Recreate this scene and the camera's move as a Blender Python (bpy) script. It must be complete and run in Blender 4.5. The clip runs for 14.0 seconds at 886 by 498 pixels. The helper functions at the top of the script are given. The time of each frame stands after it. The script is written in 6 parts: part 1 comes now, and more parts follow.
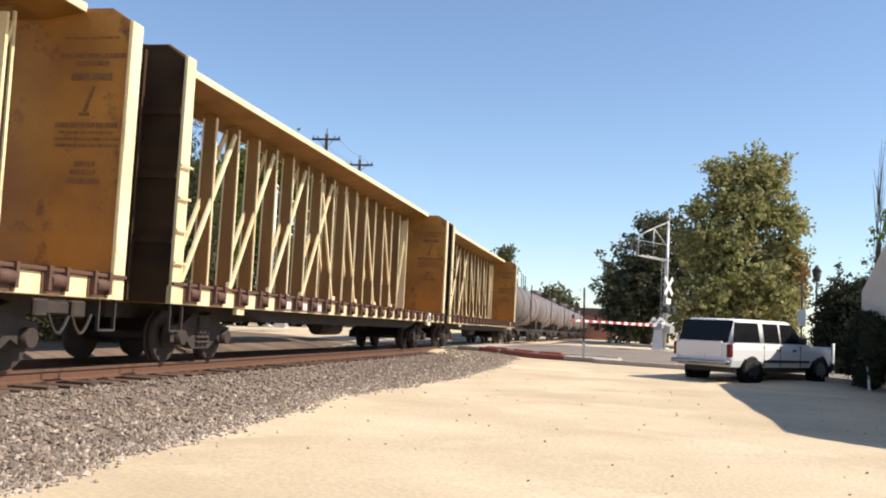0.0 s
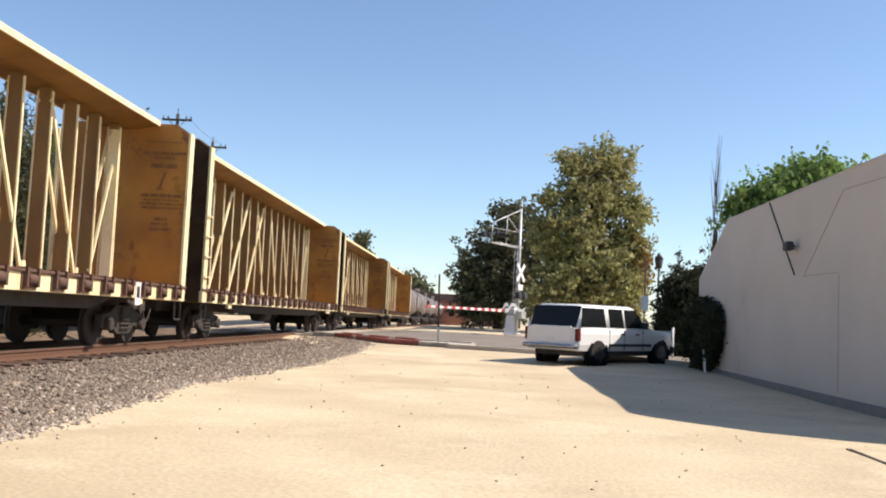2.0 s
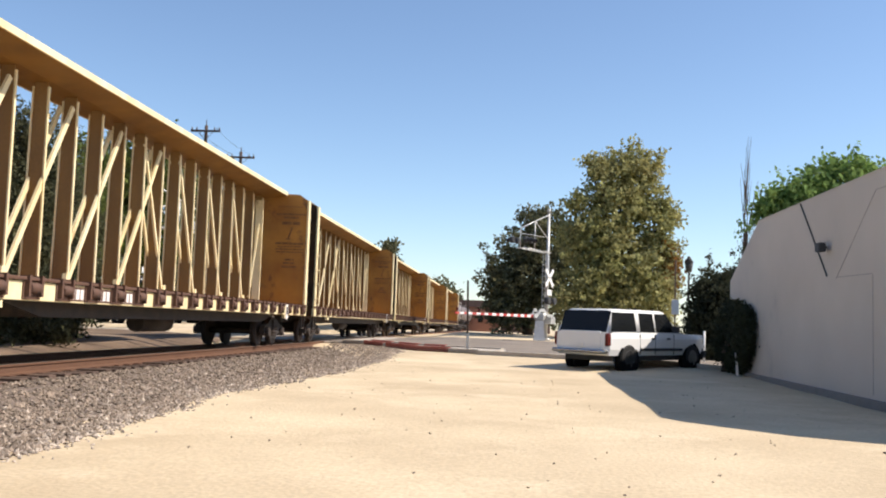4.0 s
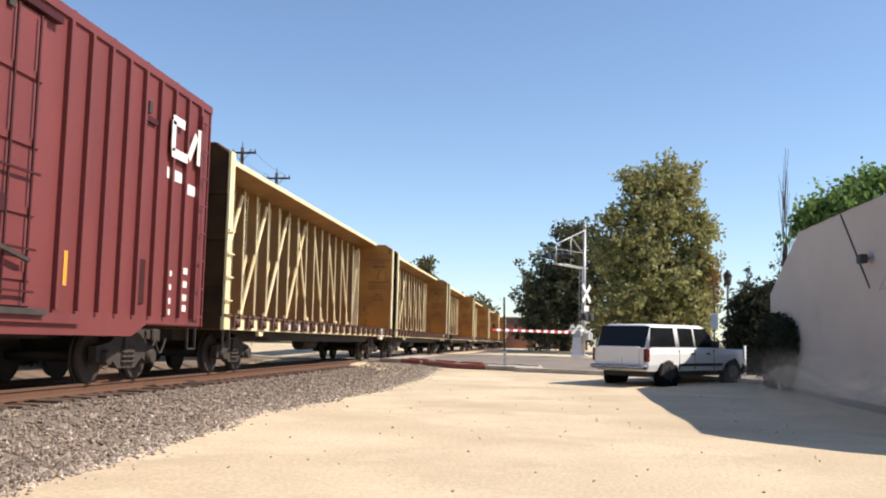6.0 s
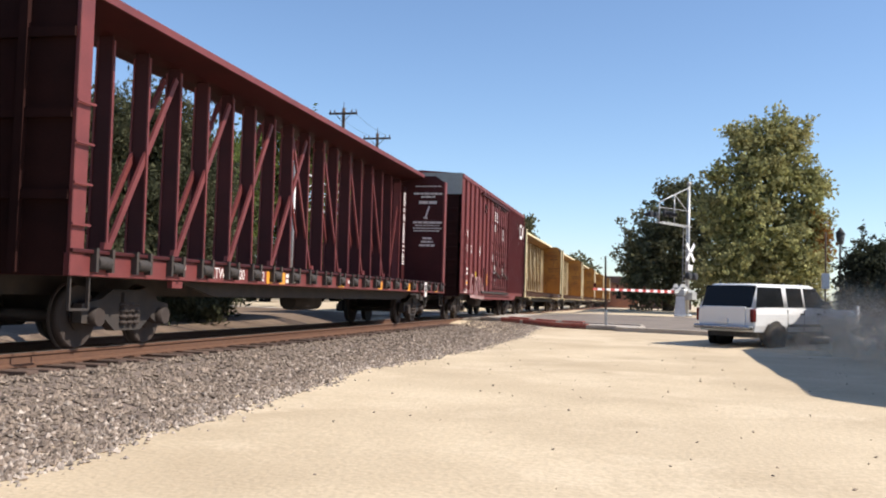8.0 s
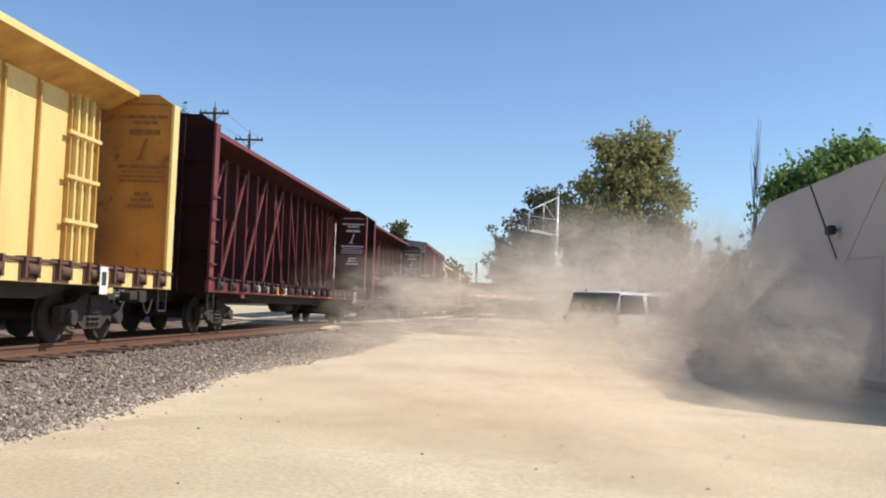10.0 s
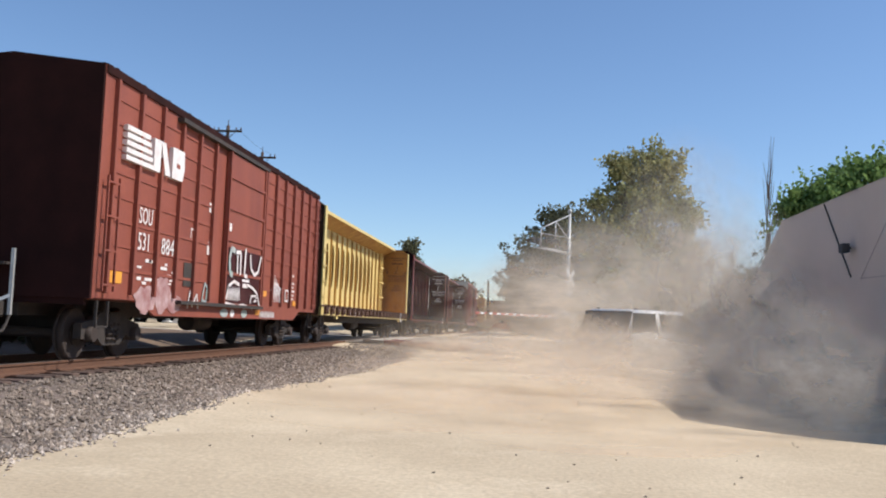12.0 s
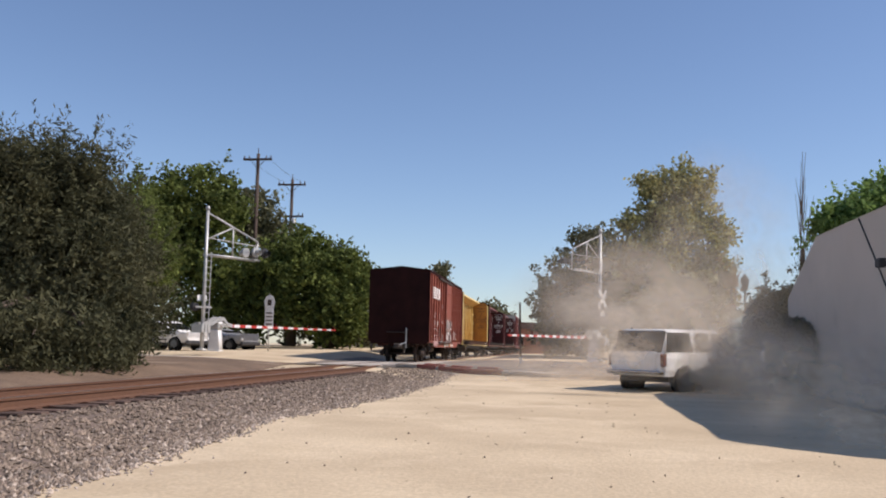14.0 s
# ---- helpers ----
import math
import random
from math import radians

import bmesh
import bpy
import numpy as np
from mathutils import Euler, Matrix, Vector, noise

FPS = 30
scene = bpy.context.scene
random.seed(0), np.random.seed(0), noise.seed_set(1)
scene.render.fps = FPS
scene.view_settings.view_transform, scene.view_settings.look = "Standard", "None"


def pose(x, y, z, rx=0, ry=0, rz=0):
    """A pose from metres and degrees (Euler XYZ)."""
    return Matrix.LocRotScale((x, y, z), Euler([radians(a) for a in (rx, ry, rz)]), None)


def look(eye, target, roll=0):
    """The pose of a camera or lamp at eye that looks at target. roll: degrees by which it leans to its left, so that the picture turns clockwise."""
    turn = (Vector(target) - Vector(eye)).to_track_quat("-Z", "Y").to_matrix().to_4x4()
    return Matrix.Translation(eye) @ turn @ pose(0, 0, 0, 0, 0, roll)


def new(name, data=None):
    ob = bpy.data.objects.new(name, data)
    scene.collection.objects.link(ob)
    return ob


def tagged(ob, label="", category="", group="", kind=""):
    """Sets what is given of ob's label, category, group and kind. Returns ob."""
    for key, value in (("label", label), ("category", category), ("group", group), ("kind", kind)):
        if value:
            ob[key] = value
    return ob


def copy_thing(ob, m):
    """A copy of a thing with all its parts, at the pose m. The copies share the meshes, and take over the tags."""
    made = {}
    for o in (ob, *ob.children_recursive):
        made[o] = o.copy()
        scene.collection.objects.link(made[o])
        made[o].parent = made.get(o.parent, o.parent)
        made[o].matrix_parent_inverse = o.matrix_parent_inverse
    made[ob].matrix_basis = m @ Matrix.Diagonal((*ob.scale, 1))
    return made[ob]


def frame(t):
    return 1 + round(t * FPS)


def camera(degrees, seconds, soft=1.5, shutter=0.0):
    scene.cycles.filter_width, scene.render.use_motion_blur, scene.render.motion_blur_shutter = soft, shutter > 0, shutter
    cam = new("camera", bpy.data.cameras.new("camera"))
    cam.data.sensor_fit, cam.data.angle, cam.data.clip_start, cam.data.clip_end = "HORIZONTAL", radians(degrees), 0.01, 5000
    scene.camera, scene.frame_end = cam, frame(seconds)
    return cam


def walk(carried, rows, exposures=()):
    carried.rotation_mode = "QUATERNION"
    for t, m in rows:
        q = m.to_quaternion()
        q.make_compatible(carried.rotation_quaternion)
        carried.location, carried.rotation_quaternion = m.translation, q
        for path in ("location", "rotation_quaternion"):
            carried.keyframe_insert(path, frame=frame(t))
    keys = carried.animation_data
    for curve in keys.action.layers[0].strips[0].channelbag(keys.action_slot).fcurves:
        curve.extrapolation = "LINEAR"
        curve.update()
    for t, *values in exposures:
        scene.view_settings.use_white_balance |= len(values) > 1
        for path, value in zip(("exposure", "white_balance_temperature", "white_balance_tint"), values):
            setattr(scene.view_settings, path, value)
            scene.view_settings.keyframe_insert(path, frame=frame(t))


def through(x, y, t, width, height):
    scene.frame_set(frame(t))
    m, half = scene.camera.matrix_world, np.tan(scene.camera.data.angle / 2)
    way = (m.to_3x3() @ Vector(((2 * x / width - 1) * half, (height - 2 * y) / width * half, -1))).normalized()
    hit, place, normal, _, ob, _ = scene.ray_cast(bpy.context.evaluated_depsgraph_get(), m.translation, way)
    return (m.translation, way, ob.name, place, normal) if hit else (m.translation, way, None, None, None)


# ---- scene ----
cam = camera(50.0, 14.0, soft=2.0)
EYE = (0.0, 0.0, 1.5)
# seconds, then the three turns of the hand-held camera; it is held in one spot
TURNS = [
    (0, 94.66, -2.90, 10.95), (0.3, 94.19, -2.90, 6.86), (0.5, 93.27, -2.34, 3.59), (1, 93.02, -2.99, 0.51),
    (1.5, 93.98, -3.25, 0.78), (2, 94.24, -2.71, 2.27), (2.5, 94.61, -2.26, 4.12), (2.7, 94.57, -2.60, 4.95),
    (4.8, 94.56, -1.93, 2.62), (5, 94.64, -2.05, 2.27), (5.5, 94.14, -0.93, 4.23), (6, 95.54, -1.35, 6.23),
    (6.5, 96.66, -1.40, 10.14), (7, 94.32, -1.61, 11.22), (7.5, 92.58, -1.29, 12.63), (8, 92.91, -1.63, 12.25),
    (8.2, 92.37, -1.84, 11.70), (10.3, 93.73, -2.09, 4.24), (10.5, 93.83, -2.04, 5.07), (11, 93.89, -2.31, 3.03),
    (11.5, 94.37, -2.95, 3.36), (12, 94.51, -2.25, 5.24), (12.5, 95.16, -2.64, 5.31), (13, 94.68, -1.46, 5.46),
    (13.5, 95.51, -0.64, 5.45), (14, 95.85, -1.23, 7.18)]
walk(cam, [(t, pose(*EYE, a, b, c)) for t, a, b, c in TURNS],
     exposures=((0, 0.40, 6850, 11), (6.0, 0.38, 6750, 11), (8.2, 0.30, 6450, 11), (10.3, 0.13, 6250, 9), (12.5, -0.04, 6150, 12), (14, -0.10, 6600, 17)))

# ---- light ----
SUN_FROM = Vector((1.0, 0.02, 1.0)).normalized()
SUN_EL = math.asin(SUN_FROM.z)
world = bpy.data.worlds.new("sky")
scene.world = world
world.use_nodes = True
sky = world.node_tree.nodes.new("ShaderNodeTexSky")
sky.sky_type, sky.sun_disc = "NISHITA", False
sky.sun_elevation, sky.sun_rotation = SUN_EL, math.atan2(SUN_FROM.x, SUN_FROM.y)
sky.altitude = 1200
sky.dust_density, sky.air_density, sky.ozone_density = 0.7, 1.05, 3.8
background = world.node_tree.nodes["Background"]
background.inputs["Strength"].default_value = 0.14
world.node_tree.links.new(sky.outputs[0], background.inputs["Color"])
sun = new("sun", bpy.data.lights.new("sun", "SUN"))
sun.data.energy, sun.data.angle, sun.data.color = 5.0, radians(0.5), (1.0, 0.94, 0.86)
sun.matrix_world = look(SUN_FROM * 60, (0, 0, 0))
scene.cycles.transparent_max_bounces = 24


# ---- materials ----
def mat(name, base, other=None, scale=4.0, amount=0.5, rough=0.7, metal=0.0, bump=0.0, fine=60.0, grain=0.12, stretch=(1, 1, 1), sharp=0.0, per_piece=0.0, dirt=None, dirt_scale=1.2, dirt_edge=0.55, spec=0.4):
    """Two scales of noise between two colours, fine relief, and patches of dirt."""
    m = bpy.data.materials.new(name)
    m.use_nodes = True
    nt = m.node_tree
    nodes, links = nt.nodes, nt.links
    bsdf = nodes["Principled BSDF"]
    bsdf.inputs["Roughness"].default_value, bsdf.inputs["Metallic"].default_value = rough, metal
    bsdf.inputs["Specular IOR Level"].default_value = spec
    co = nodes.new("ShaderNodeTexCoord")
    mp = nodes.new("ShaderNodeMapping")
    mp.inputs["Scale"].default_value = stretch
    links.new(co.outputs["Object"], mp.inputs["Vector"])
    big = nodes.new("ShaderNodeTexNoise")
    big.inputs["Scale"].default_value, big.inputs["Detail"].default_value = scale, 5
    links.new(mp.outputs[0], big.inputs["Vector"])
    small = nodes.new("ShaderNodeTexNoise")
    small.inputs["Scale"].default_value, small.inputs["Detail"].default_value = fine, 3
    links.new(mp.outputs[0], small.inputs["Vector"])
    ramp = nodes.new("ShaderNodeValToRGB")
    ramp.color_ramp.elements[0].position, ramp.color_ramp.elements[1].position = 0.3 + sharp * 0.15, 0.7 - sharp * 0.15
    ramp.color_ramp.elements[0].color = (*base, 1)
    second = other or tuple(c * 0.7 for c in base)
    ramp.color_ramp.elements[1].color = (*[a + (b - a) * amount for a, b in zip(base, second)], 1)
    links.new(big.outputs["Fac"], ramp.inputs["Fac"])
    colour = ramp.outputs["Color"]
    if dirt:
        patches = nodes.new("ShaderNodeTexNoise")
        patches.inputs["Scale"].default_value, patches.inputs["Detail"].default_value, patches.inputs["Roughness"].default_value = dirt_scale, 8, 0.7
        links.new(mp.outputs[0], patches.inputs["Vector"])
        edge = nodes.new("ShaderNodeMapRange")
        edge.inputs["From Min"].default_value, edge.inputs["From Max"].default_value = dirt_edge, dirt_edge + 0.12
        links.new(patches.outputs["Fac"], edge.inputs["Value"])
        over = nodes.new("ShaderNodeMix")
        over.data_type = "RGBA"
        over.inputs["B"].default_value = (*dirt, 1)
        links.new(edge.outputs[0], over.inputs["Factor"])
        links.new(colour, over.inputs["A"])
        colour = over.outputs["Result"]
    gr = nodes.new("ShaderNodeMapRange")
    gr.inputs["From Min"].default_value, gr.inputs["From Max"].default_value = 0.3, 0.7
    gr.inputs["To Min"].default_value, gr.inputs["To Max"].default_value = 1 - grain, 1 + grain
    links.new(small.outputs["Fac"], gr.inputs["Value"])
    value = gr.outputs[0]
    if per_piece:
        info = nodes.new("ShaderNodeObjectInfo")
        geo = nodes.new("ShaderNodeNewGeometry")
        add = nodes.new("ShaderNodeMath")
        add.operation = "ADD"
        links.new(info.outputs["Random"], add.inputs[0])
        links.new(geo.outputs["Random Per Island"], add.inputs[1])
        fract = nodes.new("ShaderNodeMath")
        fract.operation = "FRACT"
        links.new(add.outputs[0], fract.inputs[0])
        span = nodes.new("ShaderNodeMapRange")
        span.inputs["To Min"].default_value, span.inputs["To Max"].default_value = 1 - per_piece, 1 + per_piece
        links.new(fract.outputs[0], span.inputs["Value"])
        mul = nodes.new("ShaderNodeMath")
        mul.operation = "MULTIPLY"
        links.new(value, mul.inputs[0])
        links.new(span.outputs[0], mul.inputs[1])
        value = mul.outputs[0]
    tint = nodes.new("ShaderNodeVectorMath")
    tint.operation = "SCALE"
    links.new(colour, tint.inputs[0])
    links.new(value, tint.inputs["Scale"])
    links.new(tint.outputs[0], bsdf.inputs["Base Color"])
    if bump:
        b = nodes.new("ShaderNodeBump")
        b.inputs["Strength"].default_value, b.inputs["Distance"].default_value = bump, 0.02
        links.new(small.outputs["Fac"], b.inputs["Height"])
        links.new(b.outputs[0], bsdf.inputs["Normal"])
    return m


def leaf_mat(name, a, b, through=0.35, spread=0.35):
    """Leaves, each in a shade of its own, with light passing through."""
    m = mat(name, a, b, scale=0.5, amount=1.0, rough=0.7, grain=0.15, fine=3.0, per_piece=spread)
    nt = m.node_tree
    bsdf = nt.nodes["Principled BSDF"]
    bsdf.inputs["Specular IOR Level"].default_value = 0.12
    thin = nt.nodes.new("ShaderNodeBsdfTranslucent")
    source = bsdf.inputs["Base Color"].links[0].from_socket
    nt.links.new(source, thin.inputs["Color"])
    mix = nt.nodes.new("ShaderNodeMixShader")
    mix.inputs[0].default_value = through
    nt.links.new(bsdf.outputs[0], mix.inputs[1])
    nt.links.new(thin.outputs[0], mix.inputs[2])
    nt.links.new(mix.outputs[0], nt.nodes["Material Output"].inputs["Surface"])
    return m


M_DIRT = mat("sandy dirt", (0.64, 0.512, 0.34), (0.47, 0.362, 0.232), scale=0.35, amount=1.0, rough=0.95, bump=0.5, fine=18, grain=0.1, dirt=(0.66, 0.532, 0.36), dirt_scale=0.22, dirt_edge=0.5)
M_BALLAST = mat("ballast bed", (0.22, 0.165, 0.13), (0.13, 0.10, 0.08), scale=14, amount=1.0, rough=0.95, bump=1.0, fine=45, grain=0.35)
M_STONE = mat("ballast stone", (0.27, 0.208, 0.155), (0.17, 0.128, 0.097), scale=6, amount=1.0, rough=0.9, per_piece=0.42)
M_PALE_STONE = mat("pale ballast stone", (0.43, 0.355, 0.285), (0.29, 0.235, 0.19), scale=6, amount=1.0, rough=0.9, per_piece=0.45)
M_RAIL = mat("rusty rail", (0.17, 0.085, 0.05), (0.10, 0.055, 0.038), scale=8, rough=0.75, metal=0.3, bump=0.2)
M_RAIL_TOP = mat("polished rail head", (0.45, 0.42, 0.40), rough=0.3, metal=0.9)
M_TIE = mat("weathered tie", (0.12, 0.075, 0.055), (0.06, 0.042, 0.033), scale=6, rough=0.9, stretch=(0.4, 3, 3), bump=0.5, per_piece=0.35)
M_ASPHALT = mat("dusty asphalt", (0.27, 0.222, 0.178), (0.185, 0.153, 0.125), scale=0.7, amount=1.0, rough=0.9, bump=0.3, fine=80, grain=0.2)
M_CONCRETE = mat("concrete", (0.52, 0.46, 0.39), (0.38, 0.33, 0.28), scale=1.5, amount=1.0, rough=0.9, bump=0.25, fine=40, dirt=(0.28, 0.24, 0.2), dirt_edge=0.62)
M_RED_KERB = mat("worn red kerb paint", (0.30, 0.075, 0.055), (0.34, 0.15, 0.12), scale=5, rough=0.8)
M_STUCCO = mat("pale grey stucco", (0.61, 0.535, 0.465), (0.545, 0.48, 0.415), scale=0.5, amount=1.0, rough=0.95, bump=0.4, fine=50, grain=0.05, dirt=(0.45, 0.40, 0.355), dirt_scale=0.5, dirt_edge=0.6)
M_STUCCO_LINE = mat("stucco joint", (0.47, 0.41, 0.365), rough=0.95)
M_STUCCO_DARK = mat("dark stucco footing", (0.24, 0.22, 0.21), rough=0.95, bump=0.4)
# Weathered yellow for webs and chord, darkened because they stand in shade.
M_YELLOW_SHADED = mat("weathered yellow-brown paint darkened for shade", (0.255, 0.134, 0.034), (0.155, 0.076, 0.021), scale=1.3, amount=1.0, rough=0.55, bump=0.1, stretch=(1, 1, 0.35), dirt=(0.22, 0.10, 0.045), dirt_scale=1.7, dirt_edge=0.62)
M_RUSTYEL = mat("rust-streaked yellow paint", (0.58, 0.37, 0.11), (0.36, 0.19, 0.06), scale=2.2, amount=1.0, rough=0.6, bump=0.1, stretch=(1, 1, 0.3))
# The same yellow brightened as if sunlit, for flanges, sills and braces.
M_YELLOW_LIT = mat("sunlit yellow edge paint", (0.82, 0.71, 0.45), (0.70, 0.55, 0.29), scale=2.0, amount=1.0, rough=0.55, bump=0.1, stretch=(1, 1, 0.4), dirt=(0.30, 0.17, 0.08), dirt_scale=2.6, dirt_edge=0.6)
M_CREAM = mat("pale yellow paint", (0.70, 0.555, 0.225), (0.62, 0.46, 0.165), scale=1.6, amount=1.0, rough=0.55, bump=0.1, stretch=(1, 1, 0.4), dirt=(0.25, 0.13, 0.06), dirt_scale=2.3, dirt_edge=0.62)
M_ORANGE = mat("orange-brown bulkhead paint", (0.43, 0.205, 0.038), (0.28, 0.12, 0.027), scale=1.0, amount=1.0, rough=0.6, bump=0.1, dirt=(0.15, 0.065, 0.028), dirt_scale=1.9, dirt_edge=0.57)
M_BOXRED = mat("faded red boxcar paint", (0.172, 0.037, 0.034), (0.132, 0.029, 0.028), scale=1.2, amount=1.0, rough=0.6, bump=0.08, stretch=(1, 1, 0.4), dirt=(0.13, 0.04, 0.034), dirt_scale=1.1, dirt_edge=0.66)
M_TEAL = mat("pale teal spray paint", (0.30, 0.42, 0.38), (0.45, 0.42, 0.40), scale=5, amount=1.0, rough=0.6)
M_BOXRUST = mat("rusty orange-red boxcar paint", (0.275, 0.074, 0.043), (0.20, 0.053, 0.034), scale=1.5, amount=1.0, rough=0.65, bump=0.1, stretch=(1, 1, 0.35), dirt=(0.12, 0.05, 0.035), dirt_scale=1.4, dirt_edge=0.62)
# Two maroons: shade put into this one, sunlight into the edge paint below.
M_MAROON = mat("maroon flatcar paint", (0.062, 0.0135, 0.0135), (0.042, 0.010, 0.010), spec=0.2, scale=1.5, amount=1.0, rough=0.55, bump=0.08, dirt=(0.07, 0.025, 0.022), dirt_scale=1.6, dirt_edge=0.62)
M_MAROON_LIT = mat("sunlit maroon edge paint", (0.185, 0.042, 0.038), (0.13, 0.030, 0.028), scale=2, amount=1.0, rough=0.55)
M_BROWN_DIRT = mat("brown weedy dirt", (0.21, 0.142, 0.093), (0.13, 0.088, 0.058), scale=0.6, amount=1.0, rough=0.95, bump=0.6, fine=14, grain=0.2, dirt=(0.30, 0.22, 0.15), dirt_scale=0.4)
# Near-black brown: the shade on car ends is put into this colour.
M_SHADE_BROWN = mat("dark brown end paint with shade in it", (0.036, 0.014, 0.012), (0.022, 0.010, 0.009), scale=1.5, amount=1, rough=0.9, spec=0.05)
# Grimy brown, made darker to carry the shade on outer bulkhead faces.
M_GRIME_SHADE = mat("grimy brown end paint darkened for shade", (0.075, 0.042, 0.022), (0.035, 0.022, 0.014), scale=1.5, amount=1, rough=0.85, spec=0.1)
M_GREYCAP = mat("grey end cap paint", (0.33, 0.33, 0.31), rough=0.7)
M_TANK = mat("grimy grey tank paint", (0.20, 0.165, 0.155), (0.12, 0.095, 0.088), scale=0.8, amount=1.0, rough=0.6, stretch=(1, 1, 0.3))
M_DARKSTEEL = mat("grimy black steel", (0.035, 0.03, 0.027), (0.06, 0.045, 0.036), scale=4, amount=1.0, rough=0.8, bump=0.2)
M_WINCH = mat("rusty brown winch steel", (0.12, 0.06, 0.038), (0.07, 0.038, 0.028), scale=6, rough=0.8)
M_WHEEL = mat("brown dusty steel", (0.06, 0.044, 0.036), (0.04, 0.03, 0.026), scale=5, rough=0.75, metal=0.2)
M_WHITE_MARK = mat("white stencil paint", (0.78, 0.74, 0.70), (0.6, 0.52, 0.48), scale=6, amount=0.8, rough=0.7)
M_DARK_MARK = mat("dark stencil paint", (0.16, 0.075, 0.03), (0.3, 0.15, 0.05), scale=8, amount=0.7, rough=0.7)
M_REFLECT = mat("yellow reflector", (0.85, 0.62, 0.05), rough=0.4)
M_REFLECT_OR = mat("orange reflector", (0.80, 0.34, 0.04), rough=0.4)
M_GRAFFITI = mat("silver graffiti paint", (0.50, 0.36, 0.34), (0.28, 0.11, 0.10), scale=4, amount=1.0, rough=0.6)
M_GALV = mat("galvanised steel", (0.48, 0.475, 0.455), (0.38, 0.375, 0.36), scale=6, rough=0.45, metal=0.4)
M_WHITE = mat("white vehicle paint", (0.80, 0.79, 0.77), (0.76, 0.75, 0.73), scale=1.5, rough=0.25, grain=0.02)
M_PLASTIC = mat("dark trim plastic", (0.04, 0.04, 0.042), rough=0.6)
M_WELL_SHADE = mat("black wheel well shade", (0.012, 0.012, 0.012), rough=1.0, spec=0.0)
M_TYRE = mat("tyre rubber", (0.025, 0.024, 0.023), rough=0.9, bump=0.2)
M_RIM = mat("alloy rim", (0.13, 0.13, 0.13), rough=0.35, metal=0.8)
M_RED_LENS = mat("red lamp lens", (0.13, 0.02, 0.018), rough=0.2)
M_CHROME = mat("dull chrome", (0.55, 0.55, 0.55), rough=0.25, metal=0.9)
M_SEDAN = mat("silver-grey vehicle paint", (0.30, 0.31, 0.33), rough=0.3, metal=0.3)
M_POLE = mat("dark creosoted wood", (0.065, 0.045, 0.035), (0.10, 0.07, 0.055), scale=4, rough=0.9, stretch=(6, 6, 0.5), bump=0.4)
M_INSUL = mat("brown insulator", (0.09, 0.06, 0.05), rough=0.3)
M_BARK = mat("bark", (0.13, 0.095, 0.07), (0.08, 0.058, 0.043), scale=8, rough=0.95, bump=0.8, stretch=(3, 3, 0.6))
M_SIGN = mat("white sign face", (0.80, 0.79, 0.77), rough=0.5)
M_RED_STRIPE = mat("red retroreflective stripe", (0.50, 0.05, 0.04), rough=0.5)
M_LEAF_PLANE = leaf_mat("dusty olive leaves", (0.26, 0.262, 0.10), (0.37, 0.34, 0.155), through=0.4, spread=0.45)
M_LEAF_HEDGE = leaf_mat("blackish green leaves", (0.04, 0.045, 0.027), (0.055, 0.06, 0.034), spread=0.2)
M_LEAF_DARK = leaf_mat("dark green leaves", (0.115, 0.12, 0.068), (0.165, 0.16, 0.09), spread=0.45)
M_LEAF_GREEN = leaf_mat("mid green leaves", (0.15, 0.18, 0.045), (0.085, 0.11, 0.032), spread=0.5)
M_LEAF_BRIGHT = leaf_mat("bright green leaves", (0.26, 0.36, 0.11), (0.17, 0.26, 0.08), through=0.45)
M_LEAF_GREY = leaf_mat("grey-green feathery foliage", (0.125, 0.118, 0.06), (0.055, 0.06, 0.032), spread=0.4)
M_LEAF_RUST = leaf_mat("russet autumn leaves", (0.26, 0.12, 0.03), (0.18, 0.10, 0.03))
M_BRICK_FAR = mat("terracotta wall", (0.36, 0.17, 0.11), (0.28, 0.13, 0.09), scale=2, rough=0.9)
M_ROOF_FAR = mat("brown roof", (0.16, 0.10, 0.08), rough=0.9)


def glass_mat(name, tint, alpha):
    m = bpy.data.materials.new(name)
    m.use_nodes = True
    bsdf = m.node_tree.nodes["Principled BSDF"]
    bsdf.inputs["Base Color"].default_value = (*tint, 1)
    bsdf.inputs["Roughness"].default_value = 0.12
    bsdf.inputs["Specular IOR Level"].default_value = 0.25
    bsdf.inputs["Alpha"].default_value = alpha
    return m


M_GLASS = glass_mat("dark tinted glass", (0.012, 0.013, 0.014), 0.97)


# ---- mesh tools ----
def bm_box(bm, x0, x1, y0, y1, z0, z1, bevel=0.0):
    made = bmesh.ops.create_cube(bm, size=1)["verts"]
    for v in made:
        v.co = Vector(((x0 + x1) / 2 + v.co.x * (x1 - x0), (y0 + y1) / 2 + v.co.y * (y1 - y0), (z0 + z1) / 2 + v.co.z * (z1 - z0)))
    if bevel:
        edges = {e for v in made for e in v.link_edges}
        bmesh.ops.bevel(bm, geom=list(edges), offset=bevel, segments=1, affect="EDGES", profile=0.5)
    return bm


def box(*spans, bevel=0.0):
    return bm_box(bmesh.new(), *spans, bevel=bevel)


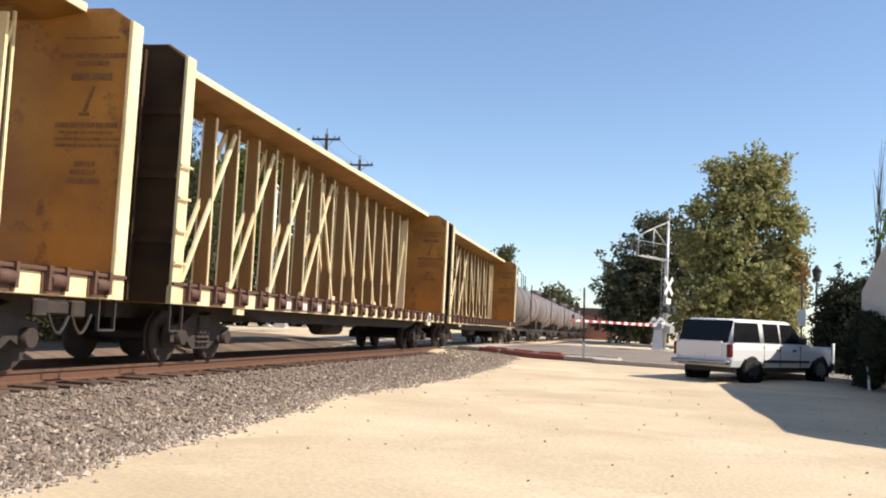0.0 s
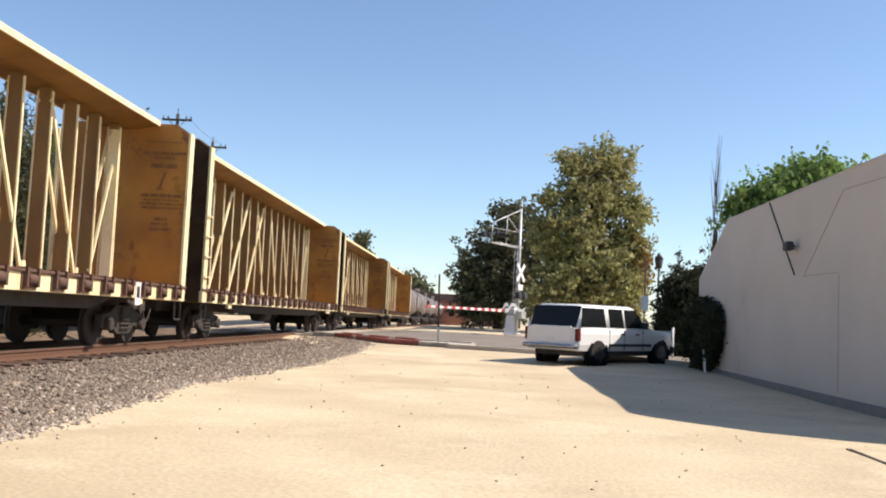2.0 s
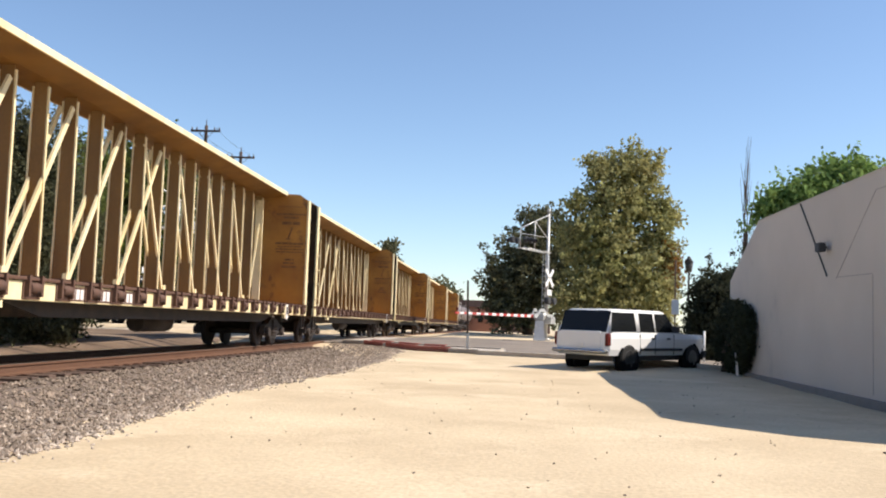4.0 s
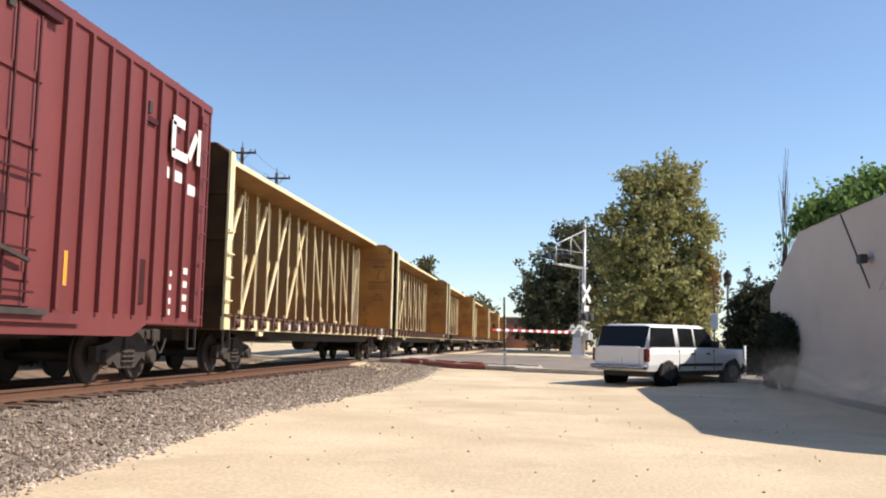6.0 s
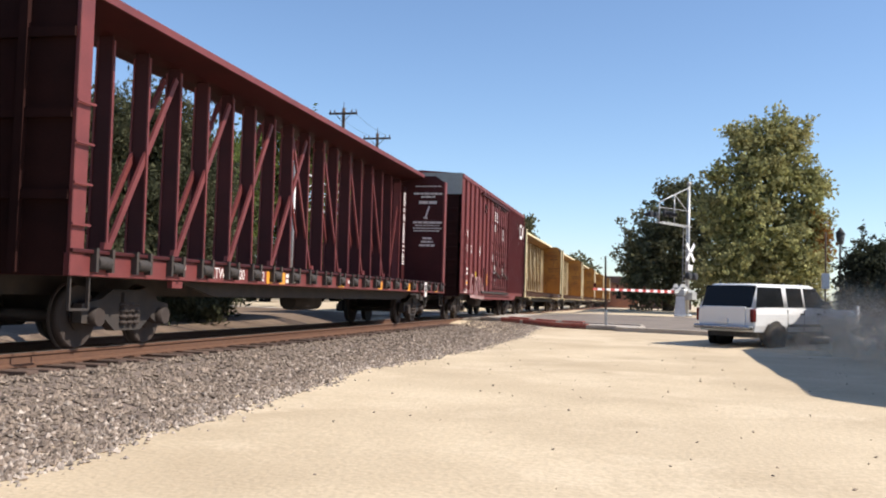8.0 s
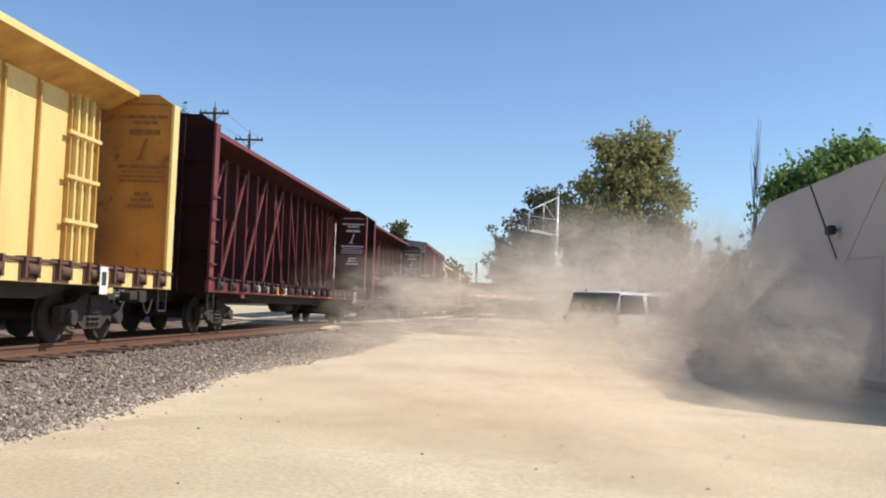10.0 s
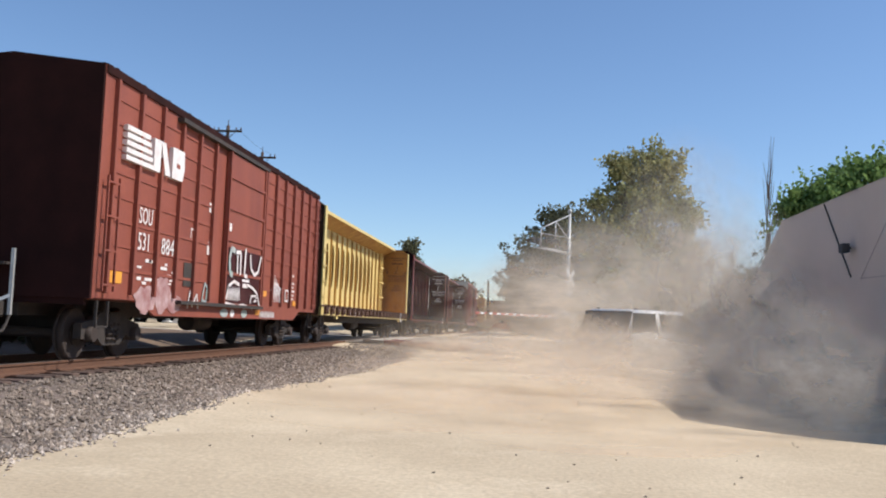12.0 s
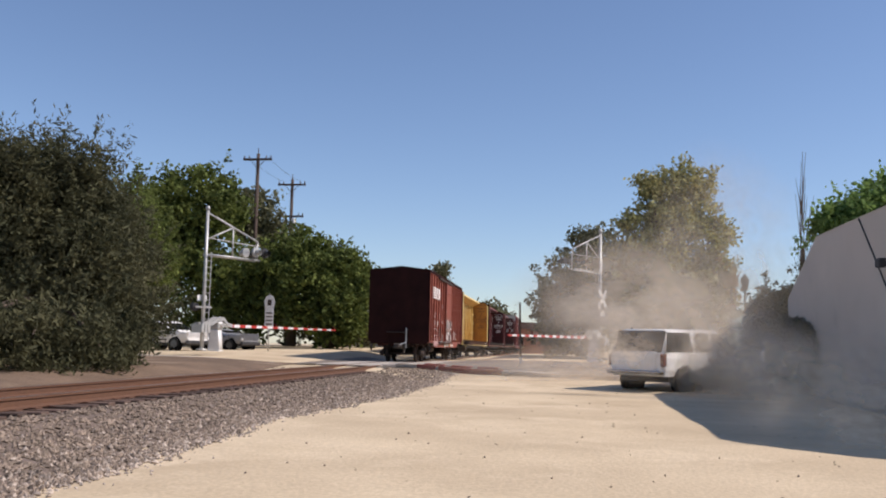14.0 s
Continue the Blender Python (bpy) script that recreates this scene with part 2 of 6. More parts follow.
def bm_bar(bm, a, b, width, depth=None, side=(0, 1, 0)):
    """A straight rectangular bar from a to b; width is measured along side."""
    a, b = Vector(a), Vector(b)
    depth = depth or width
    way = (b - a).normalized()
    u = Vector(side)
    u = (u - way * u.dot(way)).normalized() * width / 2
    v = way.cross(u).normalized() * depth / 2
    vs = [bm.verts.new(p + su * u + sv * v) for p in (a, b) for su, sv in ((-1, -1), (1, -1), (1, 1), (-1, 1))]
    for f in ((3, 2, 1, 0), (4, 5, 6, 7), (0, 1, 5, 4), (1, 2, 6, 5), (2, 3, 7, 6), (3, 0, 4, 7)):
        bm.faces.new([vs[i] for i in f])
    return bm


def bm_tube(bm, a, b, r, r2=None, seg=10, caps=True):
    a, b = Vector(a), Vector(b)
    r2 = r if r2 is None else r2
    turn = (b - a).to_track_quat("Z", "Y").to_matrix()
    rings = []
    for p, rad in ((a, r), (b, r2)):
        rings.append([bm.verts.new(p + turn @ Vector((math.cos(i * math.tau / seg) * rad, math.sin(i * math.tau / seg) * rad, 0))) for i in range(seg)])
    for i in range(seg):
        f = bm.faces.new((rings[0][i], rings[0][(i + 1) % seg], rings[1][(i + 1) % seg], rings[1][i]))
        f.smooth = seg > 6
    if caps:
        bm.faces.new(rings[0][::-1])
        bm.faces.new(rings[1])
    return bm


def bm_poly(bm, outline, x0, x1):
    """A plate: an outline of (y, z) points given thickness from x0 to x1."""
    a = [bm.verts.new((x0, y, z)) for y, z in outline]
    b = [bm.verts.new((x1, y, z)) for y, z in outline]
    n = len(outline)
    bm.faces.new(a[::-1])
    bm.faces.new(b)
    for i in range(n):
        bm.faces.new((a[i], a[(i + 1) % n], b[(i + 1) % n], b[i]))
    return bm


def bm_poly_xz(bm, outline, y0, y1):
    """A plate: an outline of (x, z) points given thickness from y0 to y1."""
    a = [bm.verts.new((x, y0, z)) for x, z in outline]
    b = [bm.verts.new((x, y1, z)) for x, z in outline]
    n = len(outline)
    bm.faces.new(a)
    bm.faces.new(b[::-1])
    for i in range(n):
        bm.faces.new((a[(i + 1) % n], a[i], b[i], b[(i + 1) % n]))
    return bm


def loft(sections, seg_close=True):
    """Skin through closed (x, z) sections, each at its own y."""
    bm = bmesh.new()
    rings = [[bm.verts.new((x, y, z)) for x, z in pts] for y, pts in sections]
    n = len(rings[0])
    for a, b in zip(rings, rings[1:]):
        for i in range(n):
            bm.faces.new((a[i], a[(i + 1) % n], b[(i + 1) % n], b[i])).smooth = True
    bm.faces.new(rings[0])
    bm.faces.new(rings[-1][::-1])
    return bm


def part(name, bm, material, parent=None, label="", m=None):
    """Links a bmesh as one mesh object under its thing."""
    bmesh.ops.recalc_face_normals(bm, faces=bm.faces)
    me = bpy.data.meshes.new(name)
    bm.to_mesh(me)
    bm.free()
    me.materials.append(material)
    ob = new(name, me)
    ob.parent = parent
    if m:
        ob.matrix_basis = m
    return tagged(ob, label)


def share(name, ob, parent, m):
    """Another piece on the same mesh."""
    other = new(name, ob.data)
    other.parent = parent
    other.matrix_basis = m
    return other


def thing(name, label, category, m=None, group="", kind=""):
    ob = new(name)
    ob.empty_display_size = 0.2
    if m:
        ob.matrix_basis = m
    return tagged(ob, label, category, group, kind)


def smooth(a, b, v):
    s = min(1.0, max(0.0, (v - a) / (b - a)))
    return s * s * (3 - 2 * s)


def text_part(words, size, material, parent, m, label="", squash=1.0):
    """Lettering with the built-in font, as a thin mesh."""
    cu = bpy.data.curves.new("lettering", "FONT")
    cu.body, cu.size, cu.extrude = words, size, 0.002
    cu.resolution_u = 2
    tmp = bpy.data.objects.new("lettering", cu)
    me = bpy.data.meshes.new_from_object(tmp)
    bpy.data.objects.remove(tmp)
    me.materials.clear()
    me.materials.append(material)
    me.transform(Matrix.Diagonal((squash, 1, 1, 1)))
    ob = new("lettering", me)
    ob.parent = parent
    ob.matrix_basis = m
    return tagged(ob, label)


# ---- the plan ----
TRACK_X, RAIL_Z = -8.4, 0.66
ROAD_WAY, ROAD_ACROSS = Vector((0.903, -0.43, 0)), Vector((0.43, 0.903, 0))
ROAD_NEAR, ROAD_FAR = 31.6, 47.0


def road_n(x, y):
    return x * ROAD_ACROSS.x + y * ROAD_ACROSS.y


def road_z(x, y):
    z = 0.50 + 0.02 * (min(60, max(ROAD_NEAR, road_n(x, y))) - ROAD_NEAR)
    near = smooth(5.0, 2.2, abs(x - TRACK_X))
    z = z * (1 - near) + (RAIL_Z - 0.03) * near
    return z + 0.2 * smooth(-11, -17, x) - 0.35 * smooth(3, 14, x)


def ground_z(x, y):
    z = 0.0102 * min(30, max(-20, y))
    n = road_n(x, y)
    up = smooth(26, ROAD_NEAR, n)
    z = z * (1 - up) + (road_z(x, y) - 0.05) * up
    if x < TRACK_X:
        back = smooth(TRACK_X - 2.4, TRACK_X - 5.0, x)
        z += back * 0.38 * (1 - up) + back * 0.12 * up
    z += 0.05 * (noise.noise((x * 0.09, y * 0.09, 0)) + 0.4 * noise.noise((x * 0.5, y * 0.5, 4))) * (1 - up)
    far = smooth(80, 160, math.hypot(x, y))
    return z * (1 - far) + 0.35 * far


def grid_mesh(name, xs, ys, height, material, parent=None, kind=""):
    verts = [(x, y, height(x, y)) for y in ys for x in xs]
    w = len(xs)
    faces = [(j * w + i, j * w + i + 1, (j + 1) * w + i + 1, (j + 1) * w + i) for j in range(len(ys) - 1) for i in range(w - 1)]
    me = bpy.data.meshes.new(name)
    me.from_pydata(verts, [], faces)
    me.materials.append(material)
    for p in me.polygons:
        p.use_smooth = True
    ob = new(name, me)
    ob.parent = parent
    return ob


def steps(stops):
    """Coordinates from (start, end, step) runs."""
    out = []
    for a, b, s in stops:
        k = max(1, round((b - a) / s))
        out += [a + (b - a) * i / k for i in range(k)]
    return out + [stops[-1][1]]


ground = grid_mesh("ground", steps([(-1500, -200, 130), (-200, -50, 12), (-50, -16, 2), (-16, 14, 0.5), (14, 60, 3), (60, 200, 14), (200, 1500, 130)]),
                   steps([(-400, -60, 40), (-60, -6, 4), (-6, 44, 0.5), (44, 100, 2), (100, 240, 10), (240, 2400, 160)]), ground_z, M_DIRT)
tagged(ground, "pale sandy dirt lot with tyre-packed patches", "ground", kind="structure")


# road on the skew across the track
def road_mesh():
    verts, faces = [], []
    along = [-70 + 1.0 * i for i in range(141)]
    across = [ROAD_NEAR + (ROAD_FAR - ROAD_NEAR) * j / 10 for j in range(11)]
    for s in along:
        for n in across:
            p = ROAD_WAY * s + ROAD_ACROSS * n
            verts.append((p.x, p.y, road_z(p.x, p.y) + 0.012))
    w = len(across)
    for i in range(len(along) - 1):
        for j in range(w - 1):
            faces.append((i * w + j, i * w + j + 1, (i + 1) * w + j + 1, (i + 1) * w + j))
    me = bpy.data.meshes.new("road")
    me.from_pydata(verts, [], faces)
    me.materials.append(M_ASPHALT)
    return tagged(new("road", me), "worn grey asphalt road over the railway", "road", kind="structure")


road = road_mesh()
for poly in road.data.polygons:
    if poly.normal.z < 0:
        poly.flip()


def kerb_run(name, n0, n1, s0, s1, h, material, parent, step=1.5):
    """A kerb or slab along the road that follows its rise."""
    bm = bmesh.new()
    k = max(1, round((s1 - s0) / step))
    rows = []
    for i in range(k + 1):
        s = s0 + (s1 - s0) * i / k
        row = []
        for n in (n0, n1):
            p = ROAD_WAY * s + ROAD_ACROSS * n
            z = road_z(p.x, p.y)
            row += [bm.verts.new((p.x, p.y, z - 0.1)), bm.verts.new((p.x, p.y, z + h))]
        rows.append(row)
    for a, b in zip(rows, rows[1:]):
        for q in ((a[0], b[0], b[1], a[1]), (a[1], b[1], b[3], a[3]), (a[3], b[3], b[2], a[2])):
            bm.faces.new(q)
    bm.faces.new((rows[0][0], rows[0][1], rows[0][3], rows[0][2]))
    bm.faces.new((rows[-1][2], rows[-1][3], rows[-1][1], rows[-1][0]))
    return part(name, bm, material, parent)
# ---- the train ----
def bogie(parent, y):
    """A two-axle truck: side frames, springs, bolster and wheelsets."""
    frame_bm = bmesh.new()
    for sx in (-1, 1):
        x0, x1 = sx * 0.98 - 0.07, sx * 0.98 + 0.07
        bm_poly(frame_bm, [(-1.15, 0.62), (-1.15, 0.36), (-0.78, 0.34), (-0.62, 0.42), (-0.34, 0.24), (0.34, 0.24), (0.62, 0.42), (0.78, 0.34), (1.15, 0.36), (1.15, 0.62), (0.7, 0.68), (0.42, 0.82), (-0.42, 0.82), (-0.7, 0.68)], x0, x1)
    bm_box(frame_bm, -1.1, 1.1, -0.2, 0.2, 0.5, 0.78)
    truck = part("bogie", frame_bm, M_DARKSTEEL, parent, "grimy cast steel bogie", pose(0, y, 0))
    for sx in (-1, 1):
        coil = None
        for j in (-0.16, 0, 0.16):
            if coil is None:
                bm = bmesh.new()
                bm_tube(bm, (sx * 1.04, j, 0.33), (sx * 1.04, j, 0.64), 0.06, seg=8)
                for k in range(4):
                    bm_tube(bm, (sx * 1.04, j, 0.33 + 0.085 * k), (sx * 1.04, j, 0.375 + 0.085 * k), 0.085, seg=8)
                coil = part("spring", bm, M_WHEEL, truck)
            else:
                share("spring", coil, truck, pose(0, j + 0.16, 0))
        for j in (-0.89, 0.89):
            cap = bm_tube(bmesh.new(), (sx * 0.95, j, 0.44), (sx * 1.16, j, 0.44), 0.13, seg=10)
            part("bearing_cap", cap, M_WHEEL, truck)
    for j in (-0.89, 0.89):
        w = bmesh.new()
        for sx in (-1, 1):
            bm_tube(w, (sx * 0.71, 0, 0), (sx * 0.82, 0, 0), 0.45, 0.42, seg=24)
            bm_tube(w, (sx * 0.67, 0, 0), (sx * 0.71, 0, 0), 0.47, seg=24)
            bm_tube(w, (sx * 0.82, 0, 0), (sx * 0.85, 0, 0), 0.2, seg=12)
        bm_tube(w, (-0.7, 0, 0), (0.7, 0, 0), 0.09, seg=8)
        part("wheelset", w, M_WHEEL, truck, "", pose(0, j, 0.44))
    return truck


def running_gear(car, length, inset=2.0, steps_at=True):
    """Bogies, couplers, hoses and brake gear under a car that runs from y 0 to its length."""
    for y in (inset, length - inset):
        bogie(car, y)
    for y, s in ((0, -1), (length, 1)):
        bm = box(-0.2, 0.2, min(y, y + s * 0.35), max(y, y + s * 0.35), 0.68, 0.95, bevel=0.03)
        bm_box(bm, -0.14, 0.14, min(y + s * 0.35, y + s * 0.72), max(y + s * 0.35, y + s * 0.72), 0.72, 0.92, bevel=0.03)
        part("coupler", bm, M_DARKSTEEL, car)
        hose = bmesh.new()
        pts = [Vector((0.35, y + s * (0.1 + 0.1 * i), 0.75 - 0.3 * math.sin(i * 0.6))) for i in range(6)]
        for a, b in zip(pts, pts[1:]):
            bm_tube(hose, a, b, 0.025, seg=6)
        part("brake_hose", hose, M_DARKSTEEL, car)
    tank = bm_tube(bmesh.new(), (0.5, length * 0.46, 0.66), (0.5, length * 0.54, 0.66), 0.2, seg=12)
    part("air_reservoir", tank, M_DARKSTEEL, car)
    rod = bmesh.new()
    bm_bar(rod, (0.2, inset, 0.6), (0.2, length - inset, 0.6), 0.05)
    part("brake_rod", rod, M_DARKSTEEL, car)


def stirrup(car, x, y, z, material):
    bm = bmesh.new()
    for a, b in (((x, y - 0.2, z), (x, y - 0.2, z - 0.42)), ((x, y + 0.2, z), (x, y + 0.2, z - 0.42)), ((x, y - 0.2, z - 0.42), (x, y + 0.2, z - 0.42))):
        bm_bar(bm, a, b, 0.04, 0.03, side=(1, 0, 0))
    part("stirrup_step", bm, material, car)


def lettered_bars(car, x, y, z, widths, h, gap, material, name="stencil_line"):
    """Lines of writing too small to read, as plain bars down a side."""
    for i, w in enumerate(widths):
        z0 = z - i * (h + gap)
        part(name, box(x, x + 0.006, y, y + w, z0 - h, z0), material, car)


def end_bars(car, y, xc, z, widths, h, gap, material):
    for i, w in enumerate(widths):
        z0 = z - i * (h + gap)
        part("stencil_line", box(xc - w / 2, xc + w / 2, y - 0.006, y, z0 - h, z0), material, car)


def word_rows(car, y, xc, rows, material, seed):
    """Rows of small words across a bulkhead, each word a plain bar."""
    rng = random.Random(seed)
    for z, w, h in rows:
        x = xc - w / 2
        while x < xc + w / 2 - 0.05:
            x1 = min(xc + w / 2, x + rng.uniform(1.2, 3.2) * h + 0.03)
            part("stencil_word", box(x, x1, y - 0.006, y, z - h, z), material, car)
            x = x1 + 0.025


def winch(parent, x, y, z, material):
    bm = bm_tube(bmesh.new(), (x, y - 0.15, z + 0.02), (x, y + 0.15, z + 0.02), 0.085, seg=8)
    bm_box(bm, x - 0.1, x + 0.06, y - 0.21, y - 0.15, z - 0.1, z + 0.2)
    bm_box(bm, x - 0.1, x + 0.06, y + 0.15, y + 0.21, z - 0.1, z + 0.2)
    if material == M_WINCH:
        bm_box(bm, x - 0.027, x - 0.012, y - 0.25, y + 0.25, z - 0.14, z + 0.11)
    return part("tie_down_winch", bm, material, parent)


def centerbeam(label, length, paint, pale, bulk, height, style, seed):
    """A centre-beam flatcar: deck, two bulkheads, a spine of posts under a wide top chord."""
    rng = random.Random(seed)
    car = thing("centerbeam_flatcar", label, "rail car", group="cars of the freight train")
    hw = 1.56
    end_shade = M_SHADE_BROWN if style == "maroon" else M_GRIME_SHADE
    running_gear(car, length, 2.3)
    # deck and side sill
    part("deck", box(-hw + 0.06, hw - 0.06, 0.1, length - 0.1, 1.12, 1.24), bulk, car)
    for sx in (-1, 1):
        sill = box(*sorted((sx * (hw - 0.08), sx * hw)), 0.05, length - 0.05, 0.97, 1.25, bevel=0.01)
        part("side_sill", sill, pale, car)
        lip = box(*sorted((sx * (hw - 0.02), sx * (hw + 0.05))), 0.05, length - 0.05, 1.255, 1.31, bevel=0.01)
        part("deck_edge_rail", lip, M_WINCH if style != "maroon" else bulk, car, "rusty brown edge rail")
    under = box(-0.35, 0.35, 0.3, length - 0.3, 0.72, 1.1)
    for sx in (-1, 1):
        skirt = bm_poly(bmesh.new(), [(3.4, 0.96), (4.6, 0.74), (length - 4.6, 0.74), (length - 3.4, 0.96)], *sorted((sx * 1.2, sx * 1.26)))
        part("side_girder", skirt, M_DARKSTEEL, car)
    part("underframe", under, M_DARKSTEEL, car, "black centre sill")
    # bulkheads
    for y0, y1, inner in ((0.05, 0.33, 1), (length - 0.33, length - 0.05, -1)):
        bm = bmesh.new()
        bm_poly_xz(bm, [(-hw, 0.97), (hw, 0.97), (hw, height - 0.22), (hw - 0.35, height), (-hw + 0.35, height), (-hw, height - 0.22)], y0 + 0.05, y1 - 0.05)
        part("bulkhead", bm, bulk, car, "stained end bulkhead")
        for sx in (-1, 1):
            post = box(*sorted((sx * (hw - 0.05), sx * (hw + 0.015))), y0, y1, 0.97, height - 0.2, bevel=0.01)
            part("bulkhead_post", post, pale, car)
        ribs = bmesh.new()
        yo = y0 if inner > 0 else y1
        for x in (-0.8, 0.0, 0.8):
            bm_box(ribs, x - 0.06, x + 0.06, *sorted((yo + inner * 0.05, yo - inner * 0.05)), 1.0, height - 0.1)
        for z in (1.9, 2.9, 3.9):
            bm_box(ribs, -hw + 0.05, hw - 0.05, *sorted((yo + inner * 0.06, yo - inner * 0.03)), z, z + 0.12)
        part("bulkhead_rib", ribs, end_shade, car)
        # outer face: its shade is put into the colour of this sheet
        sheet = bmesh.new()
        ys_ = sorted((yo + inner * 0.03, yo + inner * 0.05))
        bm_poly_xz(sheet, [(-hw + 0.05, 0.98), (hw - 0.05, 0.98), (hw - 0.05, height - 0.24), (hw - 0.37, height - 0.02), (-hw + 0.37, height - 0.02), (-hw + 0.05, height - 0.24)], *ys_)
        part("outer_sheet", sheet, end_shade, car, "grimy outer face of the bulkhead with shade in its colour")
    # inner face of the leading bulkhead: notice lettering, too small to read
    yi = length - 0.29
    ink = M_WHITE_MARK if style == "maroon" else M_DARK_MARK
    word_rows(car, yi, 0.97, [(4.62, 0.9, 0.03), (4.38, 1.0, 0.06), (4.27, 0.5, 0.06), (4.1, 0.62, 0.1), (3.4, 1.0, 0.07), (3.28, 0.85, 0.035), (3.19, 1.0, 0.04), (3.1, 0.95, 0.04), (2.86, 0.3, 0.07), (2.74, 0.42, 0.06), (2.62, 0.54, 0.07)], ink, seed)
    part("stencil_figure", bm_bar(bmesh.new(), (0.90, yi - 0.004, 3.55), (1.02, yi - 0.004, 3.92), 0.05, 0.006, side=(1, 0, 0)), ink, car)
    part("stencil_figure", box(0.82, 0.98, yi - 0.007, yi, 3.5, 3.54), ink, car)
    # top chord: a wide cap with sloping underside
    top = height + 0.08
    chord = bmesh.new()
    drop = 0.42 if style == "oval" else 0.24
    bm_poly_xz(chord, [(-0.8, top - 0.13), (-0.2, top - drop), (0.2, top - drop), (0.8, top - 0.13), (0.8, top - 0.03), (0.6, top), (-0.6, top), (-0.8, top - 0.03)], 0.3, length - 0.3)
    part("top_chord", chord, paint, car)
    edge = bmesh.new()
    for sx in (-1, 1):
        bm_box(edge, *sorted((sx * 0.79, sx * 0.825)), 0.3, length - 0.3, top - 0.14, top - 0.02)
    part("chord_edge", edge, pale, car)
    # spine
    z0, z1 = 1.24, top - drop + 0.02
    bays = 18
    inset = 0.72 if style == "oval" else 0.9
    step = (length - 2 * inset) / bays
    ys = [inset + step * i for i in range(bays + 1)]
    if style == "oval":
        for i, (a, b) in enumerate(zip(ys, ys[1:])):
            a, b = a + 0.003, b - 0.003
            for xa, xb in ((0.15, 0.17), (-0.17, -0.15)):
                if not 2 <= i <= 14:
                    part("spine_plate", box(xa, xb, a, b, z0, z1), pale, car)
                    continue
                plate = bmesh.new()
                mid, zc, ry, rz = (a + b) / 2, 3.02, 0.30, 0.90
                ring, outer = [], []
                n = 24
                corner = [(b, zc), (b, z1), (mid, z1), (a, z1), (a, zc), (a, z0), (mid, z0), (b, z0)]
                for k in range(n):
                    t = k * math.tau / n
                    ring.append((mid + ry * math.cos(t), zc + rz * math.sin(t)))
                    q, fr = divmod(k * 8 / n, 1)
                    c0, c1 = corner[int(q)], corner[(int(q) + 1) % 8]
                    outer.append((c0[0] + (c1[0] - c0[0]) * fr, c0[1] + (c1[1] - c0[1]) * fr))
                for x, flip in ((xb, False), (xa, True)):
                    va = [plate.verts.new((x, *p)) for p in ring]
                    vb = [plate.verts.new((x, *p)) for p in outer]
                    for k in range(n):
                        quad = (va[k], vb[k], vb[(k + 1) % n], va[(k + 1) % n])
                        plate.faces.new(quad[::-1] if flip else quad)
                    if not flip:
                        front = va
                    else:
                        for k in range(n):
                            plate.faces.new((front[k], front[(k + 1) % n], va[(k + 1) % n], va[k]))
                part("spine_plate", plate, pale, car, "pale yellow plate with a tall oval opening")
        bm_web, wide = 0.235, 0.05
    else:
        bm_web, wide = 0.14, 0.055
    # webs take the shaded paint; open-style flanges take the lit one
    for i, y in enumerate(ys):
        bm = bmesh.new()
        for sx in (-1, 1):
            bm_poly_xz(bm, [(sx * 0.0, z0), (sx * bm_web, z0), (sx * (bm_web - 0.02), z1), (sx * 0.0, z1)], y - 0.012, y + 0.012)
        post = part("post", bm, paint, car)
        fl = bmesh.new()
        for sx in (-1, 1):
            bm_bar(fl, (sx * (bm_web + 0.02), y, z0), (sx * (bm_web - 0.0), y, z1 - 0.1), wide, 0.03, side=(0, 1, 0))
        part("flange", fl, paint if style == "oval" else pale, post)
    if style != "oval":
        # diagonals in the plane of the near and far flanges, falling towards the ends of the car
        spans = [(ys[k + 2] - 0.15, ys[k], 0.11) for k in (2, 4, 6, 8)] + [(ys[k], ys[k + 1] + 0.4 * step, 0.075) for k in (9, 11, 13, 15)]
        for ya, yb, broad in spans:
            bm = bmesh.new()
            for sx in (-1, 1):
                bm_bar(bm, (sx * (bm_web - 0.02), ya, z1 - 0.25), (sx * (bm_web - 0.02), yb, z0 + 0.05), broad, 0.05, side=(0, 1, 0))
            part("diagonal_brace", bm, pale, car)
            part("gusset", bm_poly(bmesh.new(), [(yb - 0.1, z0), (yb + 0.1, z0), (yb + 0.06, z0 + 0.3), (yb - 0.06, z0 + 0.3)], bm_web - 0.05, bm_web + 0.03), pale, car)
        for ya, yb in ((ys[-1], ys[-2]), (ys[0], ys[1])):
            bm = bmesh.new()
            for sx in (-1, 1):
                bm_bar(bm, (sx * (bm_web - 0.02), ya, z1 - 0.25), (sx * (bm_web - 0.02), yb, z0 + 0.25), 0.062, 0.05, side=(0, 1, 0))
            part("diagonal_brace", bm, pale, car)
        for y in (ys[0], ys[-1]):
            s = 1 if y < length / 2 else -1
            for j in range(1, 2):
                bm = box(bm_web - 0.15, bm_web + 0.1, y + s * 0.26 * j - 0.03, y + s * 0.26 * j + 0.03, z0, z1 - 0.2)
                part("end_stake", bm, pale, car)
    else:
        for k in range(1, 4):
            for y in (ys[-1], ys[0]):
                s = -1 if y > length / 2 else 1
                part("end_stake", box(0.2, 0.27, y + s * 0.3 * k - 0.03, y + s * 0.3 * k + 0.03, z0, z1), pale, car)
        for z in (2.1, 2.9, 3.7):
            part("end_rail", box(0.27, 0.32, ys[-1] - 1.3, ys[-1], z, z + 0.07), pale, car)
    # tie-down winches along the sill
    for i in range(22):
        y = 0.7 + (length - 1.4) * i / 21
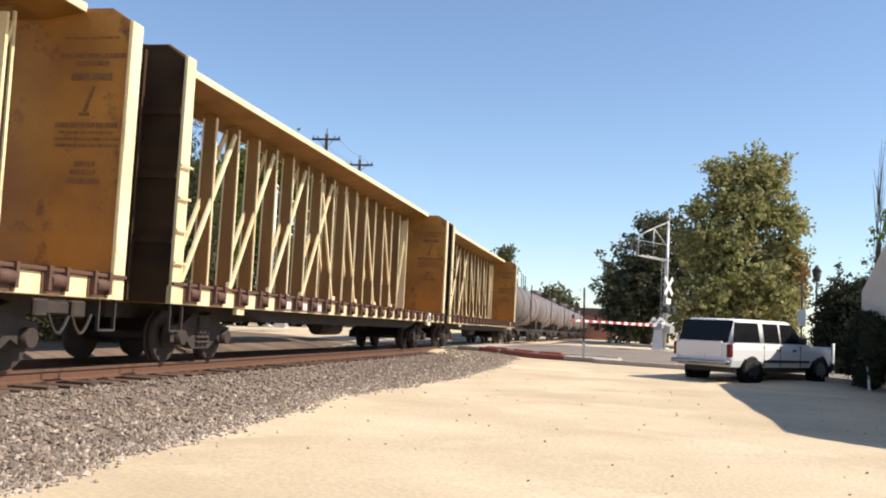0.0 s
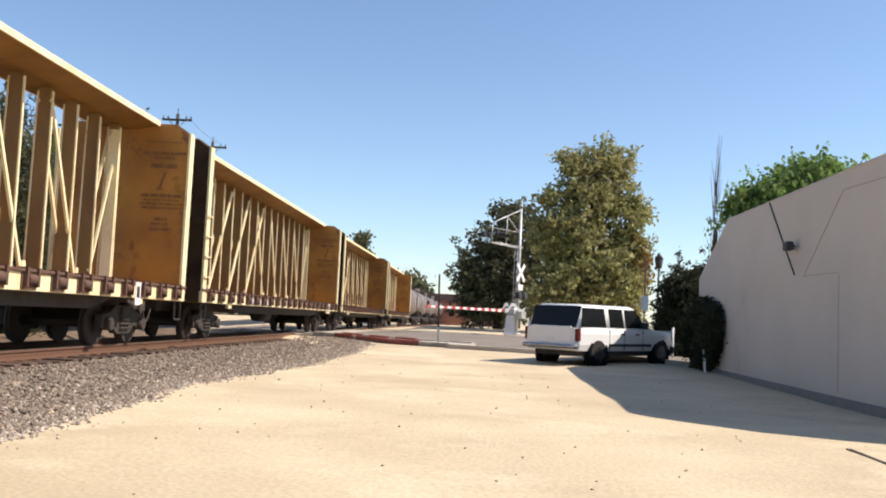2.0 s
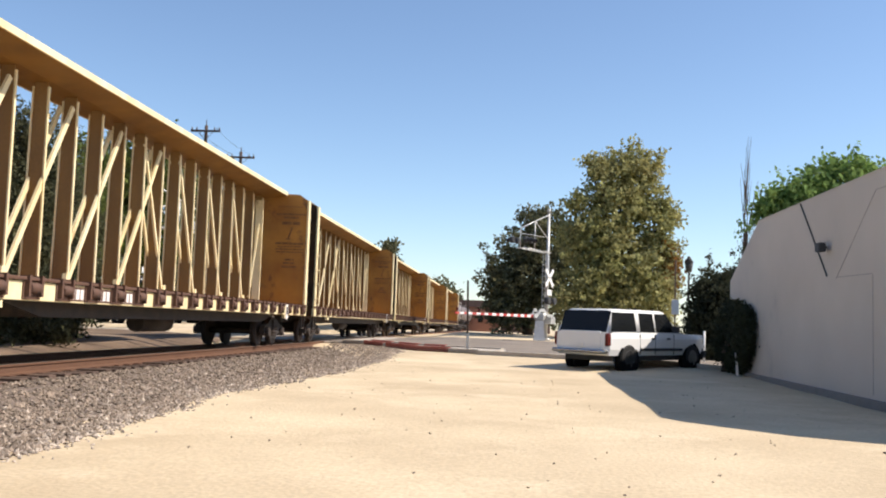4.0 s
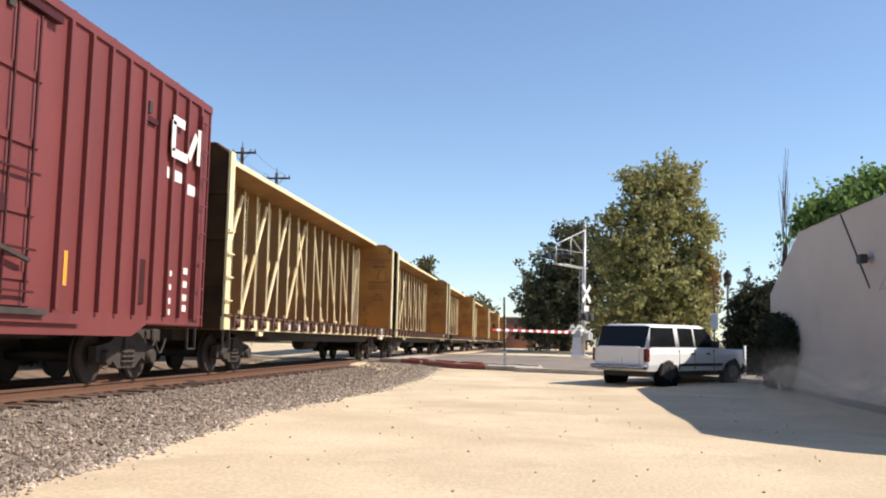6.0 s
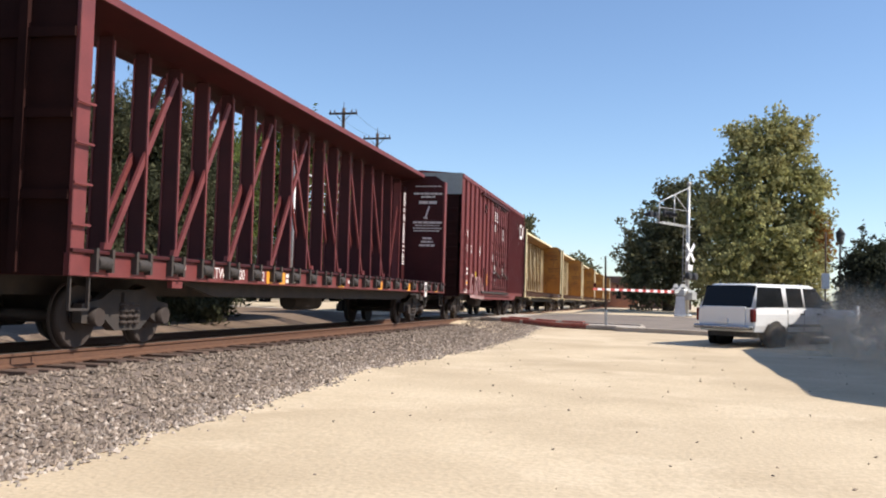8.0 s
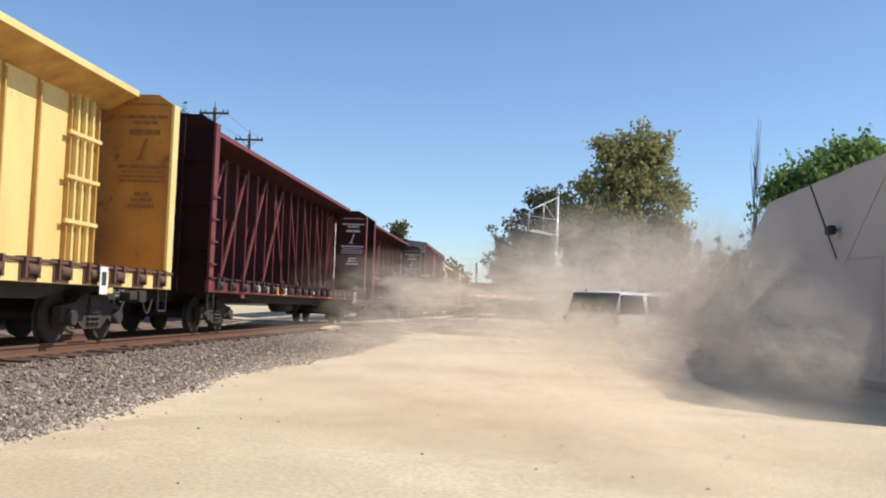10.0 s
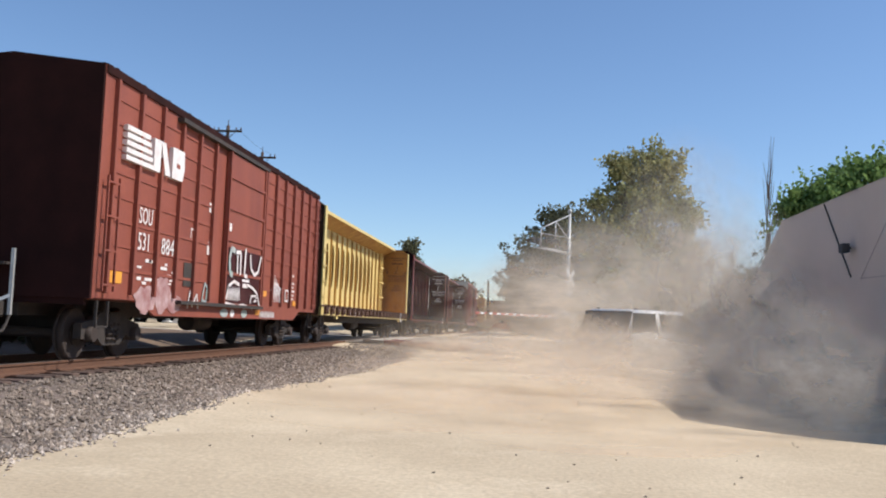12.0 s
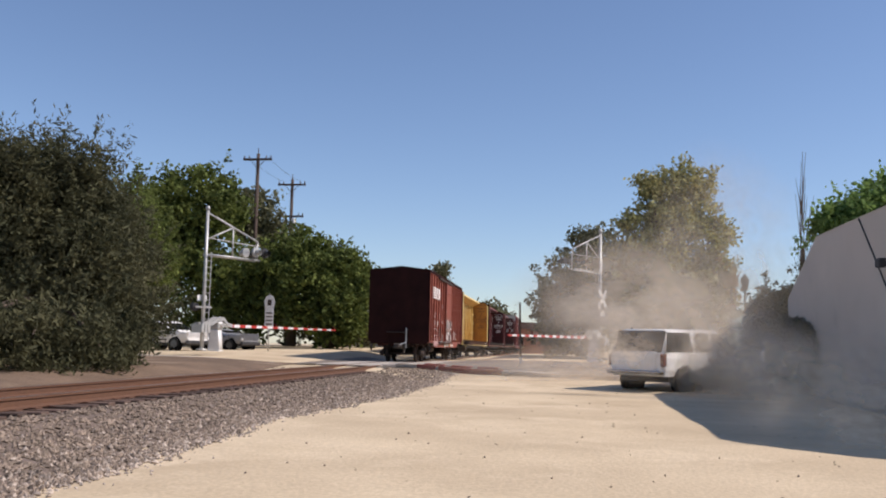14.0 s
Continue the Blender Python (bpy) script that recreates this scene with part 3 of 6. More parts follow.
        if i == 0:
            first = winch(car, hw + 0.03, y, 1.13, M_WINCH if style != "maroon" else M_DARKSTEEL)
            y_first = y
        else:
            share("tie_down_winch", first, car, pose(0, y - y_first, 0))
    # reporting marks and plates on the sill, as bars
    if style == "maroon":
        for words, y in (("ATW", 3.82), ("300", 4.78), ("22", 5.76)):
            text_part(words, 0.25, M_WHITE_MARK, car, pose(hw + 0.004, y, 1.04, 90, 0, 90), "white stencilled sill lettering", 0.95)
        for y in (6.1, 6.72):
            part("reflector", box(hw, hw + 0.005, y, y + 0.16 + 0.12 * (y > 6), 1.0, 1.22), M_REFLECT_OR, car)
        for y, z, w in ((7.05, 1.13, 0.16), (7.05, 1.03, 0.2), (7.32, 1.13, 0.42), (7.35, 1.03, 0.34), (2.7, 1.13, 0.3), (2.75, 1.03, 0.2), (10.9, 1.1, 0.4), (14.2, 1.12, 0.42), (14.25, 1.03, 0.3)):
            part("stencil_mark", box(hw, hw + 0.004, y, y + w, z, z + 0.07), M_WHITE_MARK, car)
    else:
        for y in (4.87, 5.86, 6.84):
            part("lettering_panel", box(hw, hw + 0.004, y, y + 0.54, 1.0, 1.22), M_WINCH, car, "dark brown lettering panel")
            for k in range(3):
                part("stencil_mark", box(hw + 0.004, hw + 0.008, y + 0.06 + 0.15 * k, y + 0.17 + 0.15 * k, 1.03, 1.19), M_WHITE_MARK, car)
    part("notice_plate", box(hw + 0.15, hw + 0.16, length - 3.55, length - 3.27, 0.84, 1.28), M_WHITE_MARK, car, "white placard on the sill")
    part("placard_mark", box(hw + 0.16, hw + 0.164, length - 3.49, length - 3.33, 0.98, 1.2), M_PLASTIC, car)
    for y in (2.8, length - 2.8):
        part("jacking_pad", box(hw - 0.1, hw - 0.02, y - 0.16, y + 0.16, 0.86, 0.96), pale, car)
    if style == "maroon":
        for y in (10.2, 13.4, 16.4, 18.6, 20.0):
            part("reflector", box(hw, hw + 0.005, y, y + 0.4, 1.0, 1.2), M_REFLECT_OR, car)
        part("notice_board", box(0.25, 0.28, ys[-1] - 0.05, ys[-1] + 0.30, z0, z1 - 0.3), paint, car)
        zz, wr = z1 - 0.5, random.Random(seed + 3)
        while zz > 1.95:
            part("stencil_line", box(0.28, 0.285, ys[-1] - 0.02, ys[-1] + wr.uniform(0.14, 0.27), zz - 0.05, zz), M_WHITE_MARK, car)
            zz -= wr.choice((0.075, 0.075, 0.08, 0.14))
    for y in (0.35, length - 0.35):
        for sx in (-1, 1):
            stirrup(car, sx * (hw - 0.05), y, 0.98, M_DARKSTEEL)
    for z in (1.6, 2.1, 2.6, 3.1):
        part("grab_iron", bm_bar(bmesh.new(), (hw + 0.06, -0.02, z), (hw + 0.06, 0.36, z), 0.03, side=(0, 0, 1)), pale, car)
    return car


def side_panel_ribs(car, length, zb, zt, hw, ys, material):
    first = None
    for y in ys:
        if first is None:
            bm = box(hw - 0.01, hw + 0.085, y - 0.04, y + 0.04, zb, zt, bevel=0.008)
            first = part("side_post", bm, material, car)
            y_first = y
        else:
            share("side_post", first, car, pose(0, y - y_first, 0))
        share("side_post", first, car, pose(-2 * hw - 0.075, y - y_first, 0))


def grab_ladder(car, x, y, z0, z1, n, material, across=0.42):
    bm = bmesh.new()
    for k in range(n):
        z = z0 + (z1 - z0) * k / (n - 1)
        bm_bar(bm, (x, y - across / 2, z), (x, y + across / 2, z), 0.03, side=(0, 0, 1))
    for yy in (y - across / 2, y + across / 2):
        bm_bar(bm, (x, yy, z0 - 0.1), (x, yy, z1 + 0.1), 0.035, side=(0, 1, 0))
    part("ladder", bm, material, car)


def boxcar_shell(car, length, zb, zt, roof, hw, paint, end_paint, cap_paint):
    part("body", box(-hw, hw, 0.08, length - 0.08, zb, zt, bevel=0.02), paint, car)
    bm = bmesh.new()
    bm_poly_xz(bm, [(-hw - 0.04, zt - 0.12), (hw + 0.04, zt - 0.12), (hw + 0.04, zt + 0.02), (0, roof), (-hw - 0.04, zt + 0.02)], 0.04, length - 0.04)
    part("roof", bm, cap_paint, car, "low-pitched roof")
    ridge = None
    for i in range(14):
        y = 0.5 + (length - 1) * i / 13
        if ridge is None:
            b = bmesh.new()
            bm_poly_xz(b, [(-hw, zt + 0.02), (0, roof), (hw, zt + 0.02), (hw, zt + 0.06), (0, roof + 0.04), (-hw, zt + 0.06)], y - 0.04, y + 0.04)
            ridge, y_ridge = part("roof_rib", b, cap_paint, car), y
        else:
            share("roof_rib", ridge, car, pose(0, y - y_ridge, 0))
    # corrugated ends
    for y, s in ((0.08, -1), (length - 0.08, 1)):
        bm = bmesh.new()
        for k in range(9):
            z = zb + 0.25 + (zt - zb - 0.6) * k / 8
            bm_poly(bm, [(y, z - 0.14), (y + s * 0.06, z - 0.04), (y + s * 0.06, z + 0.04), (y, z + 0.14)], -hw + 0.15, hw - 0.15)
        part("end_corrugation", bm, end_paint, car)
        for sx in (-1, 1):
            part("corner_post", box(*sorted((sx * (hw - 0.1), sx * (hw + 0.02))), *sorted((y, y + s * 0.05)), zb, zt), paint, car)
    part("underframe", box(-0.3, 0.3, 0.2, length - 0.2, 0.72, zb), M_DARKSTEEL, car)


def boxcar_plug(label, length):
    """The tall red car with double plug doors."""
    car = thing("boxcar", label, "rail car", group="cars of the freight train")
    zb, zt, hw = 1.0, 5.42, 1.56
    running_gear(car, length, 2.2)
    boxcar_shell(car, length, zb, zt, zt + 0.14, hw, M_BOXRED, M_SHADE_BROWN, M_BOXRED)
    # the shaded rear end is coloured dark below its grey cap
    part("end_sheet", box(-hw + 0.02, hw - 0.02, 0.03, 0.079, zb - 0.1, zt - 0.1), M_SHADE_BROWN, car, "end sheet with shade in its colour")
    part("end_cap", box(-hw, hw, 0.0, 0.05, zt - 0.75, zt + 0.04), M_GREYCAP, car, "grey painted top of the end")
    door0, door1 = 6.75, 11.2
    ys = [0.68, 1.62, 2.56, 3.5, 4.45, 5.4, 6.33] + [11.85 + 0.64 * i for i in range(9)]
    side_panel_ribs(car, length, zb + 0.15, zt - 0.14, hw, ys, M_BOXRED)
    part("sill_angle", box(hw, hw + 0.07, door0 - 2.8, door1 + 1.4, 0.96, 1.1), M_BOXRED, car)
    for sx in (1, -1):
        skirt = bmesh.new()
        bm_poly(skirt, [(2.6, zb + 0.02), (3.2, 0.8), (length - 3.2, 0.8), (length - 2.6, zb + 0.02)], *sorted((sx * (hw - 0.06), sx * (hw + 0.004))))
        part("side_sill", skirt, M_BOXRED, car)
    # plug doors with frames, bars and gear
    for a, b in ((door0, (door0 + door1) / 2 - 0.03), ((door0 + door1) / 2 + 0.03, door1)):
        door = part("plug_door", box(hw, hw + 0.05, a, b, 1.15, zt - 0.35, bevel=0.02), M_BOXRED, car)
        for z in (1.5, 2.35, 3.25, 4.15):
            part("door_rib", box(hw + 0.05, hw + 0.085, a + 0.06, b - 0.06, z, z + 0.1), M_BOXRED, door)
        for y in (a + 0.25, a + 0.8, b - 0.8, b - 0.25):
            rod = bm_tube(bmesh.new(), (hw + 0.11, y, 1.2), (hw + 0.11, y, zt - 0.4), 0.022, seg=6)
            part("locking_rod", rod, M_MAROON, door)
        part("door_gear", box(hw + 0.05, hw + 0.14, (a + b) / 2 - 0.25, (a + b) / 2 + 0.25, 2.3, 2.55, bevel=0.02), M_MAROON, door)
        part("door_crank", bm_bar(bmesh.new(), (hw + 0.17, a + 0.3, 2.05), (hw + 0.17, b - 0.3, 1.75), 0.05, side=(0, 0, 1)), M_DARKSTEEL, door)
        for z in (1.35, 1.9, 2.9):
            part("hand_rail", bm_bar(bmesh.new(), (hw + 0.14, a + 0.1, z), (hw + 0.14, b - 0.1, z), 0.03, side=(0, 0, 1)), M_MAROON, door)
        for k in range(3):
            part("roller", box(hw + 0.05, hw + 0.1, a + 0.2 + 0.5 * k, a + 0.34 + 0.5 * k, zt - 0.5, zt - 0.32), M_DARKSTEEL, door)
    part("door_track", box(hw, hw + 0.12, door0 - 2.8, door1 + 0.3, zt - 0.33, zt - 0.24), M_MAROON, car)
    part("lower_track", box(hw, hw + 0.14, door0 - 2.6, door1 + 0.3, 1.06, 1.14), M_DARKSTEEL, car)
    x = hw + 0.004
    side = lambda y, z: pose(x, y, z, 90, 0, 90)
    text_part("DW", 0.46, M_WHITE_MARK, car, side(0.78, 3.12), "white reporting letters", 0.82)
    text_part("C", 0.46, M_WHITE_MARK, car, side(1.70, 3.12), "", 0.82)
    text_part("793", 0.42, M_WHITE_MARK, car, side(0.82, 2.60), "white car number", 0.9)
    text_part("835", 0.42, M_WHITE_MARK, car, side(1.70, 2.60), "", 0.9)
    lettered_bars(car, x, 0.87, 2.0, [0.68, 0.66], 0.085, 0.09, M_WHITE_MARK)
    part("reflector", box(x, x + 0.004, 0.9, 1.54, 1.34, 1.50), M_WHITE_MARK, car)
    part("reflector", box(x + 0.005, x + 0.009, 0.93, 1.52, 1.37, 1.47), M_REFLECT_OR, car)
    lettered_bars(car, x, 0.93, 1.16, [0.55, 0.52], 0.04, 0.04, M_WHITE_MARK)
    part("reflector", box(x + 0.02, x + 0.03, 3.05, 3.17, 1.39, 1.9), M_REFLECT, car, "yellow vertical reflector")
    for y, z in ((5.9, 1.4), (door1 + 0.9, 1.5), (door1 + 2.6, 1.5)):
        part("reflector", box(x, x + 0.005, y, y + 0.1, z, z + 0.5), M_REFLECT_OR, car)
    # square emblem
    for a, b, c, d in ((3.85, 3.89, 2.6, 2.92), (4.14, 4.18, 2.6, 2.92), (3.85, 4.18, 2.58, 2.62), (3.85, 4.18, 2.9, 2.94), (3.96, 4.06, 2.68, 2.8)):
        part("emblem_bar", box(x, x + 0.004, a, b, c, d), M_WHITE_MARK, car)
    lettered_bars(car, x + 0.05, door0 + 0.5, 4.7, [0.9, 1.0, 0.95, 1.0, 0.8, 0.6, 0.6, 0.7], 0.07, 0.045, M_WHITE_MARK)
    lettered_bars(car, x + 0.05, door0 + 2.7, 4.05, [0.6, 0.6, 0.55, 0.6, 0.5], 0.06, 0.05, M_WHITE_MARK)
    lettered_bars(car, x + 0.05, 6.95, 2.75, [0.5, 0.5, 0.4], 0.06, 0.04, M_WHITE_MARK)
    for y in (door0 + 0.75, door0 + 3.1):
        part("stencil_block", box(x + 0.055, x + 0.06, y, y + 0.35, 1.9, 2.5), M_WHITE_MARK, car)
        lettered_bars(car, x + 0.055, y + 0.1, 1.7, [0.3, 0.4, 0.3], 0.06, 0.04, M_WHITE_MARK)
    # angular emblem near the leading end
    e = length - 2.1
    em = bmesh.new()
    x = hw + 0.082
    for a, b in (((x, e + 0.05, 4.15), (x, e + 0.05, 4.7)), ((x, e, 4.72), (x, e + 0.55, 4.72)), ((x, e, 4.12), (x, e + 0.75, 4.12)), ((x, e + 0.8, 4.15), (x, e + 1.15, 4.65)), ((x, e + 1.3, 4.1), (x, e + 1.3, 4.8))):
        bm_bar(em, a, b, 0.17, 0.012, side=(0, 1, 0) if abs(a[2] - b[2]) > 0.1 else (0, 0, 1))
    part("emblem", em, M_WHITE_MARK, car, "white ribbon-like emblem")
    x = hw + 0.004
    lettered_bars(car, x, e, 3.85, [0.7], 0.2, 0.1, M_WHITE_MARK)
    lettered_bars(car, x, e + 0.9, 3.7, [0.5], 0.2, 0.1, M_WHITE_MARK)
    for z in (2.0, 1.75, 1.5, 1.3):
        lettered_bars(car, x, length - 2.0, z, [0.35], 0.1, 0.05, M_WHITE_MARK)
        lettered_bars(car, x, length - 1.2, z + 0.1, [0.3], 0.12, 0.05, M_WHITE_MARK)
    # sprayed lettering that cannot be read
    strokes = [((1.9, 0.95), (2.15, 1.75)), ((2.15, 1.75), (2.7, 1.7)), ((2.4, 1.35), (2.3, 1.0)), ((2.9, 0.9), (3.05, 1.6)), ((3.4, 1.65), (3.3, 0.9)), ((3.6, 0.85), (3.75, 1.7)), ((4.1, 1.65), (3.95, 0.85)), ((4.3, 0.85), (4.45, 1.65)), ((4.45, 1.65), (5.0, 0.9)), ((2.0, 0.92), (5.1, 0.86)), ((2.9, 1.62), (4.0, 1.68))]
    for (a, b), (c, d) in strokes:
        part("sprayed_stroke", bm_bar(bmesh.new(), (x + 0.046, a, b), (x + 0.046, c, d), 0.12, 0.006, side=(0, 1, 0) if abs(b - d) > abs(a - c) else (0, 0, 1)), M_GRAFFITI, car)
    # small upper hatches and route boards
    for y in (5.0, length - 3.2):
        part("route_board", box(hw, hw + 0.06, y, y + 0.5, 4.45, 4.55), M_MAROON, car)
        part("defect_hook", box(hw, hw + 0.07, y + 0.1, y + 0.22, 4.6, 4.8), M_DARKSTEEL, car)
        part("placard_holder", box(hw, hw + 0.03, y + 0.05, y + 0.35, 1.35, 2.1), M_MAROON, car)
    grab_ladder(car, hw + 0.09, 0.5, 1.2, 3.2, 5, M_BOXRED)
    grab_ladder(car, hw + 0.09, length - 0.5, 1.2, 5.0, 8, M_BOXRED)
    for y in (0.5, length - 0.5):
        stirrup(car, hw - 0.02, y, 1.0, M_DARKSTEEL)
    return car


def boxcar_slide(label, length):
    """The rust-red trailing car with a sliding door."""
    car = thing("boxcar", label, "rail car", group="cars of the freight train")
    zb, zt, hw = 1.02, 4.74, 1.56
    running_gear(car, length, 2.0)
    boxcar_shell(car, length, zb, zt, zt + 0.2, hw, M_BOXRUST, M_SHADE_BROWN, M_SHADE_BROWN)
    # rear end in shade, painted in by the dark colour of both pieces
    part("end_beam", box(-hw - 0.045, hw + 0.01, -0.02, 0.035, zb, zt + 0.02), M_SHADE_BROWN, car, "end framing with shade in its colour")
    part("end_panel", box(-hw + 0.1, hw - 0.1, 0.02, 0.1, zb - 0.1, zt - 0.1), M_SHADE_BROWN, car, "corrugated end with shade in its colour")
    d0, d1 = 6.15, 9.0

    def along(y):
        return y if y < 6.2 else d0 + (y - d0) * 0.76 if y < 9.9 else y - 0.9
    ys = [0.45 + 0.98 * i for i in range(7) if 0.45 + 0.98 * i < d0 - 0.1] + [d1 + 0.3 + 0.95 * i for i in range(7) if d1 + 0.3 + 0.95 * i < length - 0.15]
    side_panel_ribs(car, length, zb + 0.1, zt - 0.14, hw, ys, M_BOXRUST)
    for sx in (1, -1):
        skirt = bmesh.new()
        bm_poly(skirt, [(1.9, zb + 0.02), (2.6, 0.78), (length - 2.6, 0.78), (length - 1.9, zb + 0.02)], *sorted((sx * (hw - 0.06), sx * (hw + 0.004))))
        part("side_sill", skirt, M_BOXRUST, car)
    door = part("sliding_door", box(hw + 0.01, hw + 0.09, d0, d1, 1.08, zt - 0.25, bevel=0.02), M_BOXRUST, car)
    for z in (1.75, 2.5, 3.2, 3.9):
        part("door_rib", box(hw + 0.09, hw + 0.12, d0 + 0.08, d1 - 0.08, z, z + 0.07), M_BOXRUST, door)
    part("door_edge", box(hw + 0.09, hw + 0.13, d0, d0 + 0.08, 1.08, zt - 0.25), M_BOXRUST, door)
    part("door_edge", box(hw + 0.09, hw + 0.13, d1 - 0.08, d1, 1.08, zt - 0.25), M_BOXRUST, door)
    part("door_track", box(hw, hw + 0.14, d0 - 3.0, d1 + 0.2, zt - 0.24, zt - 0.16), M_DARKSTEEL, car)
    part("lower_track", box(hw, hw + 0.14, d0 - 2.6, d1 + 0.2, 1.02, 1.09), M_DARKSTEEL, car)
    x = hw + 0.004
    for k in range(5):
        part("emblem_bar", box(x, x + 0.086, 0.8, 1.75 + 0.05 * k, 3.86 - 0.125 * k, 3.94 - 0.125 * k), M_WHITE_MARK, car)
    for k, pts in enumerate(([(1.95, 3.36), (2.25, 3.36), (2.25, 3.94), (1.95, 3.94)], [(2.25, 3.94), (2.45, 3.94), (2.75, 3.36), (2.5, 3.36)], [(2.82, 3.36), (3.36, 3.36), (3.44, 3.6), (3.4, 3.94), (2.82, 3.94)])):
        part("emblem_block", bm_poly(bmesh.new(), pts, x, x + 0.086), M_WHITE_MARK, car)
    part("emblem_gap", box(x + 0.086, x + 0.09, 3.02, 3.2, 3.58, 3.66), M_BOXRUST, car)
    side = lambda y, z: pose(x + 0.02, y, z, 90, 0, 90)
    text_part("SOU", 0.42, M_WHITE_MARK, car, side(1.62, 2.38), "white reporting letters", 0.72)
    text_part("531", 0.44, M_WHITE_MARK, car, side(1.62, 1.92), "white car number", 0.84)
    text_part("884", 0.44, M_WHITE_MARK, car, side(2.68, 1.92), "", 0.96)
    rng = random.Random(5)
    for i in range(14):
        y, z = rng.uniform(1.7, 3.4), rng.uniform(1.3, 1.75)
        part("stencil_block", box(x, x + 0.004, y, y + rng.uniform(0.1, 0.35), z, z + rng.uniform(0.03, 0.06)), M_WHITE_MARK, car)
    for a, b, c, d in ((4.2, 4.5, 2.3, 2.33), (4.2, 4.5, 2.53, 2.56), (4.2, 4.23, 2.33, 2.53), (4.47, 4.5, 2.33, 2.53), (5.2, 5.55, 3.0, 3.2), (5.2, 5.5, 2.1, 2.36), (6.4, 6.6, 2.72, 2.9), (7.9, 8.6, 1.64, 1.70), (7.95, 8.5, 1.5, 1.6)):
        part("stencil_block", box(hw + 0.095, hw + 0.1, along(a), along(b), c, d) if a > 6.2 else box(x, x + 0.006, a, b, c, d), M_WHITE_MARK, car)
    part("repainted_panel", box(hw + 0.0905, hw + 0.0925, d0 + 0.1, d1 - 0.1, 1.12, 2.36), M_MAROON, door, "darker repainted foot of the door")

    def spray(pts, w, m, xs):
        pts = [(along(y), z) for y, z in pts]
        for (a, b), (c, d) in zip(pts, pts[1:]):
            n = Vector((0, d - b, a - c)).normalized()
            part("sprayed_stroke", bm_bar(bmesh.new(), (xs, a, b), (xs, c, d), w, 0.006, side=n), m, car)
    xd = hw + 0.125
    spray([(6.95, 2.3), (6.6, 2.34), (6.45, 2.1), (6.55, 1.8), (6.8, 1.75)], 0.13, M_TEAL, xd)
    spray([(7.05, 2.28), (7.5, 2.3), (7.55, 1.78)], 0.09, M_WHITE_MARK, xd)
    spray([(7.2, 2.22), (7.25, 1.8)], 0.08, M_WHITE_MARK, xd)
    spray([(8.0, 2.42), (7.95, 1.8), (8.25, 1.76)], 0.1, M_WHITE_MARK, xd)
    spray([(8.5, 2.3), (8.62, 1.98), (9.0, 1.84), (9.4, 1.92), (9.7, 2.32)], 0.08, M_WHITE_MARK, xd)
    spray([(6.3, 1.2), (6.5, 1.5), (7.0, 1.62), (7.5, 1.55)], 0.07, M_WHITE_MARK, xd)
    for k in range(7):
        a = 6.4 + 0.17 * k
        spray([(a, 1.18), (a + 0.08, 1.5), (a + 0.16, 1.2)], 0.035, M_WHITE_MARK, xd)
    spray([(8.3, 1.58), (8.9, 1.52), (9.4, 1.4), (9.75, 1.1)], 0.06, M_WHITE_MARK, xd)
    spray([(8.7, 1.15), (8.8, 1.32), (9.3, 1.34), (9.35, 1.22), (9.1, 1.2)], 0.05, M_WHITE_MARK, xd)
    spray([(6.25, 1.12), (7.4, 1.06), (7.9, 1.1), (9.0, 1.03)], 0.05, M_WHITE_MARK, xd)
    for k in range(6):
        a = 11.2 + 0.17 * k
        spray([(a, 1.3 + 0.04 * k), (a + 0.07, 2.05 - 0.1 * k), (a + 0.15, 1.25)], 0.045, M_WHITE_MARK, x + 0.03)
    spray([(11.1, 1.55), (11.6, 1.75), (12.3, 1.5)], 0.05, M_WHITE_MARK, x + 0.032)
    for k in range(9):
        a = 10.25 + 0.15 * k
        spray([(a, 0.82), (a + 0.06, 0.98), (a + 0.12, 0.83)], 0.035, M_WHITE_MARK, x + 0.012)
    for k in range(7):
        part("stencil_block", box(x, x + 0.005, 12.45, 12.65 + 0.05 * (k % 3), 1.35 + 0.11 * k, 1.40 + 0.11 * k), M_WHITE_MARK, car)
    part("placard", box(x + 0.02, x + 0.03, 11.65, 12.0, 1.28, 1.62), M_WHITE_MARK, car)
    part("placard_face", box(x + 0.03, x + 0.034, 11.7, 11.95, 1.33, 1.57), M_BOXRUST, car)
    spray([(4.2, 0.95), (4.3, 1.3), (4.45, 0.98), (4.7, 1.25), (4.8, 0.95)], 0.04, M_WHITE_MARK, x + 0.02)
    spray([(5.0, 1.1), (5.15, 1.5), (5.3, 1.4), (5.25, 1.1), (5.0, 1.15)], 0.05, M_TEAL, x + 0.02)
    for a, b, z0, z1, m in ((1.6, 2.7, 0.8, 1.35, M_GRAFFITI), (2.4, 3.4, 0.8, 1.6, M_GRAFFITI), (3.1, 3.9, 0.82, 1.25, M_GRAFFITI), (6.3, 7.0, 0.8, 0.99, M_TEAL), (7.2, 7.6, 0.8, 0.98, M_WHITE_MARK), (8.3, 8.9, 0.8, 1.0, M_TEAL), (9.8, 10.2, 0.88, 1.0, M_REFLECT_OR), (10.35, 10.75, 1.36, 1.5, M_REFLECT_OR), (0.6, 1.1, 1.3, 1.5, M_REFLECT_OR), (13.5, 13.8, 1.18, 1.32, M_REFLECT_OR)):
        a, b = along(a), along(b)
        patch = bmesh.new()
        n = 17
        jag = 0.35 if m == M_GRAFFITI else 0.05
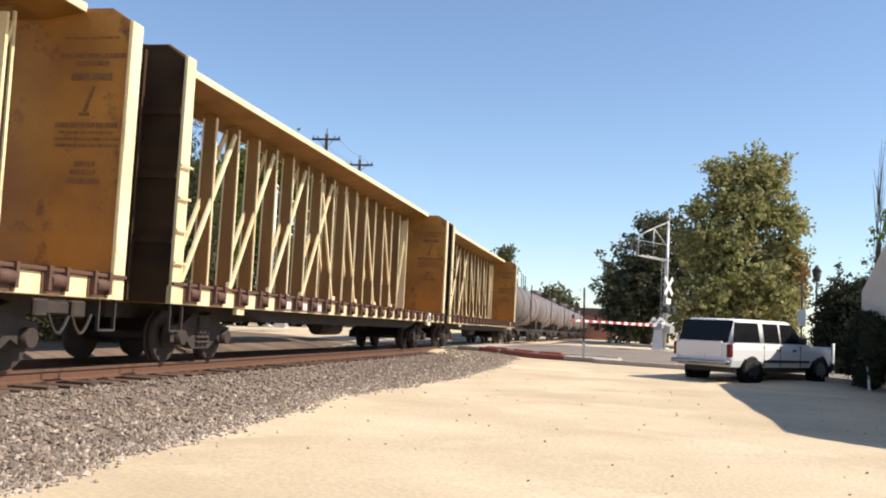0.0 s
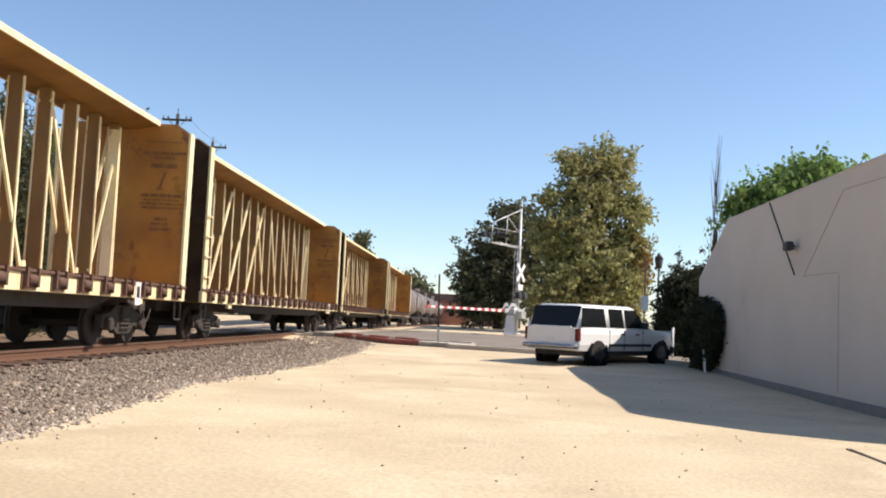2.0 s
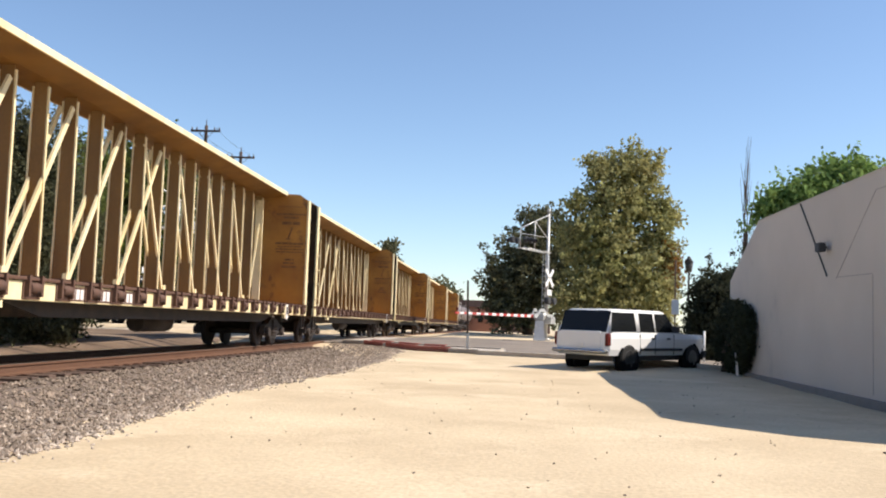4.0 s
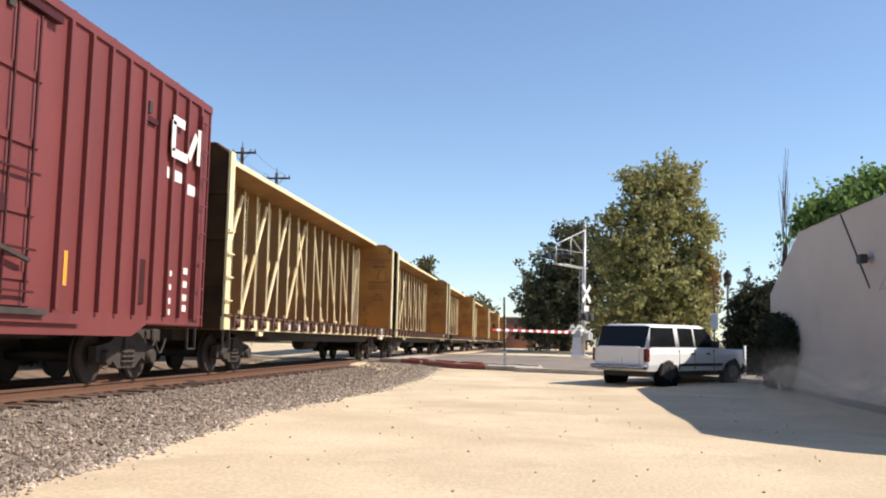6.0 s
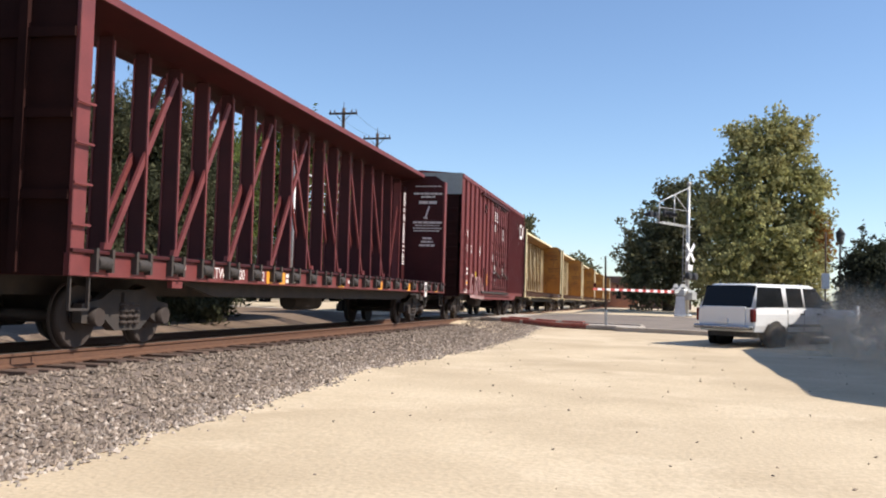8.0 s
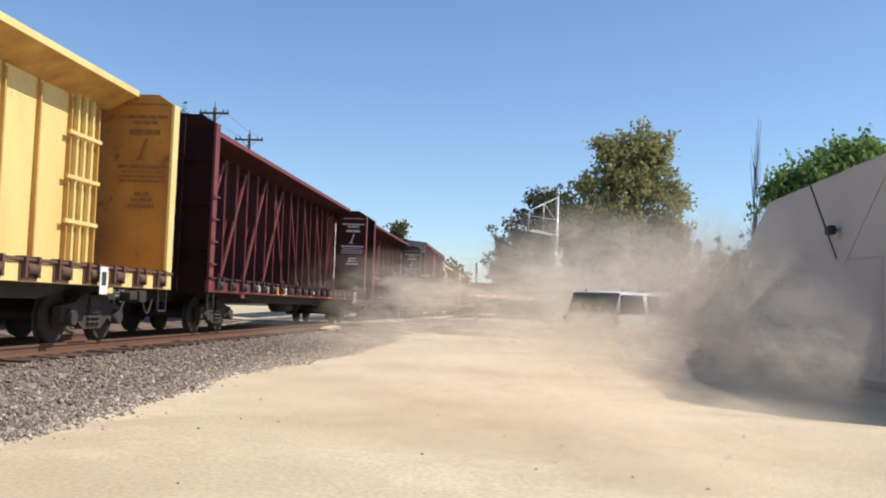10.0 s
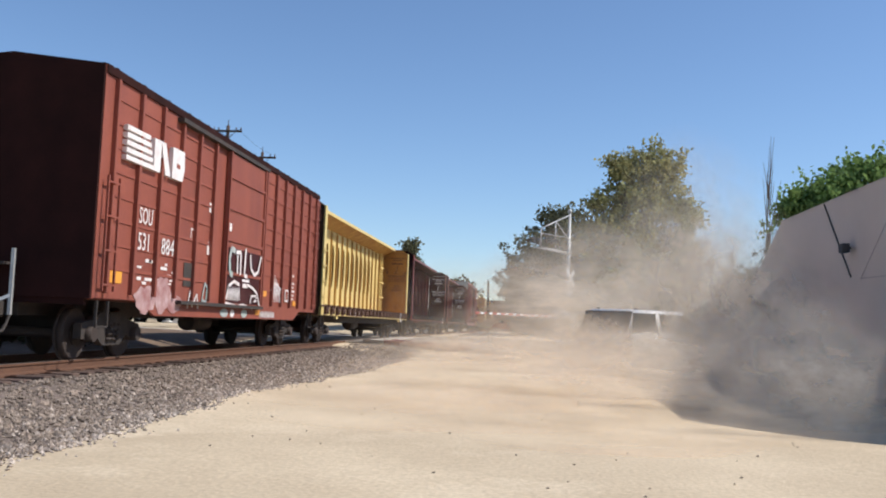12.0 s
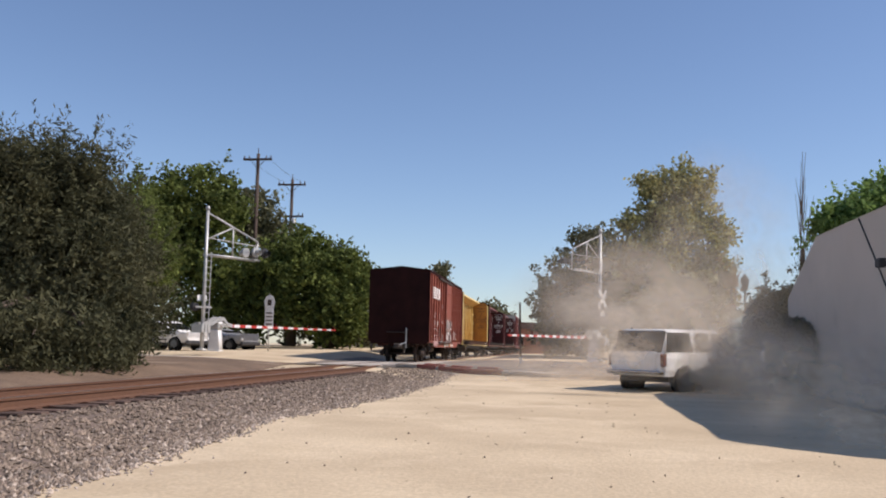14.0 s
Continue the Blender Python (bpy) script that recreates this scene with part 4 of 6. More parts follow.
        rim = [((a + b) / 2 + (b - a) / 2 * math.cos(k * math.tau / n) * rng.uniform(1 - jag, 1.05), (z0 + z1) / 2 + (z1 - z0) / 2 * math.sin(k * math.tau / n) * rng.uniform(1 - jag, 1.05)) for k in range(n)]
        if m == M_REFLECT_OR:
            rim = [(a, z0), (b, z0), (b, z1), (a, z1)]
        bm_poly(patch, rim, x + 0.002 + 0.001 * a, x + 0.007 + 0.001 * a)
        part("paint_patch", patch, m, car)
    # short cross ribs between the side posts
    first = None
    for k, y in enumerate(ys[:-1]):
        if ys[k + 1] - y > 1.2:
            continue
        for z in (1.5, 1.9, 2.3, 2.7, 3.1, 3.5, 3.9, 4.3):
            if first is None:
                first, at = part("cross_rib", box(hw, hw + 0.018, y + 0.06, ys[k + 1] - 0.06, z, z + 0.05), M_BOXRUST, car), (y, z)
            else:
                share("cross_rib", first, car, pose(0, y - at[0], z - at[1]))
    part("dark_panel", box(x, x + 0.012, 3.92, 4.5, 1.38, 1.85), M_DARKSTEEL, car)
    grab_ladder(car, hw + 0.09, 0.42, 1.25, 2.9, 4, M_BOXRUST)
    grab_ladder(car, hw + 0.09, length - 0.45, 1.25, 4.4, 8, M_BOXRUST)
    # hand brake end: platform, ladder, brake gear, marker device on the coupler
    part("brake_step", box(-0.6, 0.3, -0.3, 0.05, 1.5, 1.54), M_DARKSTEEL, car)
    wheel = bmesh.new()
    for k in range(12):
        a, b = k * math.tau / 12, (k + 1) * math.tau / 12
        bm_bar(wheel, (-0.6 + 0.28 * math.cos(a), -0.12, 2.4 + 0.28 * math.sin(a)), (-0.6 + 0.28 * math.cos(b), -0.12, 2.4 + 0.28 * math.sin(b)), 0.03, side=(0, 1, 0))
    part("brake_wheel", wheel, M_SHADE_BROWN, car)
    bar = bmesh.new()
    bm_bar(bar, (0.42, -0.25, 0.72), (0.42, -0.25, 1.75), 0.05)
    bm_bar(bar, (0.42, -0.25, 1.02), (0.1, -0.4, 0.85), 0.05)
    part("uncoupling_lever", bar, M_GALV, car)
    for sx in (-1, 1):
        for y in (0.5, length - 0.5):
            stirrup(car, sx * (hw - 0.02), y, 1.0, M_DARKSTEEL)
    return car


def tank_car(label, length):
    car = thing("tank_car", label, "rail car", group="cars of the freight train")
    running_gear(car, length, 1.9)
    shell = bmesh.new()
    zc, r, seg = 2.62, 1.48, 28
    rings = []
    for y, f in ((0.75, 0.02), (0.85, 0.45), (1.1, 0.78), (1.5, 0.95), (2.0, 1.0), (length - 2.0, 1.0), (length - 1.5, 0.95), (length - 1.1, 0.78), (length - 0.85, 0.45), (length - 0.75, 0.02)):
        rings.append([shell.verts.new((r * f * math.cos(i * math.tau / seg), y, zc + r * f * math.sin(i * math.tau / seg))) for i in range(seg)])
    for a, b in zip(rings, rings[1:]):
        for i in range(seg):
            shell.faces.new((a[i], a[(i + 1) % seg], b[(i + 1) % seg], b[i])).smooth = True
    part("shell", shell, M_TANK, car)
    for y in (4.5, length / 2, length - 4.5):
        part("band", bm_tube(bmesh.new(), (0, y - 0.05, zc), (0, y + 0.05, zc), r + 0.02, seg=28), M_DARKSTEEL, car)
    part("dome", bm_tube(bmesh.new(), (0, length / 2, zc + r - 0.1), (0, length / 2, zc + r + 0.45), 0.5, seg=16), M_TANK, car)
    for sx in (-1, 1):
        rail = bm_bar(bmesh.new(), (sx * 0.9, length / 2 - 1.3, zc + r + 0.75), (sx * 0.9, length / 2 + 1.3, zc + r + 0.75), 0.05)
        for yy in (-1.3, 0, 1.3):
            bm_bar(rail, (sx * 0.9, length / 2 + yy, zc + r - 0.4), (sx * 0.9, length / 2 + yy, zc + r + 0.75), 0.05)
        part("platform_rail", rail, M_DARKSTEEL, car)
    sill = box(-0.4, 0.4, 0.1, length - 0.1, 0.8, 1.12)
    for y in (2.0, length - 2.0):
        bm_box(sill, -1.3, 1.3, y - 0.4, y + 0.4, 1.0, 1.6)
    part("sill", sill, M_DARKSTEEL, car)
    grab_ladder(car, 1.52, length / 2, 1.2, 4.0, 8, M_DARKSTEEL)
    return car


# trailing end of each car along the train, counted from a mark on the rails
TRAIN = []
TRAIN.append((boxcar_slide("rust-red boxcar with sliding door and sprayed graffiti", 15.4), 22.75))
TRAIN.append((centerbeam("pale yellow centre-beam car with tall oval openings", 21.65, M_RUSTYEL, M_CREAM, M_ORANGE, 4.80, "oval", 3), 39.15))
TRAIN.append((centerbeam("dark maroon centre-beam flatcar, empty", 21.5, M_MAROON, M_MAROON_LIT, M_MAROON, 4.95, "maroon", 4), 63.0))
TRAIN.append((copy_thing(TRAIN[-1][0], pose(0, 0, 0)), 86.5))
TRAIN.append((boxcar_plug("tall faded red boxcar with double plug doors", 17.65), 110.6))
first_yellow = centerbeam("weathered yellow centre-beam flatcar, empty", 22.1, M_YELLOW_SHADED, M_YELLOW_LIT, M_ORANGE, 5.03, "open", 11)
TRAIN.append((first_yellow, 129.5))
for u in (152.8, 176.1, 199.5, 222.9, 246.0):
    TRAIN.append((copy_thing(first_yellow, pose(0, 0, 0)), u))
tanker = tank_car("grimy grey tank car", 17.4)
TRAIN.append((tanker, 269.4))
for k in range(1, 7):
    TRAIN.append((copy_thing(tanker, pose(0, 0, 0)), 269.4 + 18.6 * k))


def train_shift(t):
    """How far the train has run at t seconds, gathering speed a little."""
    return 16.45 * (t - 12.5) + 0.025 * (t * t - 156.25)
# ---- the lot, the wall and the crossing ----
def stucco_wall():
    wall = thing("wall_east", "pale grey stucco building wall with curved ends", "wall", kind="structure")
    far = [(28.7, 0.0), (28.7, 2.44), (30.98, 2.47), (31.02, 3.22), (27.6, 4.76)]
    near = [(15.2, 4.76), (14.7, 4.55), (14.1, 4.1), (13.4, 3.3), (12.8, 2.3), (12.4, 1.3), (12.2, 0.0)]
    part("wall_panel", bm_poly(bmesh.new(), far + near, 7.0, 7.4), M_STUCCO, wall)
    part("footing", bm_poly(bmesh.new(), [(28.6, 0.0), (28.6, 0.42), (12.4, 0.32), (12.4, 0.0)], 6.9, 7.0), M_STUCCO_DARK, wall, "dark footing along the wall base")
    cap = bmesh.new()
    bm_box(cap, 6.985, 7.42, 15.2, 27.6, 4.76, 4.785)
    part("coping", cap, M_STUCCO, wall)
    # thin relief lines and repaired edges
    for a, b, w in (((23.6, 4.75), (21.63, 2.88), 0.051), ((21.06, 2.8), (18.81, 4.41), 0.03), ((18.81, 4.41), (15.76, 4.34), 0.025), ((21.0, 2.82), (18.98, 2.79), 0.025), ((18.98, 2.75), (18.95, 0.45), 0.025)):
        side = (0, 1, 0) if abs(a[1] - b[1]) > abs(a[0] - b[0]) * 0.5 else (0, 0, 1)
        if w > 0.05:
            part("conduit", bm_bar(bmesh.new(), (6.985, *a), (6.985, *b), 0.04, 0.024, side=side), M_PLASTIC, wall)
        else:
            part("joint", bm_bar(bmesh.new(), (6.998, *a), (6.998, *b), w, 0.012, side=side), M_STUCCO_LINE, wall)
    # unseen blocks behind the wall, added to shade the front of the parked vehicle
    body = thing("building", "plain unseen stucco building body behind the curved wall, added to cast shade", "building", kind="structure")
    part("block", box(7.62, 13.5, 15.6, 28.4, 0, 4.68), M_STUCCO, body)
    part("rear_block", box(8.4, 13.5, 28.42, 33.0, 0, 5.3), M_STUCCO, body)
    lamp = thing("wall_lamp", "small dark floodlight on the stucco wall", "lamp")
    part("arm", box(6.86, 7.0, 21.65, 21.72, 3.50, 3.55), M_PLASTIC, lamp)
    part("housing", box(6.72, 6.88, 21.36, 21.66, 3.4, 3.6, bevel=0.02), M_PLASTIC, lamp)


stucco_wall()


def track():
    t = thing("railway_track", "rusty steel rails on weathered wooden ties", "railway track", kind="structure")
    for sx in (-1, 1):
        x = TRACK_X + sx * 0.755
        prof = [(-0.07, -0.17), (0.07, -0.17), (0.07, -0.155), (0.012, -0.13), (0.012, -0.05), (0.036, -0.035), (0.036, 0.0), (-0.036, 0.0), (-0.036, -0.035), (-0.012, -0.05), (-0.012, -0.13), (-0.07, -0.155)]
        part("rail", bm_poly_xz(bmesh.new(), [(x + a, RAIL_Z + b) for a, b in prof], -60, 420), M_RAIL, t)
        part("rail_head", box(x - 0.03, x + 0.03, -60, 420, RAIL_Z, RAIL_Z + 0.003), M_RAIL_TOP, t)
    tie = None
    rng = random.Random(8)
    for i in range(96):
        y = -6 + i * 0.5
        m = pose(TRACK_X + rng.uniform(-0.05, 0.05), y + rng.uniform(-0.03, 0.03), RAIL_Z - 0.26 + rng.uniform(-0.012, 0.012), 0, 0, rng.uniform(-1.5, 1.5))
        if tie is None:
            tie = part("tie", box(-1.3, 1.3, -0.115, 0.115, -0.09, 0.09, bevel=0.012), M_TIE, t, "", m)
        else:
            share("tie", tie, t, m)
        if y < 30:
            for sx in (-1, 1):
                if i == 0 and sx == -1:
                    plate = part("tie_plate", box(-0.17, 0.17, -0.09, 0.09, -0.006, 0.012), M_RAIL, t, "", pose(TRACK_X + sx * 0.755, y, RAIL_Z - 0.172))
                else:
                    share("tie_plate", plate, t, pose(TRACK_X + sx * 0.755, y, RAIL_Z - 0.172))
    bed = bmesh.new()
    bm_poly_xz(bed, [(TRACK_X - 4.0, -0.4), (TRACK_X + 4.0, -0.4), (TRACK_X + 1.75, RAIL_Z - 0.24), (TRACK_X - 1.75, RAIL_Z - 0.24)], 38, 420)
    part("ballast_bed", bed, M_BALLAST, t)


def toe_d(y):
    """How far the foot of the ballast lies from the middle of the track."""
    return 3.65 + 0.7 * smooth(15, 25, y) + 0.35 * smooth(14, 8, y) * 0.3 + 0.3 * noise.noise((0, y * 0.22, 3)) + 0.15 * noise.noise((0, y * 0.9, 7))


def ballast_z(x, y):
    d = x - TRACK_X
    toe = toe_d(y) if d > 0 else 3.4
    top = RAIL_Z - 0.22
    low = ground_z(x, y)
    a = abs(d)
    s = min(1.0, max(0.0, (a - 1.7) / (toe - 1.7)))
    z = top + (low - 0.12 - top) * s ** 0.85
    return z + 0.03 * noise.noise((x * 3, y * 3, 1))


track()
ballast = grid_mesh("ballast", steps([(TRACK_X - 4.2, TRACK_X + 5.3, 0.24)]), steps([(-8, 40, 0.24)]), ballast_z, M_BALLAST)
tagged(ballast, "grey-brown crushed stone railway ballast", "ballast", kind="structure")


def stones(name, count, spot, size, material, label, seed, category):
    """Loose broken stones, each a dented octahedron, in one mesh."""
    rng = np.random.default_rng(seed)
    base = np.array([(1, 0, 0), (0, 1, 0), (-1, 0, 0), (0, -1, 0), (0, 0, 1), (0, 0, -1)], float)
    tri = np.array([(0, 1, 4), (1, 2, 4), (2, 3, 4), (3, 0, 4), (1, 0, 5), (2, 1, 5), (3, 2, 5), (0, 3, 5)])
    verts, faces = [], []
    for k in range(count):
        x, y = spot(rng)
        s = rng.uniform(*size)
        a = rng.uniform(0, math.tau)
        c, n = math.cos(a), math.sin(a)
        p = base * rng.uniform(0.6, 1.25, (6, 1)) * (s, s * rng.uniform(0.6, 1), s * rng.uniform(0.5, 0.9))
        p = np.stack([p[:, 0] * c - p[:, 1] * n, p[:, 0] * n + p[:, 1] * c + p[:, 2] * 0.2, p[:, 2] + p[:, 0] * 0.25], 1)
        z = max(ballast_z(x, y) if abs(x - TRACK_X) < 5.2 else -9, ground_z(x, y))
        verts.append(p + (x, y, z + s * 0.25))
        faces.append(tri + 6 * k)
    me = bpy.data.meshes.new(name)
    me.from_pydata(np.concatenate(verts).tolist(), [], np.concatenate(faces).tolist())
    me.materials.append(material)
    return tagged(new(name, me), label, category, kind="stuff")


def near_slope(rng):
    y = 3 + 36 * rng.random() ** 1.5
    return TRACK_X + 1.3 + (toe_d(y) - 1.35) * rng.random() ** 0.8, y


def pale_slope(rng):
    y = 3 + 34 * rng.random() ** 1.5
    return TRACK_X + 1.9 + (toe_d(y) - 1.8) * rng.random() ** 0.5, y


def far_slope(rng):
    return TRACK_X - 1.3 - 1.9 * rng.random(), 8 + 30 * rng.random()


def toe_strip(rng):
    y = 4 + 32 * rng.random() ** 1.4
    return TRACK_X + toe_d(y) - 0.4 + abs(rng.normal(0, 0.26)), y


def lot_spot(rng):
    return rng.uniform(-5, 6.5), 3 + 26 * rng.random() ** 1.3


stones("ballast_stones", 24000, near_slope, (0.018, 0.05), M_STONE, "broken grey-brown ballast stones", 1, "stones")
stones("pale_stones", 4600, pale_slope, (0.018, 0.05), M_PALE_STONE, "pale broken ballast stones", 2, "stones")
stones("strewn_stones", 2400, toe_strip, (0.012, 0.036), M_PALE_STONE, "strewn stones at the foot of the ballast", 3, "stones")
stones("ballast_stones", 1500, far_slope, (0.03, 0.06), M_STONE, "broken ballast stones behind the rails", 4, "stones")
stones("lot_pebbles", 240, lot_spot, (0.006, 0.026), M_STONE, "scattered dark pebbles on the dirt", 5, "pebbles")


bank = grid_mesh("bank", steps([(-46, TRACK_X - 3.2, 0.8)]), steps([(4, 41.5, 0.8)]), lambda x, y: ground_z(x, y) + 0.03, M_BROWN_DIRT)
tagged(bank, "brown weedy dirt bank behind the rails", "ground", kind="structure")


def road_point(s, n):
    p = ROAD_WAY * s + ROAD_ACROSS * n
    return p.x, p.y, road_z(p.x, p.y)


def crossing():
    island = thing("kerb_island", "pale concrete kerb island with worn red paint", "kerb", kind="structure")
    kerb_run("slab", 31.9, 33.7, -23.4, -16.2, 0.07, M_CONCRETE, island)
    for n, runs in ((33.8, ((-22.48, -21.51), (-21.15, -20.2), (-19.91, -18.94))), (31.8, ((-21.54, -20.65), (-20.5, -17.68)))):
        last = -22.6
        for s0, s1 in runs:
            kerb_run("red_kerb", n - 0.1, n + 0.12, s0, s1, 0.15, M_RED_KERB, island)
            kerb_run("bare_kerb", n - 0.1, n + 0.12, last + 0.02, s0 - 0.02, 0.13, M_CONCRETE, island)
            last = s1
        kerb_run("bare_kerb", n - 0.1, n + 0.12, last + 0.02, -16.4, 0.12, M_CONCRETE, island)
    walk_strip = thing("pavement", "narrow pale concrete kerb and footway", "pavement", kind="structure")
    kerb_run("kerb", 31.2, 31.6, -16.2, 16, 0.10, M_CONCRETE, walk_strip)
    kerb_run("gutter", 31.6, 32.5, -16.2, 16, 0.02, M_CONCRETE, walk_strip)
    far_kerb = thing("pavement", "pale concrete footway beyond the road", "pavement", kind="structure")
    kerb_run("footway", 47.0, 48.6, -9, 30, 0.12, M_CONCRETE, far_kerb)
    left_kerb = thing("pavement", "pale concrete apron beside the crossing gate", "pavement", kind="structure")
    kerb_run("footway", 30.4, 31.6, -52, -29, 0.08, M_CONCRETE, left_kerb)
    panels = thing("crossing_panels", "worn concrete crossing panels between the rails", "road", kind="structure")
    for x0, x1 in ((-2.1, -0.86), (-0.65, 0.65), (0.86, 2.1)):
        for k in range(7):
            y0 = 39.2 + 2.45 * k - 0.476 * (x0 + x1) / 2
            part("panel", box(TRACK_X + x0, TRACK_X + x1, y0, y0 + 2.4, RAIL_Z - 0.15, RAIL_Z - 0.008, bevel=0.015), M_CONCRETE, panels)


crossing()


def crossing_signal(name, label, x, y, z, toward, arm_up):
    """A galvanised cantilever mast with lamps, crossbuck and gate."""
    ax, ay = ROAD_ACROSS.x * toward, ROAD_ACROSS.y * toward
    top = 7.0
    sig = thing(name, label, "crossing signal", pose(x, y, z))
    mast = bm_tube(bmesh.new(), (0, 0, 0), (0, 0, top), 0.10, 0.075, seg=12)
    bm_tube(mast, (0, 0, 0), (0, 0, 0.12), 0.26, seg=12)
    bm_tube(mast, (0, 0, top), (0, 0, top + 0.18), 0.13, 0.08, seg=10)
    part("mast", mast, M_GALV, sig)
    reach = 3.6
    thin = 0.68 if toward < 0 else 1.0
    arm = bmesh.new()
    for off in (-0.18, 0.18):
        ox, oy = -ay * off, ax * off
        bm_tube(arm, (ox, oy, 4.75), (ax * reach + ox, ay * reach + oy, 4.75), 0.05 * thin, seg=8)
    bm_tube(arm, (0, 0, top - 0.15), (ax * reach, ay * reach, 5.75), 0.05 * thin, seg=8)
    bm_tube(arm, (0, 0, 5.5), (ax * reach * 0.5, ay * reach * 0.5, 6.3), 0.04 * thin, seg=8)
    for f, zt in ((0.5, 6.25), (1.0, 5.75)):
        bm_tube(arm, (ax * reach * f, ay * reach * f, 4.75), (ax * reach * f, ay * reach * f, zt), 0.04 * thin, seg=8)
    bm_tube(arm, (0, 0, 5.6), (ax * reach, ay * reach, 5.5), 0.025 * thin, seg=6)
    part("cantilever", arm, M_GALV, sig)
    for f in (0.86, 1.04):
        for side in (-1, 1):
            cx, cy = ax * reach * f - ay * 0.3 * side, ay * reach * f + ax * 0.3 * side
            head = bm_tube(bmesh.new(), (cx, cy, 5.15), (cx - ay * 0.15 * side, cy + ax * 0.15 * side, 5.15), 0.25 * thin, seg=14)
            bm_tube(head, (cx - ay * 0.15 * side, cy + ax * 0.15 * side, 5.15), (cx - ay * 0.4 * side, cy + ax * 0.4 * side, 5.12), 0.15 * thin, 0.15 * thin, seg=10, caps=False)
            part("lamp_head", head, M_GALV if f < 1 and toward > 0 else M_PLASTIC, sig)
    # crossbuck
    buck = bmesh.new()
    wx, wy = ROAD_WAY.x * -toward, ROAD_WAY.y * -toward
    for s in (-1, 1):
        bm_bar(buck, (wx * 0.14 - ax * 0.5 * s, wy * 0.14 - ay * 0.5 * s, 2.95 if s > 0 else 2.95), (wx * 0.14 + ax * 0.5 * s, wy * 0.14 + ay * 0.5 * s, 3.85), 0.22, 0.02, side=(ax, ay, 0))
    if toward < 0:
        part("crossbuck", buck, M_SIGN, sig, "white crossed boards")
    part("track_sign", bm_bar(bmesh.new(), (wx * 0.14 - ax * 0.3, wy * 0.14 - ay * 0.3, 2.6), (wx * 0.14 + ax * 0.3, wy * 0.14 + ay * 0.3, 2.6), 0.3, 0.02, side=(0, 0, 1)), M_SIGN, sig)
    for s in (-1, 1):
        cx, cy = ax * 0.38 * s + wx * 0.1, ay * 0.38 * s + wy * 0.1
        part("flasher", bm_tube(bmesh.new(), (cx, cy, 2.15), (cx + wx * 0.25, cy + wy * 0.25, 2.15), 0.2, seg=14), M_PLASTIC, sig)
    part("flasher_bar", bm_bar(bmesh.new(), (-ax * 0.5, -ay * 0.5, 2.15), (ax * 0.5, ay * 0.5, 2.15), 0.08, side=(0, 0, 1)), M_GALV, sig)
    rung = None
    for k in range(14):
        if rung is None:
            rung = part("ladder_rung", bm_bar(bmesh.new(), (-wx * 0.2 - ax * 0.18, -wy * 0.2 - ay * 0.18, 0.6), (-wx * 0.2 + ax * 0.18, -wy * 0.2 + ay * 0.18, 0.6), 0.025, side=(0, 0, 1)), M_GALV, sig)
        else:
            share("ladder_rung", rung, sig, pose(0, 0, 0.32 * k))
    for f in (-0.18, 0.18):
        part("ladder_rail", bm_bar(bmesh.new(), (-wx * 0.2 + ax * f, -wy * 0.2 + ay * f, 0.5), (-wx * 0.2 + ax * f, -wy * 0.2 + ay * f, 4.9), 0.03, side=(ax, ay, 0)), M_GALV, sig)
    # gate: cabinet, counterweights and a striped arm
    gate = thing("crossing_gate", "lowered red and white striped crossing gate", "crossing gate", pose(x + ax * 0.9, y + ay * 0.9, z))
    cab = loft([(-0.26, [(-0.3, 0), (0.3, 0), (0.2, 1.05), (-0.2, 1.05)]), (0.26, [(-0.3, 0), (0.3, 0), (0.2, 1.05), (-0.2, 1.05)])])
    bm_box(cab, -0.3, 0.3, -0.3, 0.3, 0, 0.06)
    part("pedestal", cab, M_SIGN, gate, "white tapered gate pedestal")
    head = box(-0.25, 0.25, -0.27, 0.27, 1.06, 1.45, bevel=0.06)
    bm_tube(head, (-0.34, 0, 1.32), (0.34, 0, 1.32), 0.14, seg=12)
    part("mechanism_head", head, M_GALV, gate)
    knots = [(-1.25, 1.0), (-1.15, 1.3), (-0.5, 1.36), (0.0, 1.62), (0.35, 1.6), (0.62, 1.34), (1.0, 1.28)]
    for side in (-1, 1):
        bent = bmesh.new()
        rings = []
        for k, (u, w) in enumerate(knots):
            off = side * (0.3 - 0.03 * k)
            rings.append([bent.verts.new((ax * u - ay * (off + e), ay * u + ax * (off + e), w + h)) for e, h in ((-0.025, -0.09), (0.025, -0.09), (0.025, 0.09), (-0.025, 0.09))])
        for a, b in zip(rings, rings[1:]):
            for k in range(4):
                bent.faces.new((a[k], a[(k + 1) % 4], b[(k + 1) % 4], b[k]))
        bent.faces.new(rings[0])
        bent.faces.new(rings[-1][::-1])
        part("arm_bracket", bent, M_GALV, gate)
    for k in range(3):
        u = -1.2 + 0.2 * k
        part("counterweight", bm_bar(bmesh.new(), (ax * u - ay * 0.36, ay * u + ax * 0.36, 1.1), (ax * u + ay * 0.36, ay * u - ax * 0.36, 1.1), 0.4, 0.16, side=(0, 0, 1)), M_GALV, gate)
    length, n = 9.4, 22
    for k in range(n):
        a, b = 0.4 + (length - 0.4) * k / n, 0.4 + (length - 0.4) * (k + 1) / n
